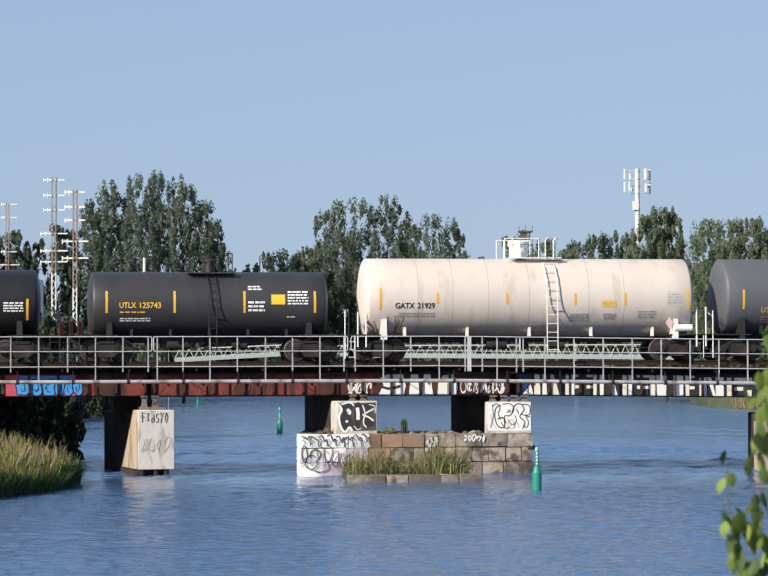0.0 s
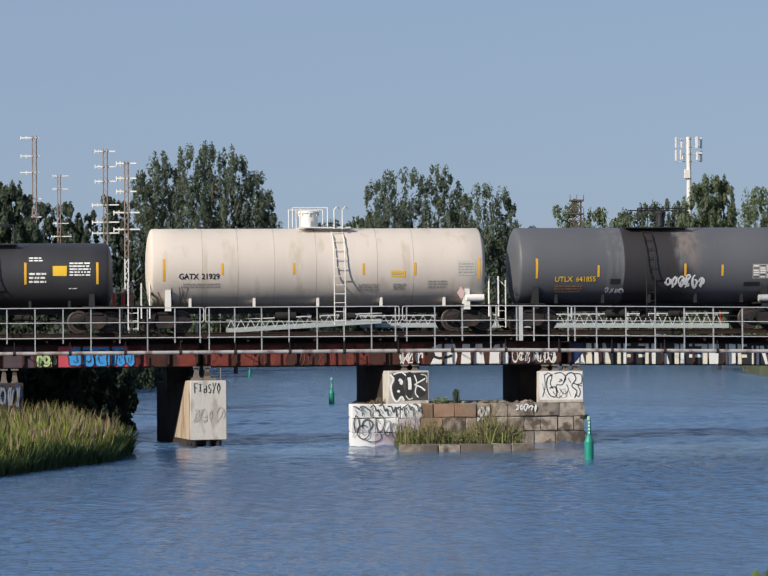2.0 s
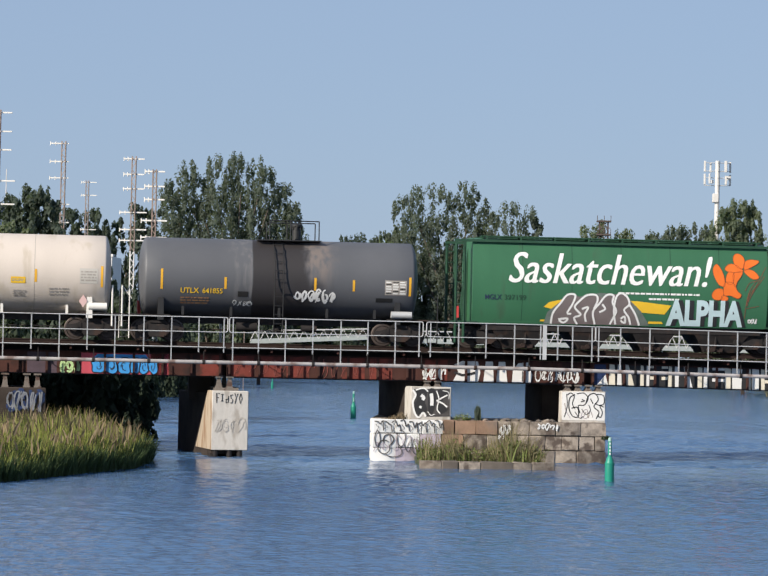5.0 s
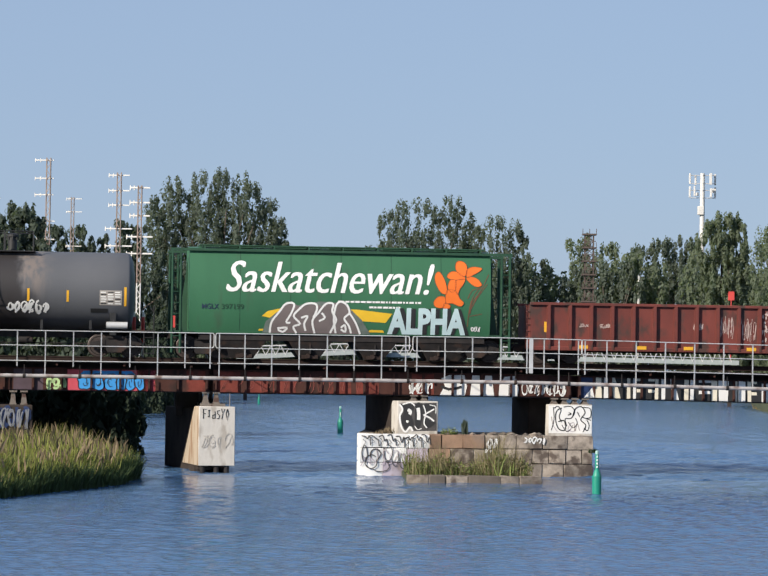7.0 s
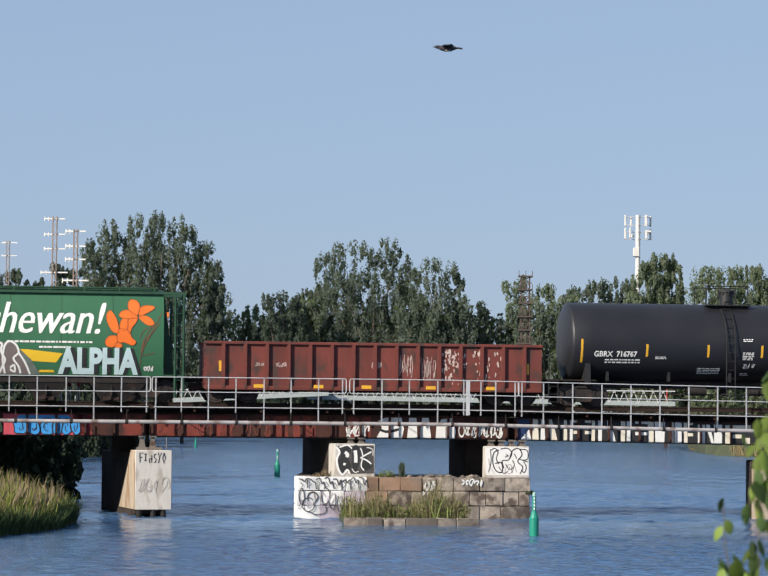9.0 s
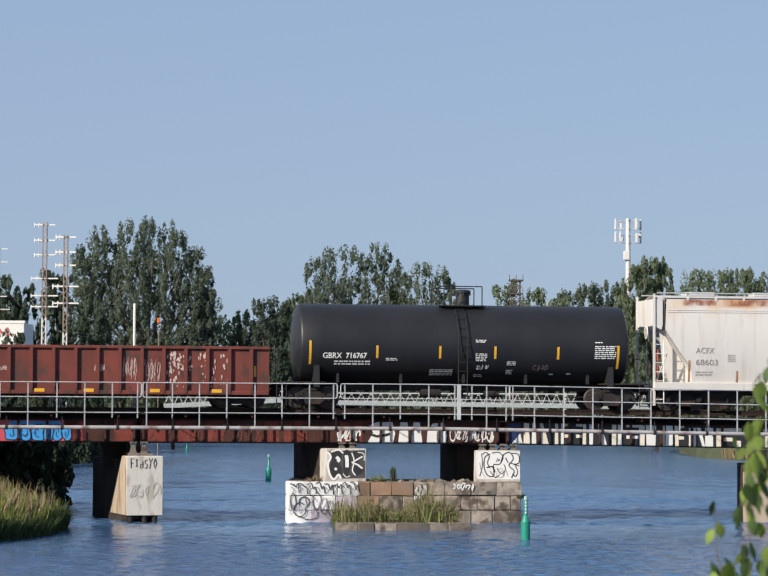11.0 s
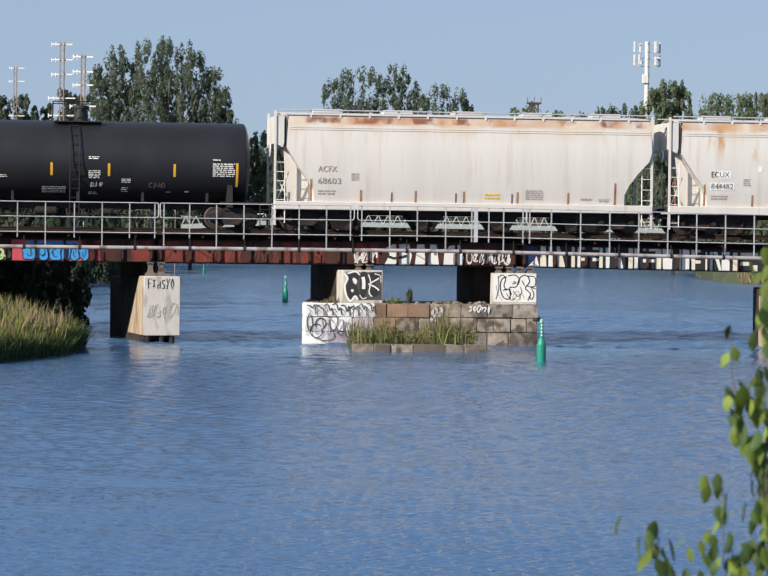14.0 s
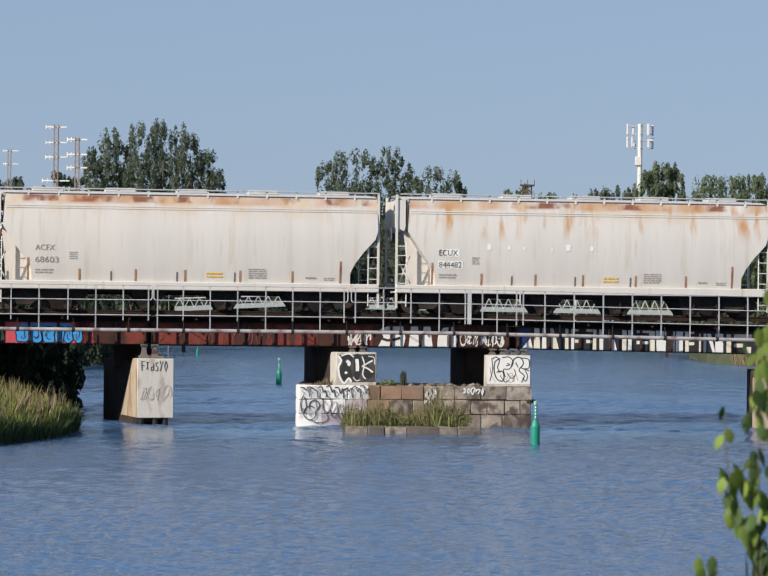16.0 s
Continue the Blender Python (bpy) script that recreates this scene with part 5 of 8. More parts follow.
def green_hopper():
    a0, a1 = 25.30, 38.45
    ac = (a0 + a1) / 2
    car = wagon(ac, "green cylindrical grain hopper wagon with white script lettering")
    X = lambda a: a - ac
    zm = 6.75 - RAIL
    surf = bulge(zm, 2.1, 1.56, 1.10)
    zs = [5.22 - RAIL + (8.36 - 5.22) * i / 12 for i in range(13)]
    body = part("body", hopper_shell(B(), X(26.02), X(37.60), lambda z: (0.0, 0.0), zs, surf, 8.52 - RAIL, 0.55), M["green"], car, sharp=40)
    # panel seams
    for k in range(1, 6):
        x = X(26.02 + (37.6 - 26.02) * k / 6)
        part("seam", sheet(B(), x - 0.012, x + 0.012, 5.32 - RAIL, 8.34 - RAIL, surf, 1, 8, 0.006), M["dark_green"], body)
    bm = B()
    box(bm, X(a0), X(a1), -1.42, -1.28, 8.34 - RAIL, 8.44 - RAIL)
    box(bm, X(a0), X(a1), 1.28, 1.42, 8.34 - RAIL, 8.44 - RAIL)
    part("eave_beam", bm, M["dark_green"], car)
    for y in (-0.95, -0.62, 0.62, 0.95):
        bm = B()
        box(bm, X(26.4), X(37.4), y - 0.14, y + 0.14, 8.56 - RAIL, 8.60 - RAIL)
        for k in range(9):
            x = X(26.6 + 1.33 * k)
            box(bm, x - 0.03, x + 0.03, y - 0.14, y + 0.14, 8.40 - RAIL, 8.56 - RAIL)
        part("running_board", bm, M["dark_green"], car)
    for k in range(5):
        bm = B()
        soft_box(bm, X(27.2 + 2.1 * k), X(28.5 + 2.1 * k), -0.3, 0.3, 8.5 - RAIL, 8.64 - RAIL, 0.03)
        part("hatch_cover", bm, M["dark_green"], car)
    bm = B()
    box(bm, X(a0), X(a1), -0.32, 0.32, 0.75, 1.05)
    part("centre_sill", bm, M["undergear"], car)
    for x, s in ((a0, 1), (a1, -1)):
        for y in (-1.38, 1.38):
            for d in (0.08, 0.40):
                part("corner_post", box(B(), X(x) + s * d - 0.05, X(x) + s * d + 0.05, y - 0.05, y + 0.05, 0.2, 8.36 - RAIL), M["dark_green"], car)
            ladder(car, M["dark_green"], *sorted((X(x) + s * 0.08, X(x) + s * 0.40)), y - 0.06, 0.2, 4.0, 9)
        bm = B()
        box(bm, *sorted((X(x), X(x) + s * 0.9)), -1.4, 1.4, 0.98, 1.04)
        part("end_platform", bm, M["dark_green"], car)
        bm = B()
        slab(bm, [(X(x) + s * 0.75, 1.05), (X(x) + s * 0.80, 4.05), (X(x) + s * 0.74, 4.05), (X(x) + s * 0.35, 1.05)], -0.06, 0.06)
        part("end_brace", bm, M["dark_green"], car)
    part("end_marker", box(B(), X(25.42), X(25.50), -1.46, -1.44, 5.40 - RAIL, 5.85 - RAIL), M["red"], car, "red and white reflective marker")
    trucks(car, (X(26.6), X(37.1)))
    coupler(car, X(a0), -1)
    coupler(car, X(a1), 1)
    bays(car, [X(28.16), X(30.69), X(33.19), X(35.66)], 2.51, 0.40, 0.84, 1.04, 0.71, 0.02)
    T = lambda a, z: (X(a), z - RAIL)
    for k in range(3):      # a brush-like face: wide uprights, thin crossings
        lettering("lettering", "Saskatchewan!", X(27.40 + 0.028 * k), X(35.36 + 0.028 * k), 6.80 - RAIL, 7.99 - RAIL, surf, M["white"], body, "large white slanted words", 0.31, -0.004, 0.012 + 0.0012 * k)
    number("MGLX", X, 26.5, 27.15, 6.13, 6.33, surf, M["navy_letter"], body)
    number("397199", X, 27.25, 28.1, 6.13, 6.33, surf, M["dark_green"], body)
    print_block(X, 31.7, 34.9, 6.42, 6.56, surf, 1, M["white"], body, 41)
    print_block(X, 32.9, 34.1, 6.22, 6.36, surf, 1, M["white"], body, 42)
    # orange lily
    low = lambda a, z: T(a, max(z, 5.25))
    petals = (((36.24, 8.02), (36.36, 8.13), (36.55, 8.09), (36.67, 7.93), (36.66, 7.68), (36.55, 7.53), (36.36, 7.62), (36.24, 7.8)),
              ((35.89, 7.52), (35.99, 7.67), (36.17, 7.73), (36.39, 7.65), (36.61, 7.46), (36.33, 7.4), (36.02, 7.42)),
              ((36.66, 7.78), (36.89, 7.91), (37.24, 7.87), (37.17, 7.75), (36.89, 7.59), (36.67, 7.5)),
              ((36.64, 7.46), (36.83, 7.53), (37.08, 7.44), (37.24, 7.22), (37.05, 7.14), (36.83, 7.25)),
              ((36.24, 7.36), (36.58, 7.43), (36.53, 7.24), (36.39, 7.05), (36.3, 6.83), (36.22, 7.05)))
    lower = (((36.02, 7.39), (36.24, 7.36), (36.22, 7.02), (36.08, 6.92), (35.92, 7.08)),
             ((35.45, 7.6), (35.58, 7.7), (35.74, 7.51), (35.86, 7.2), (35.89, 6.86), (35.67, 6.89), (35.49, 7.17), (35.42, 7.42)),
             ((35.89, 6.98), (36.24, 6.96), (36.39, 6.68), (36.55, 6.52), (36.42, 6.38), (36.11, 6.49), (35.86, 6.52)),
             ((35.39, 6.54), (35.55, 6.73), (35.8, 6.73), (35.83, 6.48), (35.7, 6.31), (35.45, 6.35)),
             ((35.8, 6.48), (36.02, 6.42), (35.99, 6.3), (35.77, 6.3)))
    for k, pet in enumerate(petals + lower):
        ring = smooth([T(*p) for p in pet], True, 4)
        pt = part("petal", outline(B(), ring[:-1], surf, 0.012 + 0.0008 * k), M["orange"], body, "bright orange painted lily petal")
        part("petal_line", stroke(B(), ring, 0.016, surf, 0.021), M["deep_orange"], pt)
    st = B()
    for ln in (((36.77, 6.18), (36.83, 6.5), (36.95, 6.81), (37.27, 7.25)), ((36.74, 6.06), (37.02, 6.63), (37.46, 7.26)), ((36.7, 6.68), (36.89, 7.0), (37.27, 7.1)),
               ((36.77, 6.0), (37.27, 6.1)), ((36.8, 6.09), (36.89, 6.56), (37.17, 6.94), (37.52, 7.63)), ((36.72, 5.6), (36.76, 6.2), (36.84, 6.6)), ((36.85, 6.3), (37.05, 6.75), (37.2, 7.0))):
        stroke(st, smooth([T(*p) for p in ln]), 0.024, surf, 0.011)
    part("flower_stem", st, M["rust_line"], body)
    # yellow wheat field and sprayed letters
    for k, pts in enumerate((((28.79, 5.89), (29.01, 6.08), (29.45, 6.18), (31.2, 6.2), (32.45, 6.19), (33.8, 6.05), (33.55, 5.7), (32.64, 5.75), (31.2, 5.85), (29.07, 5.83)), ((28.67, 5.33), (28.7, 5.40), (29.14, 5.42), (29.17, 5.33)),
                             ((30.7, 5.33), (30.85, 5.40), (31.04, 5.38), (31.08, 5.33)), ((32.89, 5.33), (32.95, 5.42), (33.45, 5.42), (33.52, 5.33)))):
        part("painted_field", outline(B(), [low(*p) for p in pts], surf, 0.009 + 0.0005 * k), M["yellow_decal"], body, "yellow painted wheat field")
    outline_pts = [(28.82, 5.17), (28.95, 5.7), (29.33, 6.02), (29.64, 6.21), (31.01, 6.48), (31.83, 6.43), (32.2, 6.18), (32.61, 5.81), (32.98, 5.22)]
    part("graffiti_ground", outline(B(), [low(*p) for p in outline_pts], surf, 0.0115), M["haze_paint"], body, "thin grey overspray")
    sil = [(29.07, 5.14), (29.17, 5.7), (29.48, 6.08), (29.7, 6.41), (30.04, 6.37), (30.29, 6.23), (30.51, 6.42), (30.83, 6.4), (31.08, 6.29), (31.23, 6.42), (31.55, 6.42), (31.83, 6.52), (32.05, 6.31), (32.26, 6.06), (32.39, 5.75), (32.61, 5.19)]
    part("graffiti", outline(B(), [low(*p) for p in sil], surf, 0.0135), M["grey_paint"], body, "brown-grey sprayed letters")
    wh = B()
    for k, ln in enumerate((((29.11, 5.17), (29.17, 5.67), (29.45, 6.05), (29.7, 6.37), (30.01, 6.37), (29.92, 6.03), (29.73, 5.68), (29.89, 5.65)), ((29.39, 5.43), (29.76, 5.46), (29.61, 5.3), (29.42, 5.39)),
               ((30.14, 5.25), (30.01, 5.5), (30.26, 5.62), (30.01, 5.9), (30.2, 6.16), (30.48, 6.38), (30.83, 6.38), (30.89, 6.17), (30.76, 5.85)), ((30.29, 5.84), (30.54, 5.91), (30.42, 5.63), (30.48, 5.35)),
               ((30.83, 5.26), (30.73, 5.73), (30.95, 6.04), (31.23, 6.39), (31.51, 6.39), (31.48, 6.11), (31.64, 5.8), (31.55, 5.55), (31.42, 5.27)), ((30.98, 5.73), (31.2, 5.86), (31.08, 6.04)),
               ((31.64, 5.27), (31.55, 5.8), (31.61, 6.3), (31.8, 6.49), (32.05, 6.34), (32.14, 6.06), (31.95, 5.84), (32.14, 5.56), (32.23, 5.28)), ((32.14, 6.06), (32.39, 5.69), (32.58, 5.22)),
               ((31.83, 5.49), (31.98, 5.59), (32.01, 5.34), (31.83, 5.43)))):
        stroke(wh, smooth([low(*p) for p in ln], False, 4), 0.078, surf, 0.018 + 0.0006 * k)
    part("graffiti", wh, M["white_paint"], body, "white sprayed outlines")
    part("graffiti", scrawl(B(), X(36.85), X(37.25), 5.4 - RAIL, 5.62 - RAIL, surf, 44, 3, 0.03, 3), M["white_paint"], body, "small white tag")
    lettering("graffiti", "ALPHA", X(33.76), X(36.79), 5.27 - RAIL, 6.27 - RAIL, surf, M["black_paint"], body, "black letter shadow", 0.0, 0.07, 0.018)
    lettering("graffiti", "ALPHA", X(33.62), X(36.65), 5.27 - RAIL, 6.29 - RAIL, surf, M["pale_blue_paint"], body, "pale blue sprayed capitals", 0.0, 0.045, 0.024)


green_hopper()


# rusty gondola
def gondola():
    a0, a1 = 39.18, 52.25
    ac = (a0 + a1) / 2
    car = wagon(ac, "rusty oxide-red open gondola wagon with ribbed sides")
    X = lambda a: a - ac
    z0, z1 = 4.80 - RAIL, 6.50 - RAIL
    body = part("side_sheet", box(B(), X(a0), X(a1), -1.4, -1.36, z0, z1), M["red_gondola"], car)
    part("side_sheet", box(B(), X(a0), X(a1), 1.36, 1.4, z0, z1), M["red_gondola"], car)
    for xx in (X(a0), X(a1) - 0.04):
        part("end_sheet", box(B(), xx, xx + 0.04, -1.355, 1.355, z0, z1), M["red_gondola"], car)
    part("floor_sheet", box(B(), X(a0) + 0.05, X(a1) - 0.05, -1.355, 1.355, z0 + 0.2, z0 + 0.26), M["red_gondola"], car)
    for y0 in (-1.50, 1.38):
        bm = B()
        soft_box(bm, X(a0) - 0.03, X(a1) + 0.03, y0, y0 + 0.12, z1 - 0.02, z1 + 0.10, 0.02)
        part("top_chord", bm, M["red_gondola"], car)
        bm = B()
        soft_box(bm, X(a0), X(a1), y0, y0 + 0.12, z0 - 0.06, z0 + 0.10, 0.02)
        part("side_sill", bm, M["red_gondola"], car)
    rib = None
    for k in range(15):
        x = X(a0) + 0.72 + (a1 - a0 - 1.4) * k / 14
        if rib is None:
            bm = B()
            slab(bm, [(-0.085, z0), (0.085, z0), (0.085, z1), (-0.085, z1)], -1.47, -1.401)
            slab(bm, [(-0.05, z0), (0.05, z0), (0.05, z1), (-0.05, z1)], -1.52, -1.47)
            rib = finish(bm, "rib", M["red_gondola"])
        ob = new("rib", rib)
        ob.parent = car
        ob.location = (x, 0, 0)
    for k in range(6):
        z = z0 + 0.2 + 0.25 * k
        part("grab_iron", rod(B(), (X(a0) - 0.06, -1.45, z), (X(a0) - 0.06, -0.95, z), 0.018, 6), M["red_gondola"], car)
    bm = B()
    box(bm, X(a0) - 0.5, X(a1) + 0.5, -0.3, 0.3, 0.45, 0.75)
    for k in range(10):
        x = X(a0) + 0.8 + (a1 - a0 - 1.6) * k / 9
        box(bm, x - 0.06, x + 0.06, -1.36, 1.36, 0.50, 0.80)
    part("underframe", bm, M["undergear"], car)
    sf = flat(-1.402)
    for x in (39.72, 51.58):
        decal("reflective_strip", X, x, x + 0.17, 5.45, 5.85, sf, M["yellow"], body)
    for x in (41.05, 43.35, 45.2, 47.7, 50.05):
        decal("reflective_strip", X, x, x + 0.38, 4.83, 4.96, flat(-1.505), M["yellow"], body)
    for k, (a, b, c, d, s) in enumerate([(41.1, 41.6, 5.65, 5.8, 3), (41.9, 42.5, 5.62, 5.8, 4), (45.6, 46.0, 5.6, 5.9, 2), (46.5, 47.2, 5.3, 6.2, 3), (47.4, 48.1, 5.2, 6.1, 3)]):
        part("graffiti", scrawl(B(), X(a), X(b), c - RAIL, d - RAIL, sf, 50 + k, s + 2, 0.016, 4), M["flaked"], body, "faint pale scrawl")
    rnd = random.Random(5)
    bm = B()
    for k in range(130):
        x, z = rnd.choice((48.55, 48.8, 49.1, 49.75, 50.0, 50.5)) + rnd.uniform(-0.2, 0.2), 5.0 + 1.35 * rnd.random() ** 0.7
        w, h = rnd.uniform(0.01, 0.055), rnd.uniform(0.02, 0.11)
        pts = [(X(x + w * math.cos(t) * rnd.uniform(0.6, 1.2)), z + h * math.sin(t) * rnd.uniform(0.6, 1.2) - RAIL) for t in (k2 * math.pi / 4 for k2 in range(8))]
        outline(bm, pts, sf, 0.004 + 0.0002 * k)
    part("worn_paint", bm, M["flaked"], body, "flaking white paint patches")
    trucks(car, (X(a0) + 1.1, X(a1) - 1.1))
    coupler(car, X(a0) - 0.4, -1)
    coupler(car, X(a1) + 0.4, 1)


gondola()

# glossy black tank wagon
car, tank, X, surf = tank_car("clean black tank wagon with white lettering and yellow strips", 53.72, 66.00, 1.55, 6.77, M["black_tank"], M["black"],
                              [(53.82, 5.95, 6.85), (56.41, 6.20, 6.68), (58.86, 6.20, 6.68), (61.02, 6.20, 6.68), (63.5, 6.20, 6.68), (65.88, 5.85, 6.75)], 0.46, ladder_at=(59.55, 59.9), seams=(56.3, 58.8, 61.1, 63.5))
manway(car, X(59.98), 2.0, 8.30 - RAIL, M["black"], [X(58.9), X(59.4), X(60.6)], M["black"], 0.27, 0.58, (X(58.95), X(60.75)))
number("GBRX", X, 54.31, 55.05, 6.18, 6.40, surf, M["white"], tank)
number("716767", X, 55.2, 56.02, 6.18, 6.40, surf, M["white"], tank, 0.03)
for k, (a, b, c, d, r) in enumerate([(54.75, 56.15, 5.92, 6.12, 2), (56.75, 57.2, 6.1, 6.22, 2), (58.5, 59.4, 5.55, 5.8, 4), (60.25, 60.65, 6.82, 6.95, 2), (60.25, 60.7, 6.1, 6.42, 5), (60.25, 60.6, 5.5, 5.62, 2),
                                     (61.5, 61.85, 5.95, 6.12, 3), (61.5, 61.75, 5.6, 5.8, 3), (63.2, 63.45, 5.6, 5.66, 1), (63.9, 64.1, 5.6, 5.7, 1), (64.95, 65.25, 6.83, 6.9, 1), (64.95, 65.8, 6.22, 6.75, 7)]):
    print_block(X, a, b, c, d, surf, r, M["white"], tank, 60 + k)
part("graffiti", scrawl(B(), X(62.55), X(63.15), 5.75 - RAIL, 6.0 - RAIL, surf, 71, 4, 0.02, 4), M["grey_paint"], tank, "faint grey scrawl")
part("graffiti", scrawl(B(), X(60.3), X(60.8), 5.78 - RAIL, 5.98 - RAIL, surf, 72, 3, 0.025, 3), M["white_paint"], tank, "small white tag")


# pale covered hoppers
def covered_hopper(a0, num, seed, rusty):
    """A pale covered hopper: rounded sides that end in slanting sheets, a long side sill, roof walk, end posts and ladders."""
    a1 = a0 + 14.84
    ac = (a0 + a1) / 2
    car = wagon(ac, "pale grey covered hopper wagon with rust along the eaves" if not rusty else "pale grey covered hopper wagon with heavy rust streaks")
    X = lambda a: a - ac
    x0, x1 = X(a0), X(a1)
    zs_, zt = 5.32 - RAIL, 8.60 - RAIL
    surf = bulge(6.9 - RAIL, 2.3, 1.55, 1.25)
    # the side sheet is cut away at both lower corners
    left = [(0.58, zt), (0.56, zt - 0.3), (0.50, zt - 1.2), (0.72, 7.05 - RAIL), (1.05, 6.55 - RAIL), (1.40, 6.10 - RAIL), (1.58, 5.75 - RAIL), (1.60, zs_)]
    right = [(0.10, zt), (0.08, zt - 0.3), (0.06, zt - 1.2), (0.16, 7.15 - RAIL), (0.62, 6.72 - RAIL), (0.95, 6.35 - RAIL), (1.12, 5.95 - RAIL), (1.12, zs_)]
    def side(sgn):
        bm = B()
        n = 14
        skins = []
        for inset in (0.0, 0.03):
            skins.append([[bm.verts.new((x0 + l + (x1 - r - x0 - l) * i / n, sgn * (-surf(0, z) - inset), z)) for i in range(n + 1)] for (l, z), (r, _) in zip(left, right)])
        for s, sk in enumerate(skins):
            for a, b in zip(sk, sk[1:]):
                for i in range(n):
                    q = (a[i], b[i], b[i + 1], a[i + 1])
                    bm.faces.new(q if (s == 0) == (sgn < 0) else q[::-1])
        o, p = skins
        rim = [(r, 0) for r in range(len(o))] + [(len(o) - 1, i) for i in range(1, n + 1)] + [(r, n) for r in range(len(o) - 2, -1, -1)] + [(0, i) for i in range(n - 1, 0, -1)]
        for (r0, c0), (r1, c1) in zip(rim, rim[1:] + rim[:1]):
            q = (o[r0][c0], p[r0][c0], p[r1][c1], o[r1][c1])
            bm.faces.new(q if sgn > 0 else q[::-1])
        return bm
    skin = M["hopper_side_heavy"] if rusty else M["hopper_side"]
    body = part("side_sheet", side(-1), skin, car, sharp=40)
    part("side_sheet", side(1), skin, car, sharp=40)
    # sloping floors at the ends, and the dividing bulk inside
    for edge, sx in ((left, 1), (right, -1)):
        bm = B()
        pl = [(x0 + l + 0.02 if sx > 0 else x1 - l - 0.02, z) for l, z in edge[2:]]
        rows_ = [[bm.verts.new((x, y, z)) for y in (-1.36, 1.36)] for x, z in pl]
        for a, b in zip(rows_, rows_[1:]):
            bm.faces.new((a[0], a[1], b[1], b[0]))
        part("slope_sheet", bm, M["hopper"], car)
    part("gusset", slab(B(), [(x0 + 0.44, zt - 1.1), (x0 + 0.60, zt - 1.2), (x0 + 0.74, 7.05 - RAIL), (x0 + 1.08, 6.55 - RAIL), (x0 + 1.42, 6.10 - RAIL), (x0 + 1.60, 5.75 - RAIL), (x0 + 1.62, zs_), (x0 + 0.62, zs_), (x0 + 0.55, 6.4 - RAIL)], -0.72, -0.69), M["hopper"], car)
    for xx in (x0 + 0.50, x1 - 0.12):
        part("end_sheet", box(B(), xx, xx + 0.05, -1.25, 1.25, zt - 1.15, zt), M["hopper"], car)
    # roof, hatches, walk
    bm = B()
    n = 8
    prof = [(-1.27 + 2.54 * i / n, zt + 0.17 * (1 - (abs(-1 + 2 * i / n)) ** 2.2)) for i in range(n + 1)]
    ra = [bm.verts.new((x0 + 0.3, y, z)) for y, z in prof]
    rb = [bm.verts.new((x1 - 0.05, y, z)) for y, z in prof]
    for i in range(n):
        bm.faces.new((ra[i], ra[i + 1], rb[i + 1], rb[i]))
    part("roof", bm, M["hopper"], car)
    bm = B()
    box(bm, x0 + 0.25, x1, -1.47, -1.18, zt + 0.22, zt + 0.255)
    box(bm, x0 + 0.25, x1, 1.18, 1.47, zt + 0.22, zt + 0.255)
    part("roof_walk", bm, M["galv"], car)
    for k in range(12):
        x = x0 + 1.45 + (x1 - x0 - 2.4) * k / 11
        bm = B()
        slab(bm, [(x - 0.03, zt - 0.05), (x + 0.03, zt - 0.05), (x + 0.03, zt + 0.22), (x - 0.03, zt + 0.22)], -1.42, -1.28)
        part("walk_bracket", bm, M["hopper"], car)
        part("walk_bracket", slab(B(), [(x - 0.03, zt - 0.05), (x + 0.03, zt - 0.05), (x + 0.03, zt + 0.22), (x - 0.03, zt + 0.22)], 1.28, 1.42), M["hopper"], car)
    for k in range(5):
        x = x0 + 1.6 + 2.75 * k
        part("hatch_cover", soft_box(B(), x, x + 1.2, -0.4, 0.4, zt + 0.15, zt + 0.33, 0.04), M["galv"], car)
    # dark strip along the eave that paints the shade below the walk
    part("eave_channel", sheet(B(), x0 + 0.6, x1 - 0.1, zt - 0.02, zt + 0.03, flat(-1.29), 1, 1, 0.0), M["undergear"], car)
    # fluted beads along the top of the side
    for dz in (0.42, 0.50):
        part("bead", sheet(B(), x0 + 0.6, x1 - 0.12, zt - dz - 0.02, zt - dz + 0.02, surf, 6, 1, 0.012), M["hopper"], body)
    # side sill
    for y0 in (-1.52, 1.40):
        bm = B()
        soft_box(bm, x0 + 0.05, x1, y0, y0 + 0.12, 5.02 - RAIL, zs_ + 0.02, 0.025)
        part("side_sill", bm, M["hopper"], car)
    part("centre_sill", box(B(), x0 - 0.1, x1 + 0.1, -0.3, 0.3, 0.60, 0.92), M["undergear"], car)
    part("end_deck", box(B(), x0, x0 + 2.2, -1.4, 1.4, 0.78, 0.84), M["hopper"], car)
    part("end_deck", box(B(), x1 - 1.8, x1, -1.4, 1.4, 0.78, 0.84), M["hopper"], car)
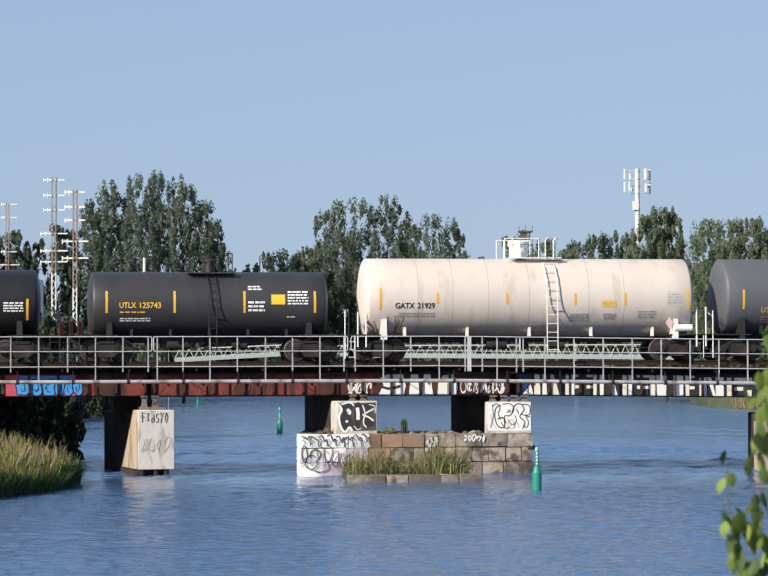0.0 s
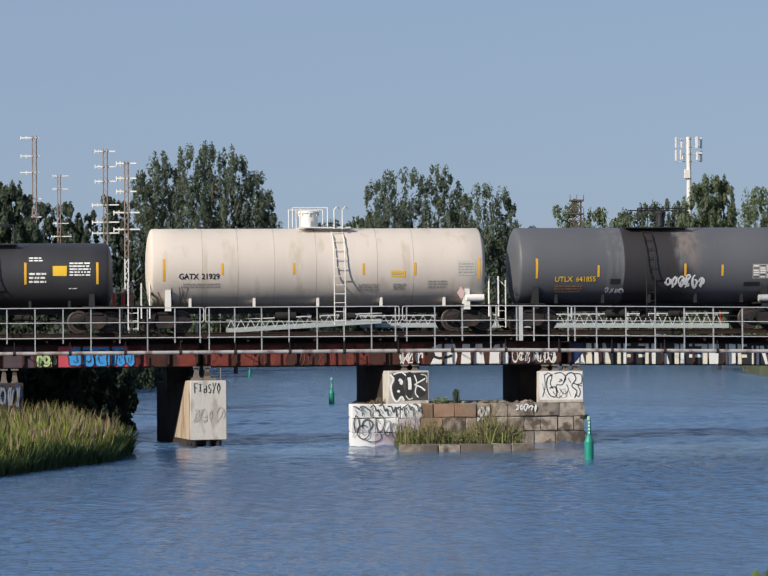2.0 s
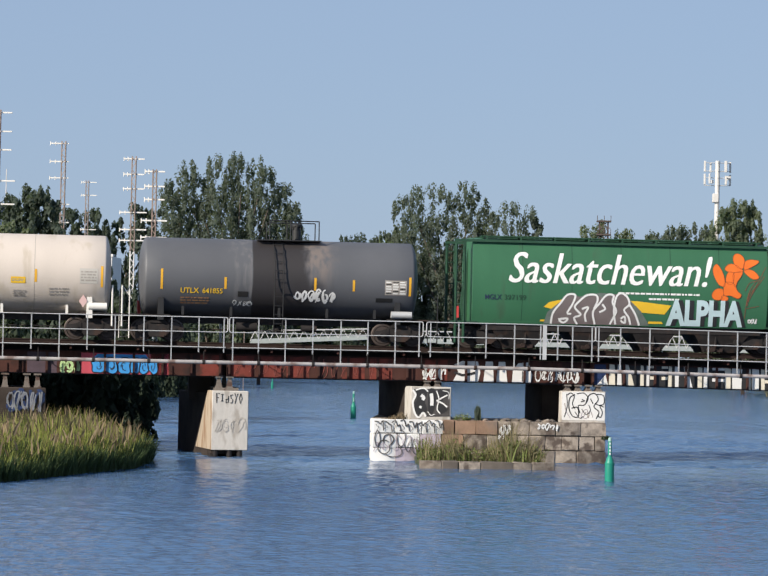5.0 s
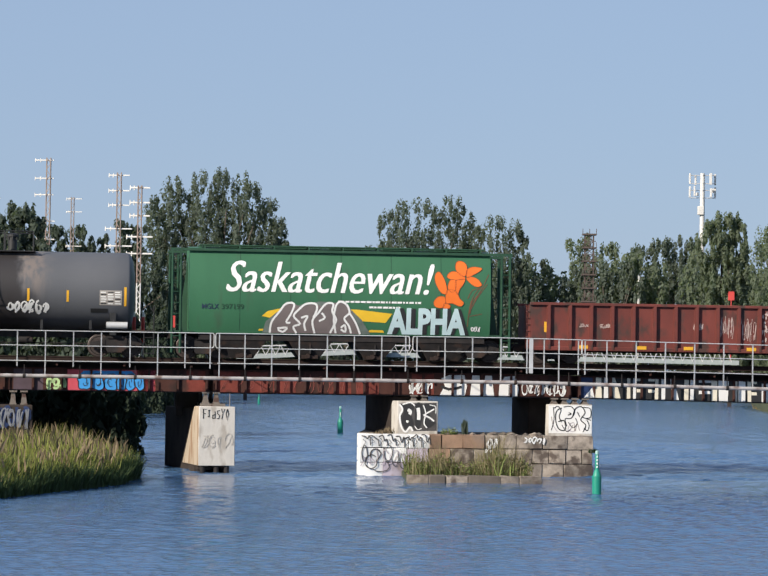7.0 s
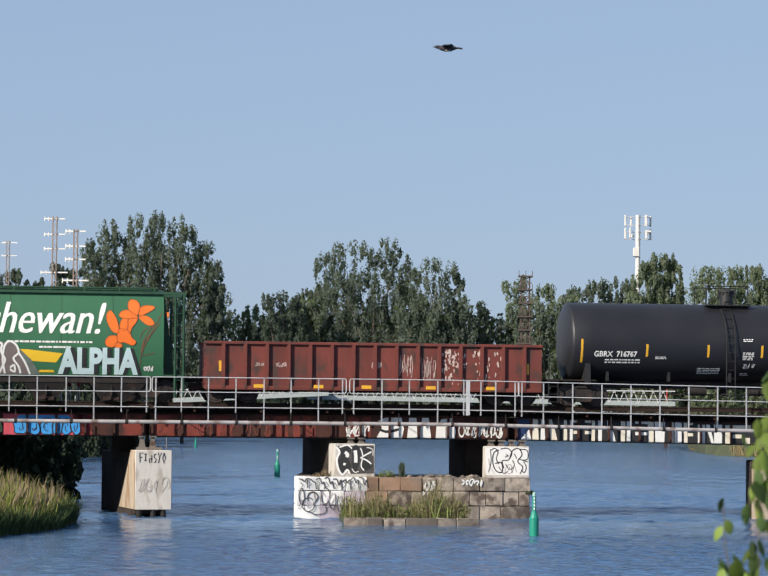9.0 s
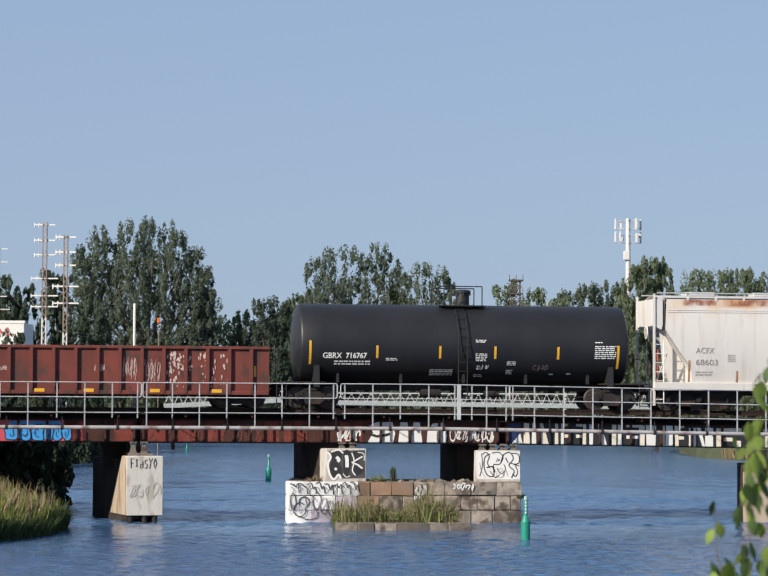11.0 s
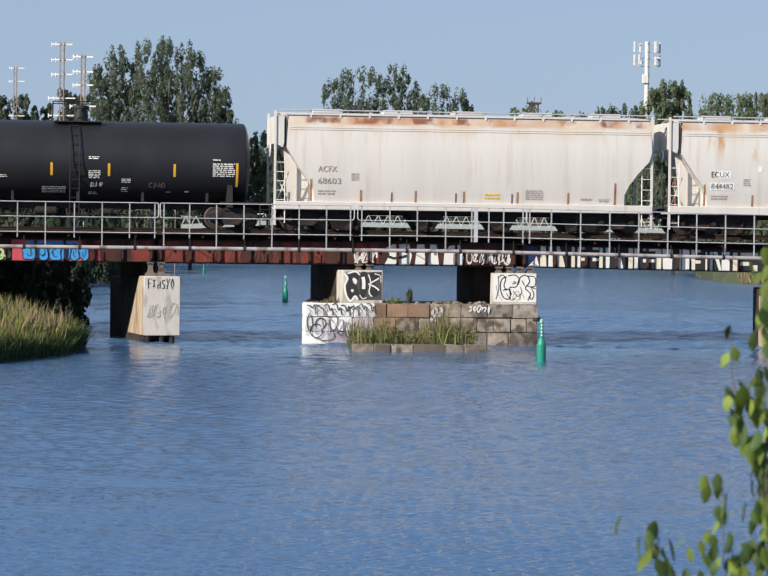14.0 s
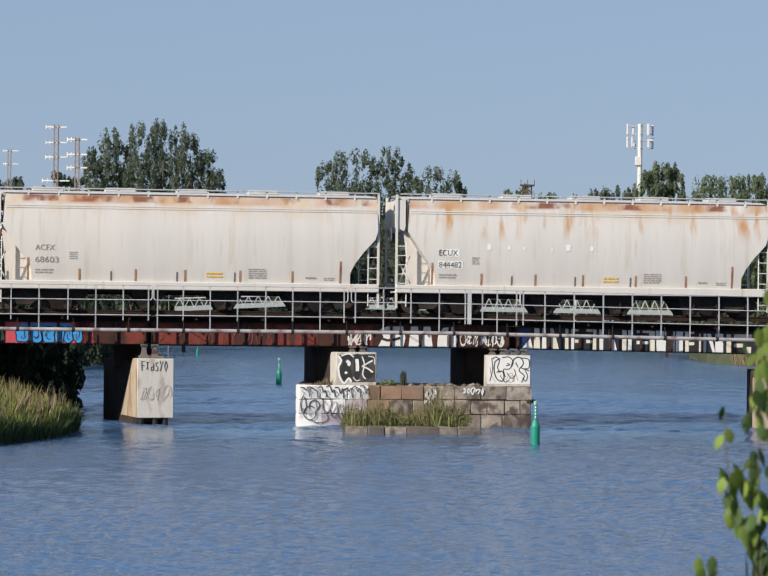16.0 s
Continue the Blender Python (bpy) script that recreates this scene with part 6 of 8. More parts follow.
    # corner posts, braces, ladders
    for x, s, w in ((x0 + 0.06, 1, 0.36), (x1 - 0.02, -1, 0.34)):
        if s > 0:
            bm = B()
            slab(bm, [(x, zt), (x + w, zt), (x + w, zt - 1.0), (x + w - 0.05, zt - 1.2), (x, zt - 1.05)], -1.40, 1.40)
            part("end_bulkhead", bm, M["hopper"], car)
        for y in (-1.42, 1.42):
            bm = B()
            box(bm, x - 0.03 if s > 0 else x - 0.06, x + 0.06 if s > 0 else x + 0.03, y - 0.03, y + 0.03, -0.02 + 0.2, zt + 0.2)
            part("corner_post", bm, M["hopper"], car)
            xa, xb = sorted((x + s * 0.02, x + s * 0.40))
            ladder(car, M["cream_metal"], xa, xb, y, 0.25, 7.4 - RAIL if s < 0 else 7.0 - RAIL, 7)
        if s > 0:
            bm = B()
            rod(bm, (x + 0.1, -1.3, 1.1), (x + 0.55, -1.3, 2.2), 0.03, 6)
            rod(bm, (x + 0.6, -1.3, 1.1), (x + 0.15, -1.3, 1.9), 0.03, 6)
            part("end_brace", bm, M["hopper"], car)
    part("brake_wheel", turned(B(), [(-0.02, 0.22), (0.02, 0.22), (0.02, 0.26), (-0.02, 0.26)], "x", (x0 - 0.05, -0.6, 7.3 - RAIL), 16), M["cream_metal"], car)
    # writing, strips, rust
    ink = M["black"] if rusty else M["grey_letter"]
    number("ECUX" if rusty else "ACFX", X, a0 + 1.72, a0 + 2.45, 6.48, 6.70, surf, ink, body, 0.0)
    number(num, X, a0 + 1.72, a0 + 2.60, 6.02, 6.24, surf, ink, body, 0.0)
    if rusty:
        for u, v, z in ((1.95, 2.52, 6.44), (2.05, 2.66, 5.98), (1.68, 2.0, 5.98)):
            decal("paint_patch", X, a0 + u, a0 + v, z, z + 0.30, surf, M["white_paint"], body)
    print_block(X, a0 + 1.72, a0 + 2.4, 5.60, 5.80, surf, 2, M["print_grey"], body, seed)
    rnd = random.Random(seed)
    for x in (1.42, 3.35, 5.47, 7.35, 9.45, 11.45, 13.3):
        decal("reflective_strip", X, a0 + x, a0 + x + 0.08, 5.36, 5.80 if 2 < x < 13 else 6.2, surf, M["rust"], body)
    for x in (4.55, 7.05, 9.25):
        decal("dark_strip", X, a0 + x, a0 + x + 0.06, 5.36, 5.72, surf, M["grey_paint"], body)
    for x, w, z, h, r in ((8.2, 0.6, 5.5, 0.25, 2), (9.8, 0.7, 5.5, 0.4, 5), (12.0, 0.4, 5.5, 0.12, 1), (3.0, 0.3, 6.15, 0.3, 4), (12.7, 0.4, 5.45, 0.14, 2)):
        print_block(X, a0 + x, a0 + x + w, z, z + h, surf, r, M["yellow_decal"] if x == 8.2 else M["print_grey"], body, seed + int(x * 10))
    if rusty:
        for x, w in ((3.6, 0.16), (4.4, 0.12), (5.0, 0.10), (6.7, 0.18), (7.65, 0.14), (6.1, 0.07)):
            decal("paint_patch", X, a0 + x, a0 + x + w, 6.72, 6.72 + w * 1.4, surf, M["white_paint"], body)
    trucks(car, (x0 + 1.35, x1 - 1.35))
    coupler(car, x0 - 0.05, -1)
    coupler(car, x1 + 0.05, 1)
    bays(car, [x0 + 3.10, x0 + 6.02, x0 + 8.96, x0 + 11.9], 2.94, 0.80, 1.13, 0.80, 0.67, 0.03)
    return car


covered_hopper(67.26, "68603", 80, False)
covered_hopper(82.70, "844482", 90, True)

def block_row(cuts, z0, z1, face, kinds, parent, depth=0.5, seed=0):
    """A course of dressed stones along the front, each its own block, some proud of the rest."""
    rnd = random.Random(seed)
    for (a, b), k in zip(zip(cuts, cuts[1:]), kinds):
        p = rnd.uniform(0.0, 0.05)
        bm = B()
        soft_box(bm, a + 0.006, b - 0.006, face - p, face + depth, z0 + 0.006, z1 - 0.006, 0.025)
        for v in bm.verts:
            v.co += Vector((rnd.uniform(-1, 1), rnd.uniform(-1, 1), rnd.uniform(-1, 1))) * 0.022
        part("stone", bm, M[k], parent)


FACE = -4.5
bm = skew_block(B(), -3.70, 4.90, FACE + 0.10, 3.4, -1.2, 1.41, 0.0, 0.15)
part("core", bm, M["mortar"], base)
M["dark_grey_paint"] = material("faded black spray paint", (0.060, 0.055, 0.055), 0.8, vary=0.35, scale=5)
M["navy_paint"] = material("dark blue spray paint", (0.012, 0.03, 0.10), 0.6, vary=0.25)
M["dull_violet"] = material("dirty dark violet paint", (0.075, 0.05, 0.065), 0.8, vary=0.35, scale=3)
# white letters behind the reeds, their colour dimmed for the shade there
M["shaded_white"] = material("white spray paint greyed for shade", (0.20, 0.21, 0.24), 0.8, vary=0.25, scale=4)
W, S, O = "white_paint", "stone", "stained_stone"
M["stained_stone"] = material("rust-stained stone", (0.23, 0.145, 0.098), 0.9, vary=0.45, scale=1.6, bump=0.4, island=0.15, stain=(0.20, 0.15, 0.12), stain_at=0.60)
M["lilac_paint"] = material("dirty lilac spray paint", (0.38, 0.33, 0.38), 0.8, vary=0.3, scale=2.5, bump=0.2, stain=(0.24, 0.18, 0.15), stain_at=0.56, stain_scale=2)
block_row([-3.80, -2.95, -1.95, -1.15, -0.72, 0.10, 0.92, 1.45, 2.10, 3.10, 4.05, 5.02], 0.96, 1.48, FACE, [W, W, W, O, O, O, S, S, S, S, S], base, seed=1)
block_row([-3.80, -2.90, -2.0, -1.2, -0.4, 0.5, 1.3, 2.1, 2.72, 3.35, 4.0, 4.6, 5.0], 0.42, 0.96, FACE, [W, W, "lilac_paint", O, S, S, S, S, S, S, S, S], base, seed=2)
block_row([-3.82, -2.92, -1.9, -0.9, 0.2, 1.2, 2.2, 3.1, 3.92, 5.02], -0.35, 0.42, FACE, [W, "lilac_paint", S, S, S, S, S, S, S], base, seed=3)
# side and rear courses
for r, (z0, z1) in enumerate(((-0.35, 0.42), (0.42, 0.96), (0.96, 1.48))):
    for i in range(6):
        y0 = FACE + 0.52 + 1.22 * i
        for x, s in ((-3.78, 1), (4.98, -1)):
            bm = B()
            xa, xb = sorted((0.0, s * 0.4))
            soft_box(bm, xa, xb, 0, 1.19, z0 + 0.012, z1 - 0.012, 0.03)
            ob = part("stone", bm, M["white_paint"] if s > 0 and i == 0 else M["stone"], base)
            ob.location = (x + 0.15 * (y0 - FACE), y0, 0)
# low kerb in front
cuts = [-2.75, -2.0, -1.4, -0.6, 0.55, 1.2, 2.0]
block_row(cuts, -0.5, 0.20, -10.6, ["stone", "mortar", "stone", "mortar", "stone", "stone"], base, 0.45, seed=4)
part("ledge_fill", skew_block(B(), -2.65, 1.95, -10.1, -4.4, -0.6, 0.13, 0.0, 0.08), M["soil"], base)
front = flat(FACE - 0.055)
rs = random.Random(101)
spikes = B()
for k in range(8):      # pointed letters that cannot be read, along the top course
    a = -3.72 + 0.32 * k
    h = lambda v: 1.0 + 0.5 * v
    stroke(spikes, smooth([(a, h(rs.uniform(0.6, 0.95))), (a + 0.14, h(rs.uniform(0.7, 0.95))), (a + 0.22, h(rs.uniform(0.35, 0.6))), (a + 0.30, h(rs.uniform(0.5, 0.85))), (a + 0.34, h(rs.uniform(0.0, 0.25)))]), 0.040, front)
    stroke(spikes, [(a + rs.uniform(0, 0.1), h(rs.uniform(0.0, 0.3))), (a + 0.16, h(rs.uniform(0.3, 0.5))), (a + 0.05, h(rs.uniform(0.5, 0.7)))], 0.022, front)
for cx, cz, rx, rz, w in ((-3.6, 0.75, 0.10, 0.3, 0.024), (-2.15, 0.5, 0.14, 0.3, 0.02), (-3.2, 0.72, 0.2, 0.2, 0.03), (-2.72, 0.78, 0.16, 0.30, 0.022), (-3.35, 0.45, 0.22, 0.26, 0.026), (-2.45, 0.62, 0.12, 0.34, 0.02), (-3.0, 0.30, 0.34, 0.22, 0.022)):
    ph = rs.uniform(0, 6)
    stroke(spikes, [(cx + rx * math.cos(ph + 0.45 * i) * rs.uniform(0.9, 1.1), cz + rz * math.sin(ph + 0.45 * i)) for i in range(rs.choice((9, 12, 14)))], w * 1.5, front)
part("graffiti", spikes, M["dark_grey_paint"], base, "thin black sprayed outlines")
lil = B()
for k in range(7):
    a = -3.75 + 0.25 * k
    stroke(lil, smooth([(a, rs.uniform(0.1, 0.5)), (a + 0.15, rs.uniform(0.3, 0.8)), (a + 0.1, rs.uniform(0.6, 0.95)), (a + 0.3, rs.uniform(0.2, 0.9))]), 0.03, front, 0.011)
part("graffiti", lil, M["lilac_paint"], base, "dull lilac sprayed strokes")
part("graffiti", scrawl(B(), 0.98, 1.42, 0.98, 1.42, front, 104, 2, 0.05, 4), M["white_paint"], base, "white tag on stone")
part("graffiti", scrawl(B(), 2.35, 3.25, 1.15, 1.42, front, 105, 5, 0.045, 2), M["white_paint"], base, "white tag on stone")
part("graffiti", scrawl(B(), 0.9, 1.2, 0.8, 0.98, front, 106, 2, 0.03, 2), M["white_paint"], base, "white tag on stone")
# rubble on top
rnd = random.Random(9)
for k in range(22):
    bm = bmesh.new()
    bmesh.ops.create_icosphere(bm, subdivisions=1, radius=rnd.uniform(0.06, 0.17))
    for v in bm.verts:
        v.co = Vector((v.co.x * 1.3 * rnd.uniform(0.7, 1.2), v.co.y * rnd.uniform(0.7, 1.2), v.co.z * 0.8))
    alone("loose_stone", bm, M["mortar"] if k % 3 else M["stone"], on_bridge(rnd.uniform(-0.5, 3.2), rnd.uniform(-4.2, -3.2), 1.51), "dark loose stone on the stone base", "stone", "rubble", sharp=20)

# the two shafts on the base
p2 = thing("bridge_pier", on_bridge(0, 0, 0.045), "pale concrete pier with black and white bubble graffiti", "bridge pier", "bridge piers")
part("shaft", nose(-2.25, -0.72, -3.45, -2.45, -1.40, 1.40, 2.70, -0.093), [M["concrete"], M["concrete"]], p2)
part("rear_shaft", skew_block(B(), -2.365, -0.95, -2.38, 2.2, 1.40, 2.86, 0.0, -0.105), M["shaded_masonry"], p2, "rear of the pier, dark with the deck's shade in its colour")
bearing(-1.35, p2, 2.70, 2.93)
f2 = flat(-3.452)
q2 = lambda pts: [(-2.22 + 1.47 * u, 1.54 + 1.14 * v) for u, v in pts]
part("graffiti_ground", outline(B(), q2([(0.03, 0.93), (0.98, 0.97), (0.99, 0.05), (0.36, 0.03), (0.30, 0.12), (0.19, 0.0), (0.08, 0.1), (0.02, 0.5), (0.1, 0.72)]), f2, 0.008), M["dark_grey_paint"], p2, "faded black sprayed ground")
dark = B()
outline(dark, q2(smooth([(0.10, 0.88), (0.3, 0.95), (0.40, 0.80), (0.34, 0.55), (0.40, 0.25), (0.28, 0.10), (0.16, 0.12), (0.07, 0.4), (0.14, 0.62)], True, 4)[:-1]), f2, 0.010)
outline(dark, q2(smooth([(0.44, 0.9), (0.60, 0.92), (0.62, 0.5), (0.55, 0.15), (0.44, 0.2)], True, 4)[:-1]), f2, 0.011)
outline(dark, q2(smooth([(0.66, 0.9), (0.94, 0.88), (0.8, 0.6), (0.95, 0.3), (0.7, 0.15)], True, 4)[:-1]), f2, 0.012)
part("graffiti", dark, M["black_paint"], p2, "black sprayed bubble letters")
wl = B()
for w, ln in ((0.075, ((0.02, 0.90), (0.10, 0.74), (0.03, 0.5), (0.08, 0.16), (0.19, 0.0), (0.30, 0.16), (0.37, 0.03))), (0.05, ((0.1, 0.9), (0.3, 0.97), (0.42, 0.86))), (0.12, ((0.24, 0.74), (0.31, 0.66), (0.28, 0.58))),
              (0.09, ((0.20, 0.36), (0.26, 0.33))), (0.13, ((0.50, 0.80), (0.52, 0.62), (0.52, 0.40))), (0.055, ((0.64, 0.55), (0.78, 0.66), (0.92, 0.76))), (0.06, ((0.66, 0.55), (0.80, 0.48), (0.92, 0.36))), (0.045, ((0.64, 0.88), (0.70, 0.62), (0.66, 0.3), (0.74, 0.14))),
              (0.03, ((0.80, 0.9), (0.95, 0.84), (0.96, 0.62))), (0.03, ((0.42, 0.2), (0.5, 0.08), (0.6, 0.12)))):
    stroke(wl, smooth(q2(ln)), w, f2, 0.017)
part("graffiti", wl, M["white_paint"], p2, "white sprayed loops")
p3 = thing("bridge_pier", on_bridge(0, 0, 0.045), "white-sprayed concrete pier with black outlines", "bridge pier", "bridge piers")
part("shaft", nose(3.57, 5.28, -2.95, -2.62, -2.55, 1.40, 2.64, -0.09), [M["concrete"], M["concrete"]], p3)
part("rear_shaft", skew_block(B(), 3.22, 4.7, -0.6, 1.9, 1.40, 2.84, 0.0, -0.10), M["shaded_masonry"], p3, "rear of the pier, dark with the deck's shade in its colour")
bearing(4.05, p3, 2.64, 2.88)
bearing(4.85, p3, 2.64, 2.88)
fill, line = B(), B()
f3 = flat(-2.952)
outline(fill, [(3.60, 1.54), (5.26, 1.54), (5.25, 2.60), (4.1, 2.615), (3.60, 2.59)], f3, 0.006)
part("graffiti_fill", fill, M["white_paint"], p3, "white sprayed ground")
q3 = lambda pts: [(3.60 + 1.66 * u, 1.55 + 1.04 * v) for u, v in pts]
for w, ln in ((0.035, ((0.30, 0.92), (0.18, 0.80), (0.16, 0.45), (0.24, 0.15), (0.38, 0.12), (0.36, 0.45), (0.22, 0.42))), (0.03, ((0.34, 0.95), (0.50, 0.98), (0.60, 0.8), (0.52, 0.55), (0.38, 0.52), (0.42, 0.25))),
              (0.03, ((0.46, 0.75), (0.52, 0.70), (0.44, 0.66))), (0.035, ((0.55, 0.6), (0.62, 0.9), (0.76, 0.97), (0.84, 0.75), (0.74, 0.5), (0.86, 0.3), (0.80, 0.05))), (0.03, ((0.80, 0.95), (0.96, 0.9), (0.97, 0.6), (0.86, 0.55))),
              (0.03, ((0.66, 0.78), (0.72, 0.6))), (0.03, ((0.76, 0.6), (0.98, 0.48))), (0.03, ((0.12, 0.9), (0.20, 0.98), (0.28, 0.84), (0.24, 0.6), (0.30, 0.4))), (0.025, ((0.46, 0.4), (0.56, 0.2), (0.66, 0.36), (0.62, 0.55))), (0.03, ((0.88, 0.5), (0.94, 0.3), (0.90, 0.1), (0.82, 0.2))), (0.025, ((0.3, 0.3), (0.42, 0.06), (0.5, 0.14))), (0.025, ((0.1, 0.95), (0.12, 0.5), (0.06, 0.1)))):
    stroke(line, smooth(q3(ln)), w * 1.15, f3, 0.014)
thin = B()
for ln in (((0.44, 0.05), (0.48, 0.3), (0.58, 0.38), (0.6, 0.1), (0.5, 0.08), (0.56, 0.3)), ((0.62, 0.08), (0.66, 0.34), (0.72, 0.1)), ((0.06, 0.6), (0.1, 0.3), (0.2, 0.05))):
    stroke(thin, smooth(q3(ln)), 0.022, f3, 0.013)
part("graffiti", thin, M["lilac_paint"], p3, "thin dull pink scribble")
part("graffiti", line, M["black_paint"], p3, "thin black sprayed outlines")

M["grime"] = material("grey-brown run-off", (0.42, 0.39, 0.35), 0.9, vary=0.2, scale=5)
# tags on the first pier
f1 = flat(-3.453)
tag = B()
for k, lines in enumerate(([[(0.05, 0), (0, 1), (0.75, 0.95)], [(0.05, 0.55), (0.6, 0.5)]], [[(0.3, 0.2), (0.3, 0.85)], [(0, 0.85), (0.6, 0.88)], [(0, 0.2), (0.55, 0.2)]],
                           [[(0.7, 0.75), (0.7, 0.05), (0.1, 0.0), (0.1, 0.35), (0.7, 0.42)]], [[(0.75, 0.85), (0.15, 0.8), (0.2, 0.5), (0.7, 0.35), (0.5, 0.0), (0.05, 0.0)]],
                           [[(0.05, 1), (0.4, 0.5), (0.85, 1)], [(0.4, 0.5), (0.15, -0.05)]], [[(0.4, 1), (0.05, 0.5), (0.35, -0.1), (0.75, 0.5), (0.4, 1)]])):
    for ln in lines:
        stroke(tag, [(-9.55 + 0.168 * k + 0.15 * u, 1.95 + 0.36 * v) for u, v in ln], 0.030, f1)
part("graffiti", tag, M["black_paint"], p1, "black tag")
part("graffiti", scrawl(B(), -9.65, -8.42, 0.80, 1.4, f1, 33, 4, 0.026, 3), M["grime"], p1, "faint grey outlines")

M["faded_red_paint"] = material("faded red spray paint", (0.26, 0.07, 0.055), 0.8, vary=0.3)
f0 = flat(-3.35)
part("graffiti", scrawl(B(), -17.3, -15.95, 1.5, 2.35, f0, 91, 5, 0.05, 3), M["shaded_white"], p0, "white sprayed letters")
part("graffiti", scrawl(B(), -17.3, -15.95, 1.5, 2.35, flat(-3.34), 92, 4, 0.10, 3), M["navy_paint"], p0, "dark blue sprayed letters")
# paint on the girders
fa = flat(-0.006)


def panel_paint(span, x0, x1, mat, z0=2.95, z1=3.76, label=""):
    bm = B()
    n = max(1, int((x1 - x0) / 0.5))
    for i in range(n):
        a, b = x0 + (x1 - x0) * i / n, x0 + (x1 - x0) * (i + 1) / n
        bm.faces.new([bm.verts.new((x, -0.004, z + sag(x))) for x, z in ((a, z0), (b, z0), (b, z1), (a, z1))])
    return part("painted_panel", bm, M[mat], span, label)


panel_paint(spanA, -16.6, -15.5, "dull_violet")
panel_paint(spanA, -14.6, -11.34, "pink_paint", label="pink-red sprayed ground")
fill, line = B(), B()
blobs(fill, line, -14.2, -12.75, 2.98, 3.6, fa, 41, 3, 0.035)
blobs(fill, line, -12.75, -11.75, 2.98, 3.6, fa, 43, 3, 0.03)
outline(fill, [(-14.2, 3.5), (-12.0, 3.5), (-12.2, 3.72), (-14.0, 3.72)], fa, 0.006)
part("graffiti", fill, M["blue_paint"], spanA, "bright blue sprayed letters")
part("graffiti", line, M["black_paint"], spanA)
M["lime_paint"] = material("pale lime spray paint", (0.45, 0.62, 0.30), 0.6, vary=0.3, scale=5)
part("graffiti", scrawl(B(), -15.4, -14.65, 2.97, 3.5, fa, 45, 3, 0.08, 3), M["lime_paint"], spanA, "pale green scrawl")
for a, b in ((-10.15, -9.45), (-12.0, -11.3)):
    panel_paint(spanA, a, b, "girder_red")
for k in range(8):
    if k in (0, 1, 2, 4, 5, 7):
        a = -9.05 + 1.052 * k
        panel_paint(spanB, a + 0.06, a + 0.92, "girder_red")
part("graffiti", scrawl(B(), -8.9, -3.5, 3.0, 3.7, fa, 46, 12, 0.02, 2), M["faded_red_paint"], spanB, "faded red scrawl")
part("graffiti", scrawl(B(), -1.75, -0.85, 2.98, 3.55, fa, 47, 3, 0.05, 5), M["white_paint"], spanB, "white scrawl on black")
wb, bb = B(), B()
outline(wb, [(-0.55, 2.96), (0.42, 2.96), (0.5, 3.3), (0.4, 3.74), (-0.2, 3.74), (-0.5, 3.6), (-0.35, 3.35)], fa, 0.006)
outline(wb, [(0.62, 2.96), (1.02, 2.96), (0.98, 3.74), (0.70, 3.74)], fa, 0.006)
outline(wb, [(1.10, 2.96), (1.55, 2.96), (1.45, 3.74), (1.2, 3.74)], fa, 0.006)
outline(wb, [(1.72, 2.96), (2.45, 2.96), (2.5, 3.25), (2.35, 3.74), (1.95, 3.7), (1.75, 3.4)], fa, 0.006)
part("graffiti", wb, M["white_paint"], spanB, "solid white sprayed letters")
stroke(bb, [(-0.5, 3.30), (-0.2, 3.20), (0.1, 3.24), (0.3, 3.30)], 0.10, fa, 0.012)
stroke(bb, [(2.12, 3.0), (2.12, 3.4)], 0.03, fa, 0.012)
part("graffiti", bb, M["black_paint"], spanB)
part("graffiti", scrawl(B(), 2.6, 4.3, 2.98, 3.55, fa, 49, 7, 0.04, 4), M["white_paint"], spanB, "white scrawl")
panel_paint(spanC, 4.8, 5.35, "navy_paint")
panel_paint(spanC, 5.45, 14.55, "black_paint", label="black sprayed ground")
panel_paint(spanD, 14.8, 24.0, "black_paint", label="black sprayed ground")
M["cream_paint"] = material("cream spray paint", (0.72, 0.66, 0.54), 0.7, vary=0.12, scale=2)


def block_letters(span, x0, n, w, seed):
    """Pale blocky shapes that cannot be read, one mesh a letter."""
    rnd = random.Random(seed)
    for k in range(n):
        a = x0 + w * k
        bm = B()
        fs = lambda x, z: -0.006
        z0, z1 = 2.96, 3.70
        q = lambda *p: outline(bm, [(a + u * w, z0 + v * (z1 - z0) + sag(a)) for u, v in p], fs, 0.004)
        kind = k % 4
        q((0.02, 0), (0.28, 0), (0.28, 1), (0.02, 1))
        if kind == 0:
            q((0.61, 0), (0.90, 0), (0.90, 1), (0.61, 1))
            q((0.30, 1), (0.45, 1), (0.60, 0.1), (0.60, 0), (0.52, 0))
        elif kind == 1:
            q((0.281, 0.66), (0.94, 0.66), (0.94, 1), (0.281, 1))
            q((0.281, 0.32), (0.62, 0.32), (0.62, 0.52), (0.281, 0.52))
            q((0.75, 0), (0.92, 0), (0.92, 0.35), (0.75, 0.35))
        elif kind == 2:
            q((0.45, 0), (0.65, 0), (0.65, 0.6), (0.45, 0.6))
            q((0.28, 0.40), (0.44, 0.40), (0.44, 0.60), (0.28, 0.60))
            q((0.72, 0.0), (0.95, 0), (0.95, 0.9), (0.72, 0.9))
        else:
            q((0.28, 0.36), (0.66, 0.36), (0.66, 0.58), (0.28, 0.58))
            q((0.67, 0), (0.94, 0), (0.94, 1), (0.67, 1))
            q((0.28, 0.0), (0.4, 0.0), (0.4, 0.2), (0.28, 0.2))
        part("graffiti_letter", bm, M["white_paint"] if rnd.random() < 0.6 else M["cream_paint"], span)


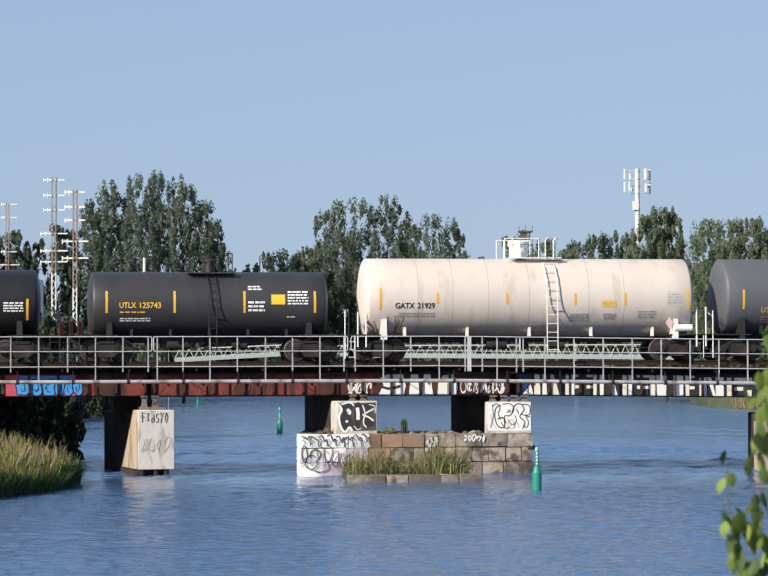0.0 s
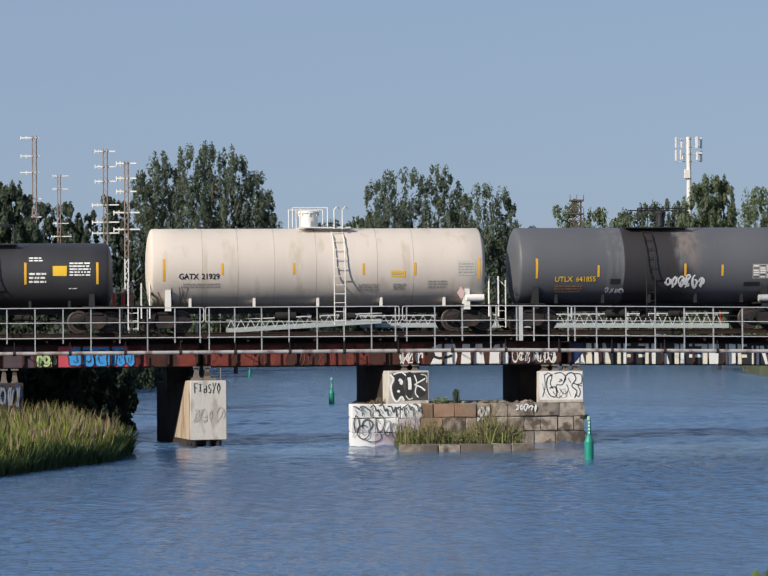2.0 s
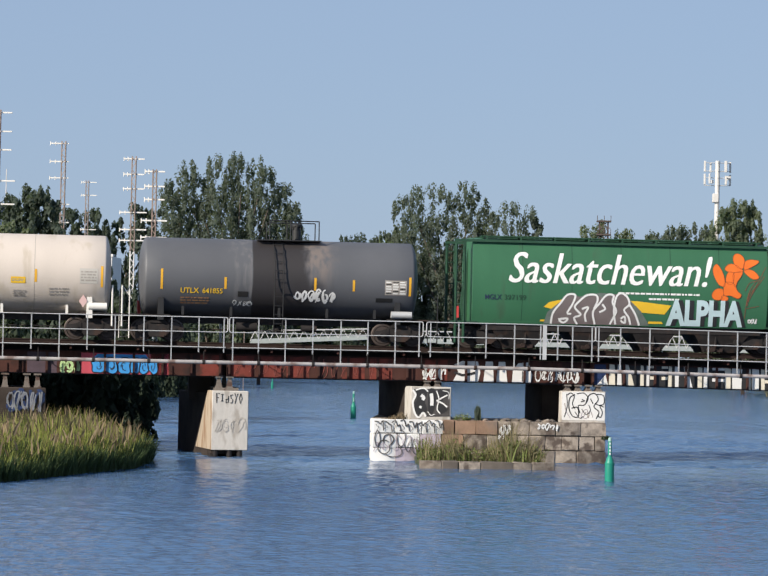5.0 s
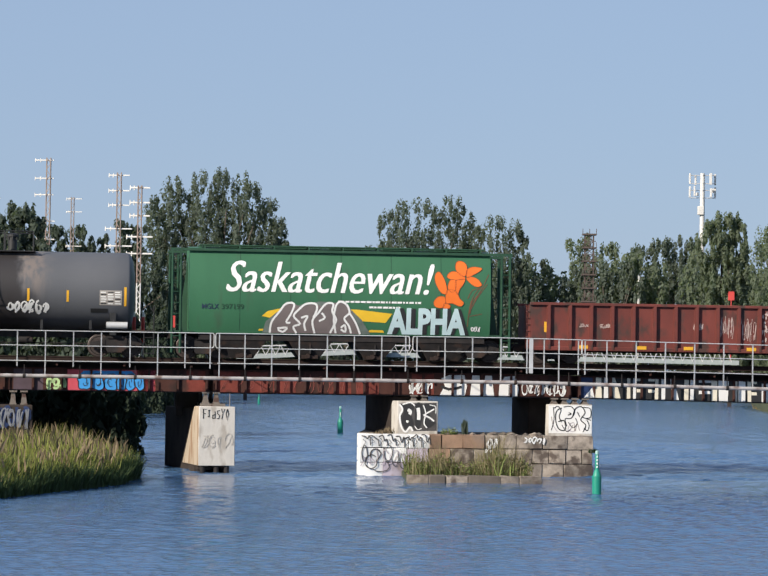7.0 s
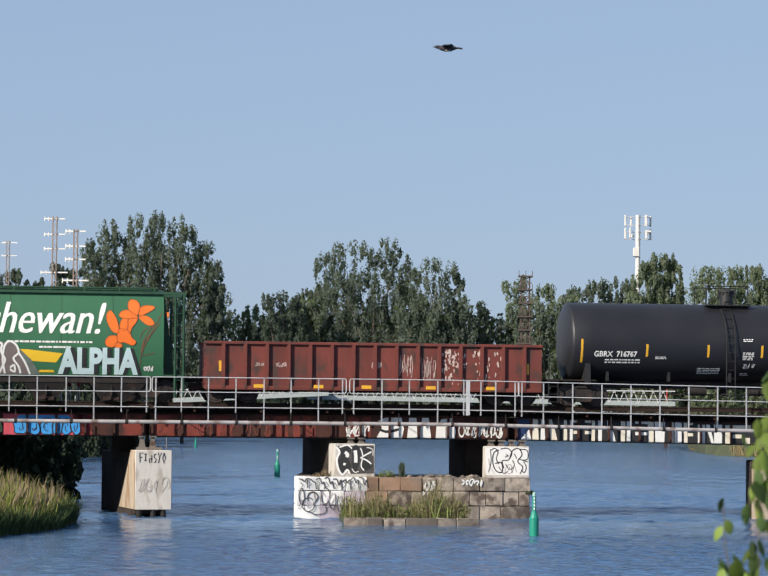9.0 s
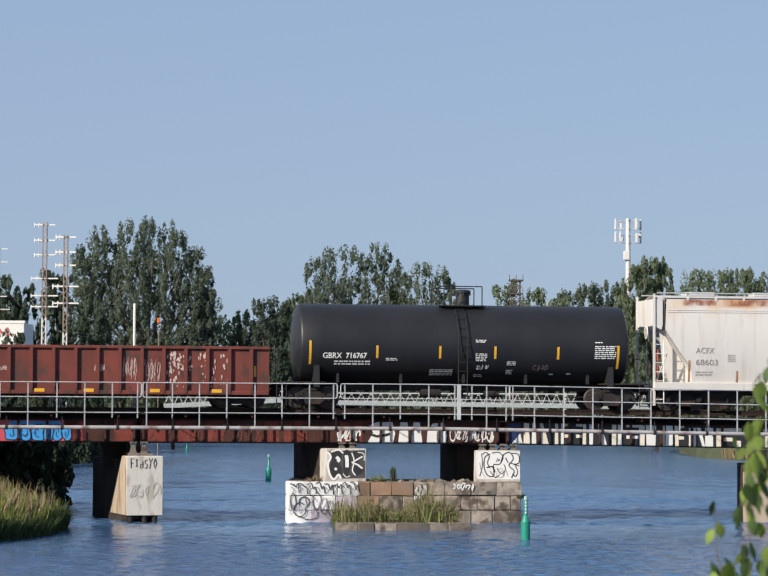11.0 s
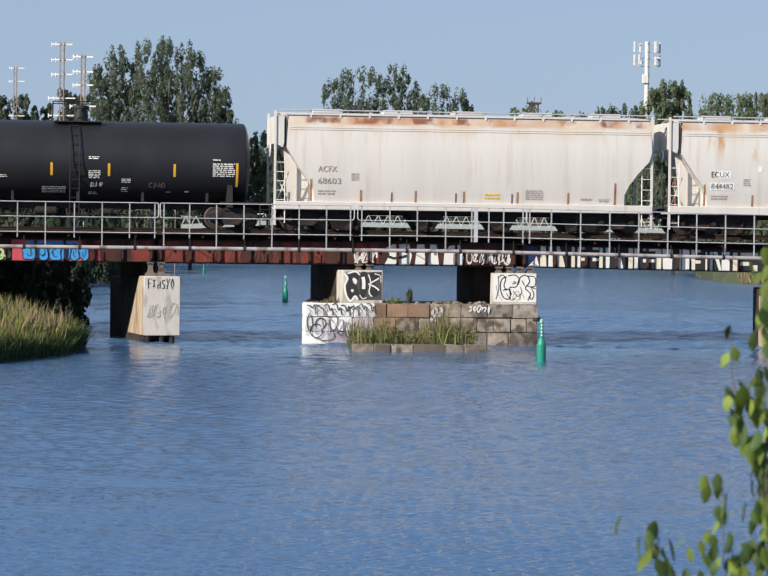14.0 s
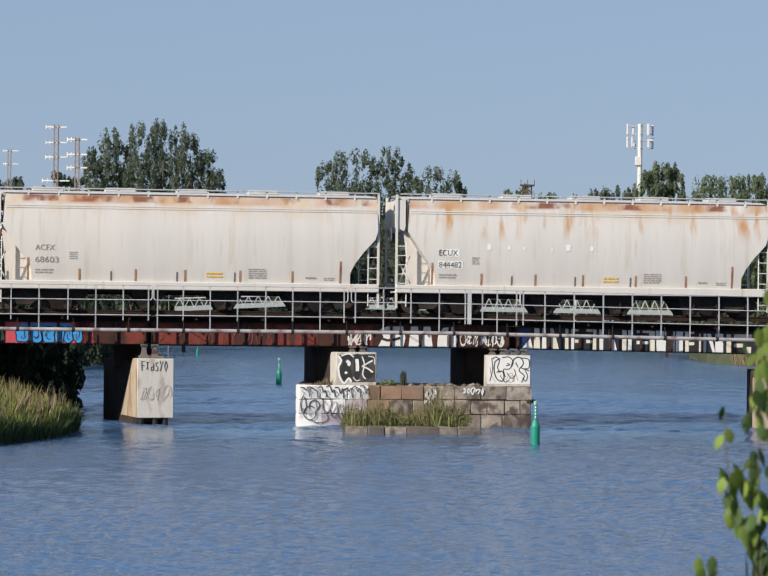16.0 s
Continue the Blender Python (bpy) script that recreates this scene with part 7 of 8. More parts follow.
def sprayed_bars():
    """Pale letters over the first half of the third girder: uprights, short arms and slanting strokes, one mesh each."""
    rb = random.Random(8)
    up = ((5.48, 5.70), (5.80, 5.95), (6.69, 6.83), (6.94, 7.06), (7.78, 7.93), (8.04, 8.19), (8.93, 9.09), (9.18, 9.30), (10.0, 10.21), (10.28, 10.66), (10.9, 11.0), (11.08, 11.33), (11.42, 11.56))
    arms = ((7.07, 7.30), (7.52, 7.77), (9.5, 9.99), (11.57, 11.78))
    def piece(pts):
        bm = B()
        outline(bm, [(x, z + sag(x)) for x, z in pts], lambda x, z: -0.006, 0.004)
        part("graffiti_letter", bm, M["cream_paint"] if rb.random() < 0.45 else M["white_paint"], spanC)
    for a, b in up:
        e = lambda: rb.uniform(-0.02, 0.02)
        piece([(a + e(), 2.97), (b + e(), 2.97), (b + e(), 3.76), (a + e(), 3.78)])
    for a, b in arms:
        piece([(a, 3.24), (b, 3.25), (b, 3.36), (a, 3.37)])
        piece([(a, 3.68), (b, 3.68), (b, 3.77), (a, 3.77)])
    for a in (6.12, 8.40):
        piece([(a + 0.05, 2.99), (a + 0.34, 2.96), (a + 0.24, 3.34), (a + 0.10, 3.78), (a - 0.02, 3.78)])
    piece([(5.0, 2.97), (5.44, 2.97), (5.34, 3.38)])


sprayed_bars()
block_letters(spanC, 11.95, 2, 1.09, 1)

block_letters(spanD, 14.9, 8, 1.09, 2)

# ---- trees ----
def leaf_cloud(verts, faces, rnd, c, r, n, size, droop=0.3):
    """Small leaf clumps, as bent quads, on and in an ellipsoid."""
    for _ in range(n):
        d = Vector((rnd.gauss(0, 1), rnd.gauss(0, 1), rnd.gauss(0, 1))).normalized()
        q = rnd.uniform(0.62, 1.05)
        p = Vector((c[0] + d.x * r[0] * q, c[1] + d.y * r[1] * q, c[2] + d.z * r[2] * q))
        s = size * rnd.uniform(0.55, 1.3)
        u = Vector((rnd.gauss(0, 1), rnd.gauss(0, 1), rnd.gauss(0, 0.6))).normalized()
        v = (d + Vector((rnd.gauss(0, 0.5), rnd.gauss(0, 0.5), rnd.gauss(0, 0.5)))).cross(u)
        if v.length < 1e-3:
            continue
        v = v.normalized() * s * 0.5
        u = u * s * 0.5 + Vector((0, 0, -droop * s * rnd.random()))
        i = len(verts)
        verts.extend([p - u, p + v * 0.8, p + u, p - v * 0.8])
        faces.append((i, i + 1, i + 2, i + 3))


def plume(rng, x, y, top, tall, wide, n, size):
    """A drooping spray of leaves: a spindle, pointed above, ragged below, of small hanging leaf clumps."""
    f = rng.rand(n) ** 0.85
    rad = wide * np.sin(np.pi * np.clip(f * 0.9 + 0.05, 0, 1)) ** 0.8 * np.sqrt(rng.uniform(0.15, 1.1, n))
    th = rng.uniform(0, 2 * np.pi, n)
    c = np.stack([x + rad * np.cos(th), y + rad * np.sin(th), top - tall * f], 1)
    s = (size * rng.uniform(0.5, 1.25, n))[:, None]
    d = np.stack([np.cos(th), np.sin(th), 0.7 - 0.9 * f], 1) + rng.normal(0, 0.30, (n, 3))     # leaves face outwards
    u = np.cross(d, rng.normal(0, 0.5, (n, 3)) + np.stack([-np.sin(th), np.cos(th), 0 * th], 1))
    u /= np.linalg.norm(u, axis=1)[:, None] + 1e-6
    v = np.cross(d, u)
    v /= np.linalg.norm(v, axis=1)[:, None] + 1e-6
    u, v = u * s * 0.62, v * s * 0.36
    return np.stack([c - u, c + v, c + u, c - v], 1)


def tree(y, columns, mat, label, seed, base_z=1.2, size=0.5, density=1.5, low=0.18, group="trees"):
    """A broadleaf tree with several leaders: columns of (x, top, radius). Trunk, limbs and a crown of many small clumps."""
    rnd = random.Random(seed)
    xs = [c[0] for c in columns]
    cx = sum(xs) / len(xs)
    top = max(c[1] for c in columns)
    t = thing("tree", pose(cx, y, base_z), label, "tree", group)
    bm = B()
    h = top - base_z
    rod(bm, (0, 0, -0.5), (0.2, 0, h * 0.35), h * 0.022, 8, h * 0.016)
    for x, z, r in columns:
        rod(bm, (rnd.uniform(-0.1, 0.2), 0, h * rnd.uniform(0.2, 0.34)), (x - cx, rnd.uniform(-1, 1) * r, (z - base_z) * 0.8), h * 0.010, 6, h * 0.003)
    part("trunk", bm, M["bark"], t)
    rng = np.random.RandomState(seed)
    quads = []
    for x, z, r in columns:
        zt = z - base_z
        z0 = h * low * rnd.uniform(0.8, 1.3)
        k = max(4, int((zt - z0) / (r * 0.85)))
        for i in range(k):
            f = i / (k - 1)
            w = r * (0.50 + 0.85 * math.sin(math.pi * (0.10 + 0.80 * (1 - f))) ** 0.7)
            many = 7 if f < 0.85 else 4
            for _ in range(many):
                hh = r * rnd.uniform(1.1, 2.1) * (0.8 if f > 0.85 else 1.0)
                top_z = min(z0 + (zt - z0) * f + rnd.gauss(0.35, 0.35) * r, zt + 0.22 * r - abs(rnd.gauss(0, 0.2)) * r)
                px, py = rnd.gauss(0, 0.58) * w, rnd.gauss(0, 0.75) * w
                quads.append(plume(rng, x - cx + px, py, top_z, hh, wide := r * rnd.uniform(0.24, 0.46), int(36 * density), size * 0.62))
                quads.append(plume(rng, x - cx + px, py, top_z - 0.15 * hh, hh * 0.8, wide * 0.55, int(6 * density) + 1, size * 1.25))     # the denser inside of the spray
    quads = np.concatenate(quads)
    verts = quads.reshape(-1, 3).tolist()
    faces = np.arange(len(verts)).reshape(-1, 4).tolist()
    me = bpy.data.meshes.new("crown")
    me.from_pydata(verts, [], faces)
    me.materials.append(mat)
    ob = new("crown", me)
    ob.parent = t
    return t


G, GD, GL = M["leaf_far"], M["leaf_dark"], M["leaf_light"]
tree(458, [(-49.6, 31.1, 2.29), (-48.4, 32.4, 1.83), (-46.0, 35.5, 2.14), (-43.6, 33.5, 2.05), (-41.4, 36.6, 2.29), (-39.2, 36.2, 2.14), (-37.2, 37.0, 2.29), (-34.3, 36.4, 2.29), (-32.4, 34.6, 2.05), (-30.2, 32.0, 1.98), (-28.9, 29.0, 1.5), (-28.0, 25.6, 1.3)], G, "tall spreading poplar in full leaf on the far bank", 11, 1.4, 0.52, 1.9)
tree(150, [(-25.4, 11.7, 0.8), (-24.7, 12.3, 0.8), (-24.0, 12.8, 0.8), (-23.3, 12.7, 0.75), (-22.8, 12.0, 0.55), (-22.4, 10.8, 0.45), (-21.5, 8.9, 0.35), (-21.1, 7.8, 0.35), (-20.7, 6.6, 0.35)], GD, "dark leafy tree beside the track", 12, 1.2, 0.34, 1.1)
tree(330, [(-48.3, 20.9, 1.3), (-46.5, 20.5, 1.3), (-44.9, 20.7, 1.2), (-43.2, 18.7, 1.2), (-41.9, 19.6, 1.3), (-39.1, 21.3, 1.3), (-37.6, 20.7, 0.9)], GD, "dark tree behind the pylons", 13, 1.2, 0.5)
tree(330, [(-35.2, 17.6, 1.5), (-33.0, 16.5, 1.3), (-55.0, 21.0, 2.2), (-51.0, 19.8, 2.0)], GD, "dark tree behind the pylons", 14, 1.2, 0.5)
tree(139, [(-24.5, 10.0, 0.5), (-23.9, 10.3, 0.5), (-23.2, 10.3, 0.5), (-22.6, 9.9, 0.45)], GL, "yellow-green bush before the dark tree", 25, 1.2, 0.30, 1.2)
tree(122, [(-15.3, 6.3, 0.4), (-14.7, 6.6, 0.45), (-14.1, 6.2, 0.4)], GD, "dark bush behind the track", 26, 1.0, 0.30, 1.3)
tree(470, [(-9.7, 31.3, 1.9), (-7.6, 32.8, 2.2), (-4.6, 33.4, 2.4), (-1.7, 32.2, 2.1), (1.0, 33.7, 2.0), (3.2, 31.0, 1.9), (5.1, 28.8, 1.5)], G, "tall poplar with uneven crown on the far shore", 15, 1.4, 0.52, 1.5)
tree(465, [(7.9, 30.3, 2.3), (11.2, 29.9, 2.2), (12.8, 27.7, 1.2)], G, "rounded poplar on the far shore", 16, 1.4, 0.52, 1.5)
tree(475, [(-12.7, 25.2, 1.7), (-14.4, 24.2, 1.5), (-11.0, 26.1, 1.5), (-16.3, 22.5, 1.6)], G, "lower tree on the far shore", 17, 1.4, 0.6)
tree(480, [(23.2, 26.9, 2.1), (25.4, 28.0, 2.1), (28.4, 26.5, 1.7)], GL, "pale green tree on the far shore", 18, 1.4, 0.6)
tree(480, [(33.5, 26.5, 2.1), (36.5, 27.2, 1.9), (38.7, 27.6, 1.9), (41.2, 27.8, 1.5)], G, "tree on the far shore", 19, 1.4, 0.6)
tree(430, [(41.6, 27.8, 1.8), (43.0, 29.4, 1.6), (44.6, 29.2, 1.5), (40.0, 26.2, 1.7), (45.9, 28.2, 1.2)], GL, "tall tree beside the mobile mast", 20, 1.4, 0.58)
tree(450, [(52.3, 28.0, 2.4), (55.5, 28.8, 2.4), (57.8, 28.0, 1.8), (60.4, 28.4, 1.8)], GL, "pale green tree on the far shore", 21, 1.4, 0.58)
tree(460, [(-19.2, 23.7, 1.57), (-16.8, 24.1, 1.69), (-14.9, 23.2, 1.21)], GD, "small dark tree by the water", 22, 1.0, 0.5)
tree(392, [(45.5, 22.8, 1.7), (47.6, 21.7, 1.5), (49.7, 23.1, 1.7)], GL, "light green poplar by the shore", 23, 1.0, 0.5)
tree(392, [(53.2, 25.5, 1.2), (55.0, 24.1, 1.7), (57.4, 25.2, 1.7), (60.5, 24.5, 1.8)], GL, "light green poplar by the shore", 24, 1.0, 0.5)
rnd = random.Random(77)
for k in range(30):
    x = -95 + 6.4 * k + rnd.uniform(-1.5, 1.5)
    hgt = rnd.uniform(22.0, 25.5) if -27 < x < 65 else rnd.uniform(18.0, 23.5)
    if -64 < x < -28:
        hgt *= 0.8
    tree(rnd.uniform(455, 490), [(x + rnd.uniform(-4.2, 4.2), hgt * rnd.uniform(0.82, 1.0), rnd.uniform(1.5, 2.3)) for _ in range(5)], rnd.choice((G, GD, GL, G)), "tree in the wood on the far shore", 200 + k, 1.4, 0.8, 0.5, 0.05, "far wood")
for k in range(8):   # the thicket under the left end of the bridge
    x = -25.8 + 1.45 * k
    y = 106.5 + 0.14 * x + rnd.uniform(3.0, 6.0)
    tree(y, [(x + rnd.uniform(-1.2, 1.2), rnd.uniform(3.4, 4.4), rnd.uniform(0.7, 1.1)) for _ in range(4)], M["leaf_in_shade"], "dark bush on the bank under the bridge", 300 + k, 0.4, 0.45, 0.9, 0.0, "bank bushes")
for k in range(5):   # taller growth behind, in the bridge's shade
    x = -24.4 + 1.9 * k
    tree(106.5 + 0.14 * x + 8.5, [(x + rnd.uniform(-0.9, 0.9), rnd.uniform(3.6, 4.6), rnd.uniform(0.8, 1.1)) for _ in range(4)], M["leaf_in_shade"], "dark bush in the shade behind the bridge", 330 + k, 0.4, 0.55, 0.5, 0.0, "bank bushes")
tree(111.6, [(-16.4, 3.2, 0.55), (-15.8, 2.7, 0.5), (-16.9, 3.4, 0.5)], M["leaf_in_shade"], "dark bush in the shade behind the bridge", 313, 0.4, 0.4, 0.9, 0.0, "bank bushes")
tree(112.5, [(-14.35, 2.7, 0.45), (-14.8, 3.1, 0.5), (-14.6, 2.2, 0.5)], M["leaf_in_shade"], "dark bush in the shade behind the bridge", 314, 0.4, 0.36, 1.0, 0.0, "bank bushes")
tree(119.5, [(-14.9, 3.9, 0.5), (-14.3, 3.5, 0.45), (-15.5, 4.2, 0.6), (-13.9, 2.8, 0.4)], M["leaf_in_shade"], "dark bush in the shade behind the bridge", 315, 0.4, 0.4, 0.9, 0.0, "bank bushes")
tree(124.5, [(-14.75, 3.0, 0.32), (-14.5, 2.6, 0.3)], M["leaf_in_shade"], "dark bush at the foot of the pylon", 311, 0.4, 0.3, 1.4, 0.0, "bank bushes")
tree(150, [(-19.45, 8.4, 0.32), (-19.3, 7.4, 0.35), (-19.6, 6.8, 0.3), (-19.1, 6.4, 0.35)], GD, "dark shrub before the warehouse wall", 312, 1.2, 0.28, 1.4, 0.1)
for k in range(9):   # scrub along the left shore
    y = 150 + 26 * k
    x = -0.118 * y - 1.5 - rnd.uniform(0, 3)
    tree(y, [(x + rnd.uniform(-2, 1.0), rnd.uniform(6.0, 9.5), rnd.uniform(1.0, 1.6)) for _ in range(3)], rnd.choice((G, GD)), "shrubby tree along the near river bank", 320 + k, 1.0, 0.36, 0.9, 0.0, "shore scrub")

for k in range(9):   # low scrub on the spit below the far wood
    y = 266 + 15 * k
    tree(y, [((35.2 if y < 318 else 40.5) + 0.02 * (y - 292) + rnd.uniform(0.8, 3.5), rnd.uniform(1.8, 3.2), rnd.uniform(0.8, 1.3)) for _ in range(3)], rnd.choice((G, GL)), "low scrub on the river spit", 340 + k, 0.6, 0.35, 0.7, 0.0, "spit scrub")


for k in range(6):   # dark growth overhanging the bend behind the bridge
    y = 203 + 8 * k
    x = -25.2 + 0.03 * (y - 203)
    tree(y, [(x + rnd.uniform(-2.5, 0.6), rnd.uniform(5.5, 8.0), rnd.uniform(0.9, 1.3)) for _ in range(4)], M["leaf_in_shade"], "dark tree overhanging the river bend", 370 + k, 0.1, 0.45, 0.8, 0.0, "shore scrub")


def far_wood():
    """Undergrowth that closes the far shore, past counting."""
    r2 = random.Random(5)
    verts, faces = [], []
    for k in range(800):
        x, y = r2.uniform(-120, 120), r2.uniform(470, 492)
        if x > 66:
            y -= 66
        leaf_cloud(verts, faces, r2, (x, y, r2.uniform(2, 10 if x < -27 else 20)), (2.2, 1.6, r2.uniform(1.8, 3.0)), 30, 0.9)
    me = bpy.data.meshes.new("undergrowth")
    me.from_pydata([tuple(v) for v in verts], [], faces)
    me.materials.append(GD)
    tagged(new("undergrowth", me), "dense green undergrowth along the far shore", "undergrowth", kind="stuff")


far_wood()


M["shed_glass"] = material("dark tinted glazing", (0.035, 0.045, 0.06), 0.3, vary=0.2)
M["tower_steel"] = material("brown tower steel", (0.085, 0.062, 0.052), 0.8, vary=0.2)


def lattice_tower(x, y, z1, w):
    """A brown open lattice tower among the trees."""
    t = thing("lattice_tower", pose(x, y, 1.0), "brown steel lattice tower rising among the trees", "tower")
    h = z1 - 1.0
    for sx in (-1, 1):
        for sy in (-1, 1):
            part("leg", box(B(), sx * w / 2 - 0.09, sx * w / 2 + 0.09, sy * w / 2 - 0.09, sy * w / 2 + 0.09, 0, h), M["tower_steel"], t)
    n = int(h / (w * 0.8))
    for i in range(n):
        za, zb = h * i / n, h * (i + 1) / n
        bm = B()
        rod(bm, (-w / 2, -w / 2, za), (w / 2, -w / 2, zb), 0.07, 4)
        rod(bm, (w / 2, -w / 2, za), (-w / 2, -w / 2, zb), 0.07, 4)
        rod(bm, (-w * 0.75, -w / 2, zb), (w * 0.75, -w / 2, zb), 0.09, 4)
        if i % 2 == 0:
            box(bm, -w * 0.85, w * 0.85, -w * 0.8, w * 0.8, zb - 0.10, zb + 0.12)
            for k in range(3):
                rod(bm, (-w * 0.8 + 0.8 * w * k, -w * 0.8, zb + 0.1), (-w * 0.8 + 0.8 * w * k, -w * 0.8, zb + 0.9), 0.07, 4)
        part("bracing", bm, M["tower_steel"], t)
    return t


# ---- masts, tower, sign, far truss ----
def lattice_mast(x, y, z0, z1, w, arms, label, white_to=None, arm=(0.55, 0.58)):
    """A slim square lattice mast with cross-arms; its lower part is painted white."""
    m = thing("pylon", pose(x, y, z0), label, "pylon", "lattice pylons")
    h = z1 - z0
    split = (white_to or z0) - z0
    for lo, hi, mat in ((0, split, "cream_metal"), (split, h, "mast_steel")):
        if hi - lo < 0.2:
            continue
        bm = B()
        for sx in (-1, 1):
            for sy in (-1, 1):
                box(bm, sx * w / 2 - 0.02, sx * w / 2 + 0.02, sy * w / 2 - 0.02, sy * w / 2 + 0.02, lo, hi)
        n = max(2, int((hi - lo) / (w * 1.5)))
        for i in range(n):
            za, zb = lo + (hi - lo) * i / n, lo + (hi - lo) * (i + 1) / n
            s = 1 if i % 2 else -1
            rod(bm, (-s * w / 2, -w / 2, za), (s * w / 2, -w / 2, zb), 0.02, 4)
            rod(bm, (-w / 2, -s * w / 2, za), (-w / 2, s * w / 2, zb), 0.02, 4)
            rod(bm, (w / 2, s * w / 2, za), (w / 2, -s * w / 2, zb), 0.02, 4)
        part("lattice", bm, M[mat], m)
    for k, z in enumerate(arms):
        bm = B()
        e = arm[0] * (1.0 if k < 3 else 1.3)
        box(bm, -e, arm[1] * (1.0 if k < 3 else 1.3), -0.05, 0.05, z - z0 - 0.035, z - z0 + 0.035)
        for d in (-e, -e * 0.6):
            rod(bm, (d, 0, z - z0 - 0.12), (d, 0, z - z0 + 0.1), 0.035, 6)
        part("cross_arm", bm, M["cream_metal"], m)
    return m


M["mast_steel"] = material("weathered mast steel", (0.30, 0.23, 0.19), 0.7, metal=0.2, vary=0.25)
lattice_mast(-24.03, 140, 1.3, 16.12, 0.26, (15.97, 15.0, 14.05, 12.45, 11.25), "tallest lattice pylon with pale cross-arms", 5.0, (0.78, 0.74))
lattice_mast(-24.27, 165, 1.3, 16.45, 0.24, (16.3, 15.2, 14.2, 12.6, 11.5), "tall lattice pylon with white cross-arms", 6.0, (0.8, 0.32))
lattice_mast(-18.15, 150, 1.3, 14.55, 0.22, (14.4, 13.55, 12.75, 11.45, 10.5, 9.9), "lattice pylon with white foot and cross-arms", 9.3)
lattice_mast(-14.5, 128, 1.0, 12.4, 0.17, (12.3, 11.6, 10.98, 9.99, 9.2), "rusty lattice pylon with a white foot", 7.8, (0.45, 0.48))
lattice_mast(-31.75, 230, 1.3, 18.05, 0.24, (17.9, 16.8, 13.9, 12.8), "distant lattice pylon with white cross-arms", 5.0, (0.5, 0.8))


lattice_tower(22.75, 440, 25.9, 1.35)


def marker_post(x, y, z0, z1, label, red=True):
    t = thing("marker_post", pose(x, y, z0), label, "post", "marker posts")
    part("pole", rod(B(), (0, 0, 0), (0, 0, z1 - z0), 0.05, 8), M["cream_metal"], t)
    if red:
        part("red_band", rod(B(), (0, 0, z1 - z0 - 1.2), (0, 0, z1 - z0 - 0.2), 0.075, 8), M["red"], t)
    return t


for x in (-12.4, -12.05, -11.7):
    p = on_bridge(x, 1.65, 4.06).translation
    marker_post(p.x, p.y, 4.06, 6.05, "thin post with a red band behind the track")
p = on_bridge(-9.2, 1.65, 4.06).translation
marker_post(p.x, p.y, 4.06, 8.35, "plain white pole behind the track", False)

M["mast_white"] = material("dull white mast paint", (0.62, 0.60, 0.57), 0.6, vary=0.1)
tw = thing("mobile_mast", pose(37.15, 400, 1.4), "white mobile phone mast with panel antennas", "mast")
part("pole", rod(B(), (0, 0, 0), (0, 0, 31.7), 0.42, 14, 0.33), M["mast_white"], tw)
for dx, dz, hh, ww, dy in ((-1.85, 28.2, 1.6, 0.14, 0), (-1.85, 30.1, 1.6, 0.14, 0), (-1.2, 28.3, 1.5, 0.12, -0.5), (-1.0, 30.0, 1.5, 0.14, 0.4), (-0.75, 28.4, 0.5, 0.2, 0.2), (1.15, 30.0, 1.7, 0.20, -0.5), (1.2, 28.2, 1.3, 0.16, -0.5), (1.5, 28.9, 0.6, 0.24, 0.2), (1.85, 28.1, 1.6, 0.14, 0.2), (1.85, 30.0, 1.6, 0.14, 0.2)):
    bm = B()
    soft_box(bm, dx - ww, dx + ww, dy - 0.12, dy + 0.12, dz, dz + hh, 0.04)
    part("panel_antenna", bm, M["mast_white"], tw)
for z in (28.1, 29.2, 30.2, 31.4):
    bm = B()
    rod(bm, (-1.95, 0, z), (1.95, 0, z), 0.06, 6)
    rod(bm, (0, -0.8, z), (0, 0.8, z), 0.05, 6)
    part("mounting_frame", bm, M["galv"], tw)
tw.matrix_basis = pose(42.7, 460, 1.0) @ Matrix.Scale(1.15, 4)
part("equipment_box", soft_box(B(), -0.70, 0.2, -0.6, 0.3, 25.6, 26.9, 0.06), M["mast_white"], tw)

sg = thing("warehouse", pose(-40.5, 300, 1.3), "white warehouse wall with faded red letters", "building")
part("wall", soft_box(B(), -6.5, 2.05, 0, 8, 0, 12.75, 0.05), M["cream_metal"], sg)
part("parapet", soft_box(B(), -6.6, 2.15, -0.06, 0.3, 12.6, 12.95, 0.05), M["cream_metal"], sg)
M["faded_red"] = material("faded red lettering", (0.45, 0.12, 0.10), 0.7, vary=0.2)
lettering("sign_letters", "IAL", -1.9, 1.0, 11.3, 12.2, flat(0), M["faded_red"], sg, "faded red capitals", 0, 0.02, 0.02)


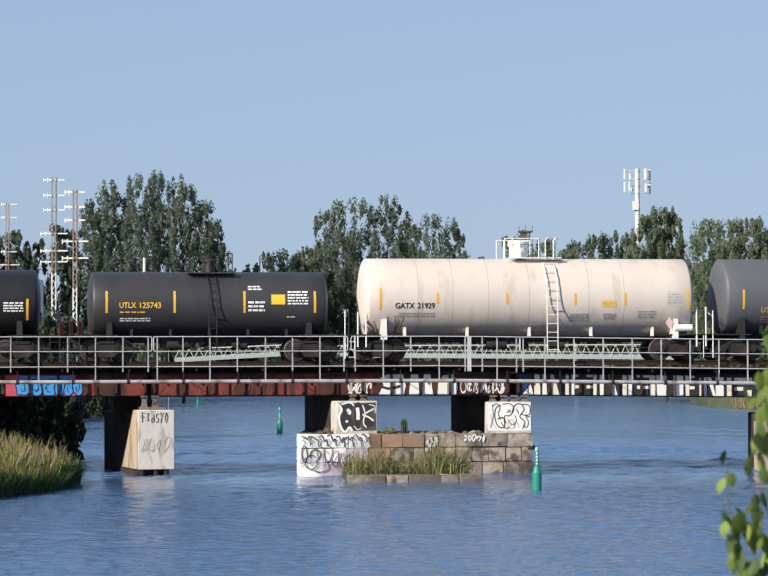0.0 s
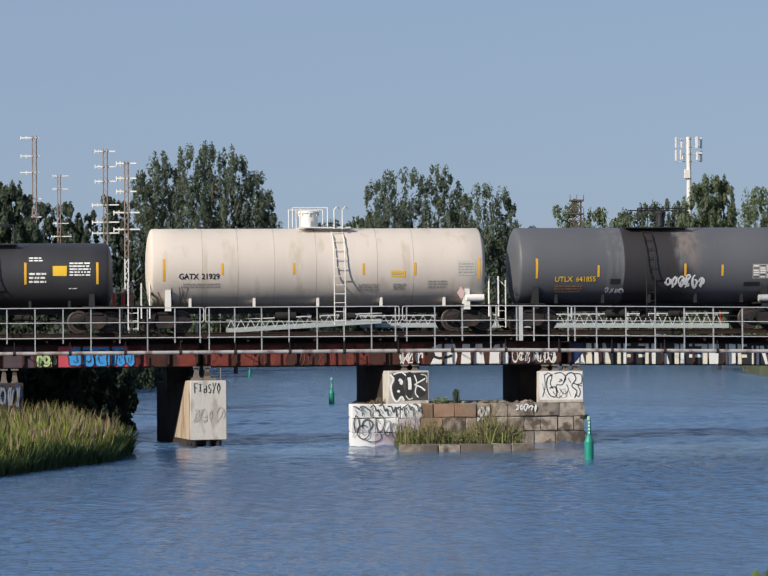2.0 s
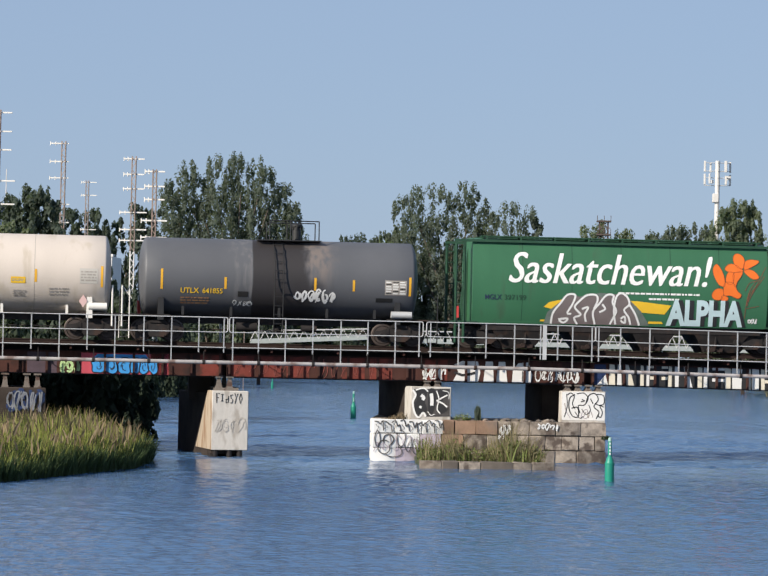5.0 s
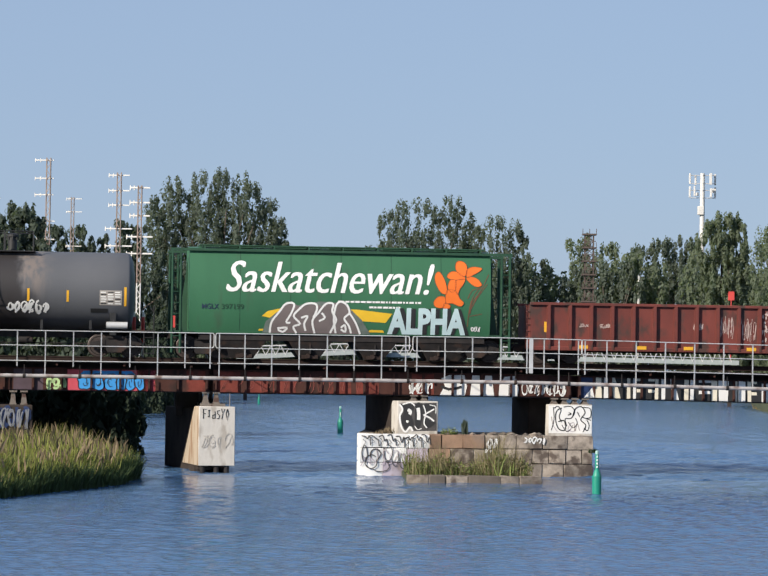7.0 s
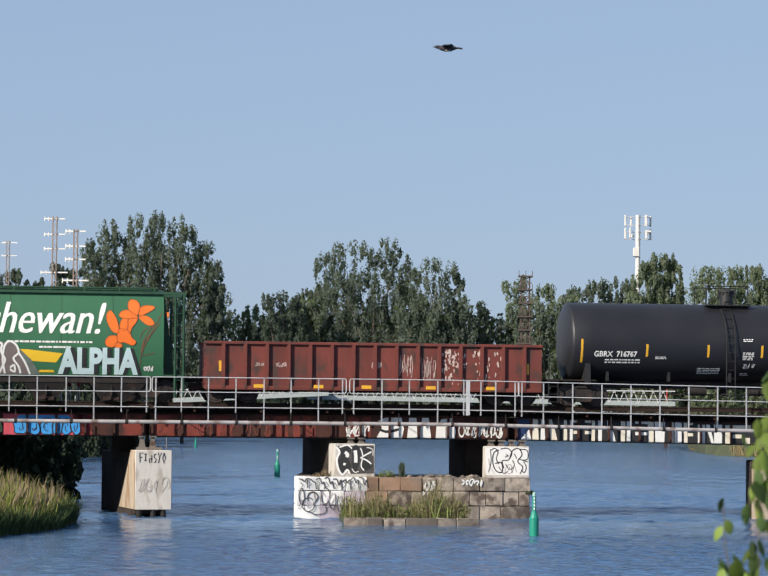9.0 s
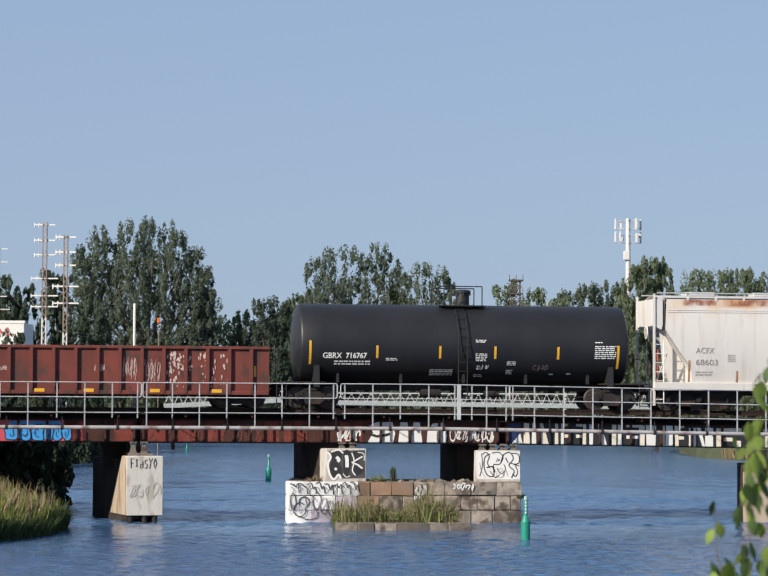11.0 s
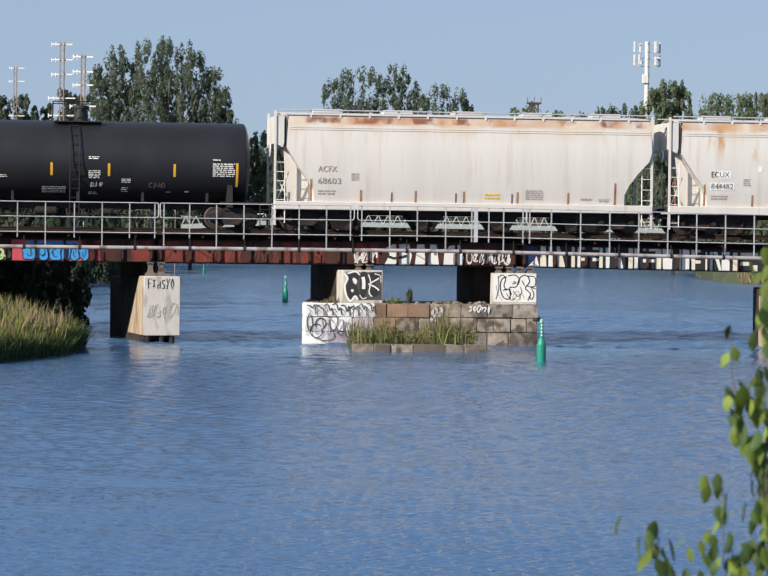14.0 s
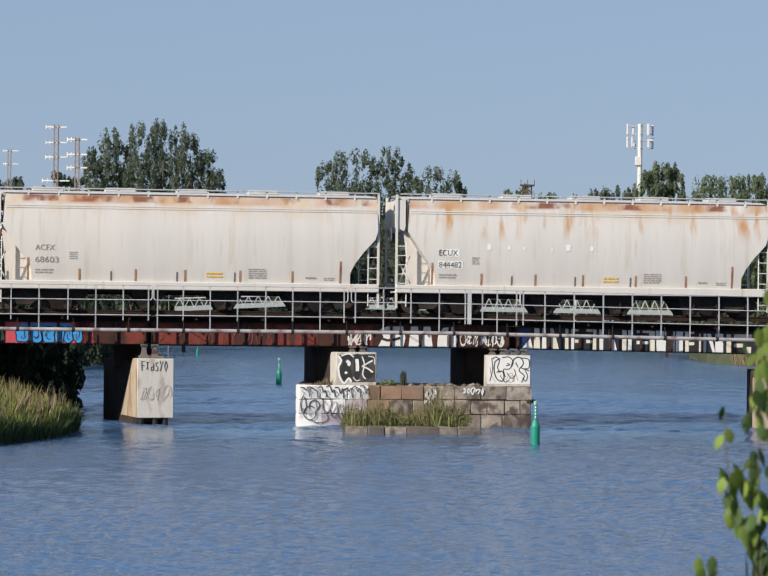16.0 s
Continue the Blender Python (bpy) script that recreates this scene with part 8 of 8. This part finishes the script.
ob = thing("long_shed", pose(-44.75, 262, 1.3), "grey-blue shed with a dark window band and pale roof edge", "building")
part("wall", soft_box(B(), -24.0, 0.0, 0, 14, 0, 14.9, 0.05), M["mast_white"], ob)
part("window_band", box(B(), -23.6, -0.25, -0.08, 0.1, 14.95, 16.0), M["shed_glass"], ob, "dark glazed band")
part("upper_wall", box(B(), -23.9, -0.05, 0.02, 14, 14.9, 16.05), M["shed_glass"], ob)
part("roof", soft_box(B(), -24.3, 0.3, -0.5, 14.4, 16.05, 16.5, 0.08), M["mast_white"], ob)
for x, flag in ((-45.0, True), (-43.35, False)):
    fp = thing("flagpole", pose(x, 258, 1.3), "thin white flagpole with a limp flag" if flag else "thin white flagpole without a flag", "flagpole", "flagpoles")
    part("pole", rod(B(), (0, 0, 0), (0, 0, 19.4), 0.07, 8, 0.04), M["mast_white"], fp)
    if flag:
        bm = B()
        for k in range(4):
            slab(bm, [(-0.05 - 0.22 * k, 18.95 - 0.30 * k), (-0.05 - 0.22 * (k + 1), 18.65 - 0.30 * k), (-0.05 - 0.22 * (k + 1), 17.9 - 0.12 * k), (-0.05 - 0.22 * k, 18.0 - 0.1 * k)], -0.02 + 0.05 * (k % 2), 0.02 + 0.05 * (k % 2))
        part("flag", bm, M["navy_letter"], fp, "faded blue flag")


M["truss_deck"] = material("grey-green deck edge", (0.30, 0.33, 0.32), 0.8, vary=0.15)
M["truss_paint"] = material("greyed white bridge paint", (0.50, 0.49, 0.47), 0.7, vary=0.15)


def far_truss(x0, x1, y, zt0, zt1, zb0, zb1, pitch, label):
    """A white lattice footbridge seen under the train."""
    t = thing("lattice_footbridge", pose(0, y, 0), label, "footbridge", "far footbridge")
    zt = lambda x: zt0 + (zt1 - zt0) * (x - x0) / (x1 - x0)
    zb = lambda x: zb0 + (zb1 - zb0) * (x - x0) / (x1 - x0)
    for yy in (0, 2.4):
        bm = B()
        bent_rod(bm, [(x0, yy, zt(x0)), (x1, yy, zt(x1))], 0.07, 6)
        part("top_chord", bm, M["truss_paint"], t)
    bm = B()
    slab(bm, [(x0, zb(x0)), (x1, zb(x1)), (x1, zb(x1) + 0.55), (x0, zb(x0) + 0.55)], 0, 2.4)
    part("deck", bm, M["truss_deck"], t)
    n = int((x1 - x0) / pitch)
    for i in range(n):
        a, b = x0 + pitch * i, x0 + pitch * (i + 1)
        m = (a + b) / 2
        bm = B()
        rod(bm, (a, 0, zb(a) + 0.3), (m, 0, zt(m)), 0.05, 5)
        rod(bm, (m, 0, zt(m)), (b, 0, zb(b) + 0.3), 0.05, 5)
        part("diagonal", bm, M["truss_paint"], t)
    for x in (x0 + 1, x1 - 1):
        part("support", box(B(), x - 0.2, x + 0.2, 0.9, 1.5, -1.0, zb(x)), M["shaded_masonry"], t)
    return t


far_truss(-24.6, -6.4, 320, 6.25, 6.95, 4.75, 5.75, 1.15, "white lattice footbridge rising over the river")
far_truss(-9.0, 34.4, 322, 6.65, 6.65, 5.3, 4.9, 1.15, "white lattice footbridge over the river")
lp = thing("signal_lamp", pose(-15.81, 200, 1.0), "small orange signal lamp on a thin pole", "lamp")
part("pole", rod(B(), (0, 0, 0), (0, 0, 9.77), 0.03, 6), M["mast_steel"], lp)
part("lamp_head", soft_box(B(), -0.10, 0.10, -0.1, 0.1, 9.72, 10.07, 0.03), M["orange"], lp)
bm = B()
soft_box(bm, -0.5, 0.5, 0, 0.1, -0.7, 0.7, 0.04)
rod(bm, (0, 0.1, -14.5), (0, 0.1, 0), 0.1, 6)
alone("red_sign", bm, M["red"], pose(44.1, 425, 15.9), "small red sign on a post before the trees", "sign")

bc = thing("beacon", pose(32.6, 466, 0.9), "grey-white striped beacon post among the far trees", "post")
part("pole", rod(B(), (0, 0, 0), (0, 0, 19.4), 0.24, 8), M["truss_paint"], bc)
for k in range(3):
    part("grey_band", rod(B(), (0, 0, 15.2 + 1.4 * k), (0, 0, 15.6 + 1.4 * k), 0.27, 8), M["galv"], bc)

# ---- reeds, weeds, sapling, buoys ----
M["weed"] = leaf_material("olive and brown weeds", (0.175, 0.150, 0.085), 0.6, 0.7, 0.2)
M["weed_light"] = leaf_material("yellow-green weeds", (0.165, 0.195, 0.070), 0.55, 0.7, 0.25)
def blades(name, n, spot, hgt, mat, label, seed, width=0.03, lean=0.25, m=None):
    """A stand of thin bent blades, past counting."""
    r = random.Random(seed)
    verts, faces = [], []
    for _ in range(n):
        x, y, z, f = spot(r)
        h = r.uniform(*hgt) * f
        a = r.uniform(0, 6.28)
        w = width * r.uniform(0.6, 1.4)
        dx, dy = math.cos(a) * w, math.sin(a) * w
        lx, ly = r.gauss(0, lean) * h * 0.4, r.gauss(0, lean) * h * 0.4
        i = len(verts)
        verts.extend([(x - dx, y - dy, z), (x + dx, y + dy, z), (x + lx * 0.4 + dx * 0.9, y + ly * 0.4 + dy * 0.9, z + h * 0.55), (x + lx * 0.4 - dx * 0.9, y + ly * 0.4 - dy * 0.9, z + h * 0.55), (x + lx, y + ly, z + h)])
        faces.extend([(i, i + 1, i + 2, i + 3), (i + 3, i + 2, i + 4)])
    me = bpy.data.meshes.new(name)
    me.from_pydata(verts, [], faces)
    me.materials.append(mat)
    ob = new(name, me)
    if m is not None:
        ob.matrix_basis = m
    return tagged(ob, label, "reeds" if "reed" in name else "weeds", kind="stuff")


def shore(y):
    """The reed bed's edge towards the open water."""
    for (ya, xa), (yb, xb) in zip(((76, -14.6), (80, -13.0), (86.5, -11.6), (90.5, -10.7), (96, -10.7)), ((80, -13.0), (86.5, -11.6), (90.5, -10.7), (96, -10.7), (102, -12.5))):
        if y <= yb:
            return xa + (xb - xa) * (y - ya) / (yb - ya)
    return -12.5


def reed_spot(r, front=False):
    while True:
        y = r.uniform(78, 102)
        d = abs(r.gauss(0, 0.9)) if front else 0.35 + (abs(r.gauss(0, 2.6)) if r.random() < 0.6 else r.uniform(0, 9))
        d *= 0.8 + 0.5 * noise.noise((y * 0.55, 0.3, 0.7))
        x = shore(y) - d
        if x > -21:
            f = min(1.0, 0.5 + 0.28 * d) * (0.82 + 0.35 * noise.noise((x * 0.6, y * 0.4, 0)))
            return x, y, 0.0, f


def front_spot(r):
    """The fringe of reeds at the water, whose dark green includes the bed's shade."""
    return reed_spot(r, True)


blades("reeds", 8000, reed_spot, (1.0, 2.0), M["reed"], "yellow-green reeds at the water's edge", 1, 0.018, 0.5)
blades("reeds", 1700, reed_spot, (1.0, 2.0), M["reed_tan"], "dry tan reeds among the green", 21, 0.016, 0.6)
blades("reeds", 9000, front_spot, (0.6, 1.7), M["reed_dark"], "dark green reeds at the water's edge, shade in their colour", 2, 0.024, 0.7)
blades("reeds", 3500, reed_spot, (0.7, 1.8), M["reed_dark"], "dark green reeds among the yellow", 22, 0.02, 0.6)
blades("reed_plumes", 520, lambda r: (lambda p: (p[0], p[1], 1.5 * p[3], 1.0))(reed_spot(r)), (0.25, 0.6), M["reed_head"], "brown reed plumes above the reeds", 3, 0.030, 0.8)


def weed_spot(x0, x1, y0, y1, z, peak):
    def f(r):
        x = r.uniform(x0, x1)
        c = 0.55 + 0.45 * noise.noise((x * 1.3, 3.1, 0.2)) + 0.25 * math.sin(x * 2.2)
        return x, r.uniform(y0, y1), z, max(0.3, min(1.1, c)) * peak
    return f


blades("weeds", 900, weed_spot(-2.5, 1.8, -10.1, -7.5, 0.12, 1.05), (0.7, 1.9), M["weed"], "tall olive weeds on the ledge of the stone base", 4, 0.012, 0.6, BRIDGE)
blades("weeds", 500, weed_spot(-2.5, 1.8, -10.1, -7.5, 0.12, 0.95), (0.3, 1.2), M["weed_light"], "fresh green weeds on the ledge of the stone base", 5, 0.022, 1.0, BRIDGE)
blades("weeds", 260, weed_spot(-0.6, -0.1, -4.3, -3.6, 1.47, 0.6), (0.3, 0.75), M["reed_dark"], "tuft of weeds on top of the stone base", 6, 0.02, 0.4, BRIDGE)
blades("weeds", 90, weed_spot(0.12, 0.30, -4.2, -4.0, 1.47, 1.0), (0.5, 1.05), M["leaf_dark"], "dark upright weed on top of the stone base", 7, 0.03, 0.2, BRIDGE)
blades("weeds", 160, weed_spot(-3.2, -2.5, -4.4, -4.1, 1.47, 0.5), (0.4, 0.9), M["reed_head"], "dry weed at the foot of the pier", 8, 0.015, 0.7, BRIDGE)
blades("weeds", 120, weed_spot(4.85, 5.15, -4.6, -4.2, 0.9, 0.6), (0.5, 1.1), M["reed_dark"], "weed growing from the stone joints", 9, 0.015, 0.6, BRIDGE)


def leafy(name, n, x0, x1, y0, y1, z0, z1, size, mat, label, seed):
    """Small leaves of herbs standing among the blades."""
    r = random.Random(seed)
    verts, faces = [], []
    for _ in range(n):
        x = r.uniform(x0, x1)
        top = z0 + (z1 - z0) * max(0.25, 0.6 + 0.4 * noise.noise((x * 1.3, 3.1, 0.2)) + 0.2 * math.sin(x * 2.2)) * r.uniform(0.5, 1.0)
        leaf_cloud(verts, faces, r, (x, r.uniform(y0, y1), r.uniform(z0, top)), (0.08, 0.08, 0.14), 7, size)
    me = bpy.data.meshes.new(name)
    me.from_pydata([tuple(v) for v in verts], [], faces)
    me.materials.append(mat)
    ob = new(name, me)
    ob.matrix_basis = BRIDGE
    return tagged(ob, label, "weeds", kind="stuff")


leafy("herbs", 330, -2.6, 1.75, -10.0, -8.0, 0.15, 1.15, 0.085, M["weed_light"], "leafy green herbs on the ledge of the stone base", 14)
leafy("herbs", 240, -2.6, 1.75, -10.0, -8.0, 0.15, 1.3, 0.07, M["weed"], "brownish herbs on the ledge of the stone base", 15)
leafy("herbs", 40, -0.62, -0.15, -4.3, -3.7, 1.47, 2.0, 0.07, M["weed_light"], "small herb tuft on top of the stone base", 16)


blades("reeds", 2600, lambda r: (lambda x, y: (x, y, 0.1, 0.7 + 0.5 * noise.noise((x * 0.4, y * 0.2, 0))))(33.4 + abs(r.gauss(0, 7)), r.uniform(257, 300)), (0.9, 1.9), M["reed_tan"], "tan reeds along the river spit", 24, 0.05, 0.5)


def buoy(x, y, label, white=True, s=1.0):
    b = thing("buoy", pose(x, y, 0), label, "buoy", "channel buoys")
    part("float", turned(B(), [(-0.5, 0.10 * s), (-0.4, 0.15 * s), (0.50 * s, 0.15 * s), (0.56 * s, 0.15 * s), (0.62 * s, 0.135 * s), (0.78 * s, 0.085 * s), (0.80 * s, 0.07 * s)], "z", n=18), M["buoy"], b)
    part("spar", turned(B(), [(0.78 * s, 0.062 * s), (1.30 * s, 0.055 * s)], "z", n=14), M["buoy"], b)
    part("collar", turned(B(), [(0.54 * s, 0.158 * s), (0.56 * s, 0.162 * s), (0.60 * s, 0.158 * s)], "z", n=18), M["buoy"], b)
    if white:
        part("cap", turned(B(), [(1.30 * s, 0.06 * s), (1.40 * s, 0.06 * s), (1.42 * s, 0.03 * s)], "z", n=14), M["buoy_cap"], b, "pale teal top")
        bm = B()
        for k in range(4):
            box(bm, -0.02, 0.02, -0.068, -0.056, 0.86 + 0.11 * k, 0.92 + 0.11 * k)
        part("number_bars", bm, M["white"], b)
    return b


buoy(4.93, 88.8, "green spar buoy with a pale teal cap beside the stone base")
buoy(-6.38, 166, "green spar buoy with a pale teal top beyond the bridge", True, 1.15)
buoy(-19.75, 289, "small green buoy far up the river", False, 0.9)


def finish_copy(me, mat):
    c = me.copy()
    c.materials.clear()
    c.materials.append(mat)
    return c


# sapling in front of the camera
def sapling():
    r = random.Random(31)
    t = thing("sapling", pose(1.2, 9.0, 1.6), "young leafy sapling on the near bank", "sapling")
    lm = []
    for k in range(4):
        bm = B()
        ln, wd = 0.088, 0.021 + 0.003 * k
        rows_ = []
        for i, (u, w) in enumerate(((0, 0.1), (0.2, 0.75), (0.45, 1.0), (0.7, 0.72), (1.0, 0.05))):
            bend = 0.010 * math.sin(u * 2.2 + k)
            rows_.append([bm.verts.new((-w * wd, 0.006 + bend, -u * ln)), bm.verts.new((0, bend, -u * ln)), bm.verts.new((w * wd, 0.006 + bend, -u * ln))])
        for a, b in zip(rows_, rows_[1:]):
            for i in range(2):
                bm.faces.new((a[i], a[i + 1], b[i + 1], b[i]))
        lm.append(finish(bm, "leaf", M["leaf_near"], 80))
    # copies in a darker green paint the sapling's shaded leaves beside the lit ones
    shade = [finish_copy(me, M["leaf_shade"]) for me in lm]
    stems = [[(0.12, 0, 0), (0.10, 0.02, 0.9), (0.05, 0, 1.5), (0.035, 0, 2.0), (0.04, 0, 2.34)],
             [(0.12, 0, 0), (0.16, 0.1, 1.2), (0.16, 0.05, 1.9), (0.13, 0.1, 2.45)],
             [(0.05, 0, 0), (-0.05, 0, 0.9), (-0.09, 0, 1.35), (-0.10, 0, 1.64)],
             [(-0.1, 0, 0), (-0.22, 0, 0.8), (-0.29, 0, 1.28), (-0.34, 0.02, 1.47)],
             [(0.04, 0, 1.55), (-0.03, 0, 1.78), (-0.07, 0, 1.95), (-0.08, 0, 2.12)],
             [(0.14, 0, 0), (0.30, 0, 1.2), (0.34, 0, 1.9), (0.36, 0, 2.45)]]
    for st in stems:
        bm = B()
        for i, (p, q) in enumerate(zip(st, st[1:])):
            rod(bm, p, q, 0.0045 - 0.001 * i, 6, 0.0035 - 0.001 * i)
        part("stem", bm, M["bark"], t)
    # sprays of leaves: middle, half-width, top, bottom, number
    for cx, hw, z1, z0, n in ((-0.080, 0.004, 2.13, 2.12, 1), (-0.080, 0.004, 2.06, 2.02, 2), (-0.085, 0.012, 1.95, 1.84, 5), (-0.02, 0.03, 1.94, 1.72, 20), (0.05, 0.05, 2.00, 1.62, 46), (0.02, 0.03, 1.66, 1.48, 14),
                              (-0.15, 0.008, 1.64, 1.58, 2), (-0.10, 0.02, 1.65, 1.48, 8), (-0.12, 0.05, 1.46, 1.30, 12), (-0.02, 0.05, 1.44, 1.28, 20), (0.06, 0.05, 1.60, 1.28, 34), (-0.43, 0.008, 1.50, 1.49, 1), (-0.34, 0.03, 1.49, 1.36, 9), (-0.25, 0.04, 1.44, 1.28, 9),
                              (0.03, 0.03, 2.40, 2.26, 8), (0.03, 0.03, 2.24, 2.06, 10), (0.09, 0.04, 2.60, 2.05, 30), (0.18, 0.06, 2.60, 1.28, 70), (0.30, 0.06, 2.60, 1.28, 60)):
        for k in range(n):
            p = Vector((cx + r.uniform(-1, 1) * hw, r.uniform(-0.09, 0.09), z1 - (z1 - z0) * (k + r.random()) / n))
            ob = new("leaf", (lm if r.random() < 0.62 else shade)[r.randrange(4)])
            ob.parent = t
            ob.matrix_basis = Matrix.Translation(p) @ Euler((r.uniform(-0.5, 0.4), r.uniform(-0.28, 0.28), r.uniform(-1.6, 1.6))).to_matrix().to_4x4() @ Matrix.Scale(r.uniform(0.55, 1.0), 4)


sapling()


# ---- a bird that crosses ----
def make_bird():
    """A dark wading bird in flight, heading to -x, with stretched neck and broad wings."""
    dark, pale = material("dark grey-brown plumage", (0.030, 0.027, 0.030), 0.8, vary=0.3, scale=20), material("pale buff plumage", (0.30, 0.22, 0.18), 0.8, vary=0.2, scale=20)
    b = thing("bird", pose(6.03, 55, 10.76), "dark bird flying low over the river", "bird")
    part("body", turned(B(), [(-0.20, 0.012), (-0.14, 0.045), (-0.05, 0.075), (0.06, 0.07), (0.16, 0.035), (0.20, 0.01)], "x", n=14), dark, b)
    part("head", turned(B(), [(-0.30, 0.006), (-0.25, 0.014), (-0.23, 0.032), (-0.19, 0.034), (-0.15, 0.03)], "x", (0, 0, 0.02), 12), dark, b)
    part("tail", slab(B(), [(0.16, -0.01), (0.30, -0.02), (0.31, 0.0), (0.16, 0.02)], -0.05, 0.05), dark, b)
    part("belly", turned(B(), [(-0.06, 0.02), (0.0, 0.035), (0.08, 0.02)], "x", (0, -0.03, -0.045), 10), pale, b)
    wings = []
    for s in (-1, 1):
        bm = B()
        rows_ = []
        for u, c0, c1 in ((0.0, -0.10, 0.11), (0.18, -0.11, 0.10), (0.34, -0.06, 0.12), (0.46, 0.04, 0.10)):
            rows_.append([[bm.verts.new((x, s * u, z)) for x, z in ((c0, 0.006), ((c0 + c1) / 2, 0.018), (c1, 0.0))], [bm.verts.new((x, s * u, z)) for x, z in ((c0, -0.004), ((c0 + c1) / 2, 0.006), (c1, -0.004))]])
        for p, q in zip(rows_, rows_[1:]):
            for k in (0, 1):
                for i in range(2):
                    bm.faces.new((p[k][i], p[k][i + 1], q[k][i + 1], q[k][i]))
            for i in (0, 2):
                bm.faces.new((p[0][i], q[0][i], q[1][i], p[1][i]))
        bmesh.ops.recalc_face_normals(bm, faces=bm.faces[:])
        w = part("wing", bm, dark, b)
        w.location = (0, s * 0.05, 0.03)
        wings.append((w, s))
    return b, wings


BIRD, WINGS = make_bird()
BIRD_AT = ((0.0, 145.23, 10.76), (8.6, 7.63, 10.37), (8.7, 6.03, 10.76), (9.6, -8.37, 11.60), (16.0, -110.77, 11.76))


# ---- what moves ----
TRAIN = ((0.0, -0.04), (0.5, -2.49), (1.0, -5.17), (1.5, -7.64), (2.0, -10.31), (2.5, -12.81), (3.0, -15.48), (3.5, -17.93), (4.0, -20.60), (4.2, -21.63), (6.3, -32.39), (6.5, -33.42), (7.0, -36.07), (7.5, -38.54), (8.0, -41.18), (8.5, -43.60), (8.7, -44.64), (10.8, -55.42), (11.0, -56.46), (11.5, -58.96), (12.0, -61.65), (12.5, -64.14), (13.0, -66.84), (13.5, -69.31), (14.0, -71.99), (14.5, -74.52), (15.0, -77.25), (15.5, -79.76), (16.0, -82.49))


def motions():
    """The train rolls to the left over the bridge; its wheels turn."""
    for car, a in CARS:
        walk(car, [(t, on_bridge(a + u, 0, RAIL)) for t, u in TRAIN])
    walk(RIVER, [(t, pose(0.12 * t, -0.10 * t, 0)) for t in (0.0, 4.0, 8.0, 12.0, 16.0)])
    speed = -5.14 / 0.42
    steps = [i * 0.1 for i in range(161)]
    for w, d in WHEELS:
        walk(w, [(t, pose(d, 0, 0.42, 0, math.degrees(speed * t), 0)) for t in steps])
    walk(BIRD, [(t, pose(x, 55, z)) for t, x, z in BIRD_AT])
    for w, s in WINGS:
        beats = [(0.0, 35)] + [(8.3 + 0.1 * k, 36 * math.cos(math.pi * k / 2 + math.pi) - 4) for k in range(16)] + [(16.0, 35)]
        walk(w, [(t, pose(0, s * 0.05, 0.03, s * a)) for t, a in beats])


motions()
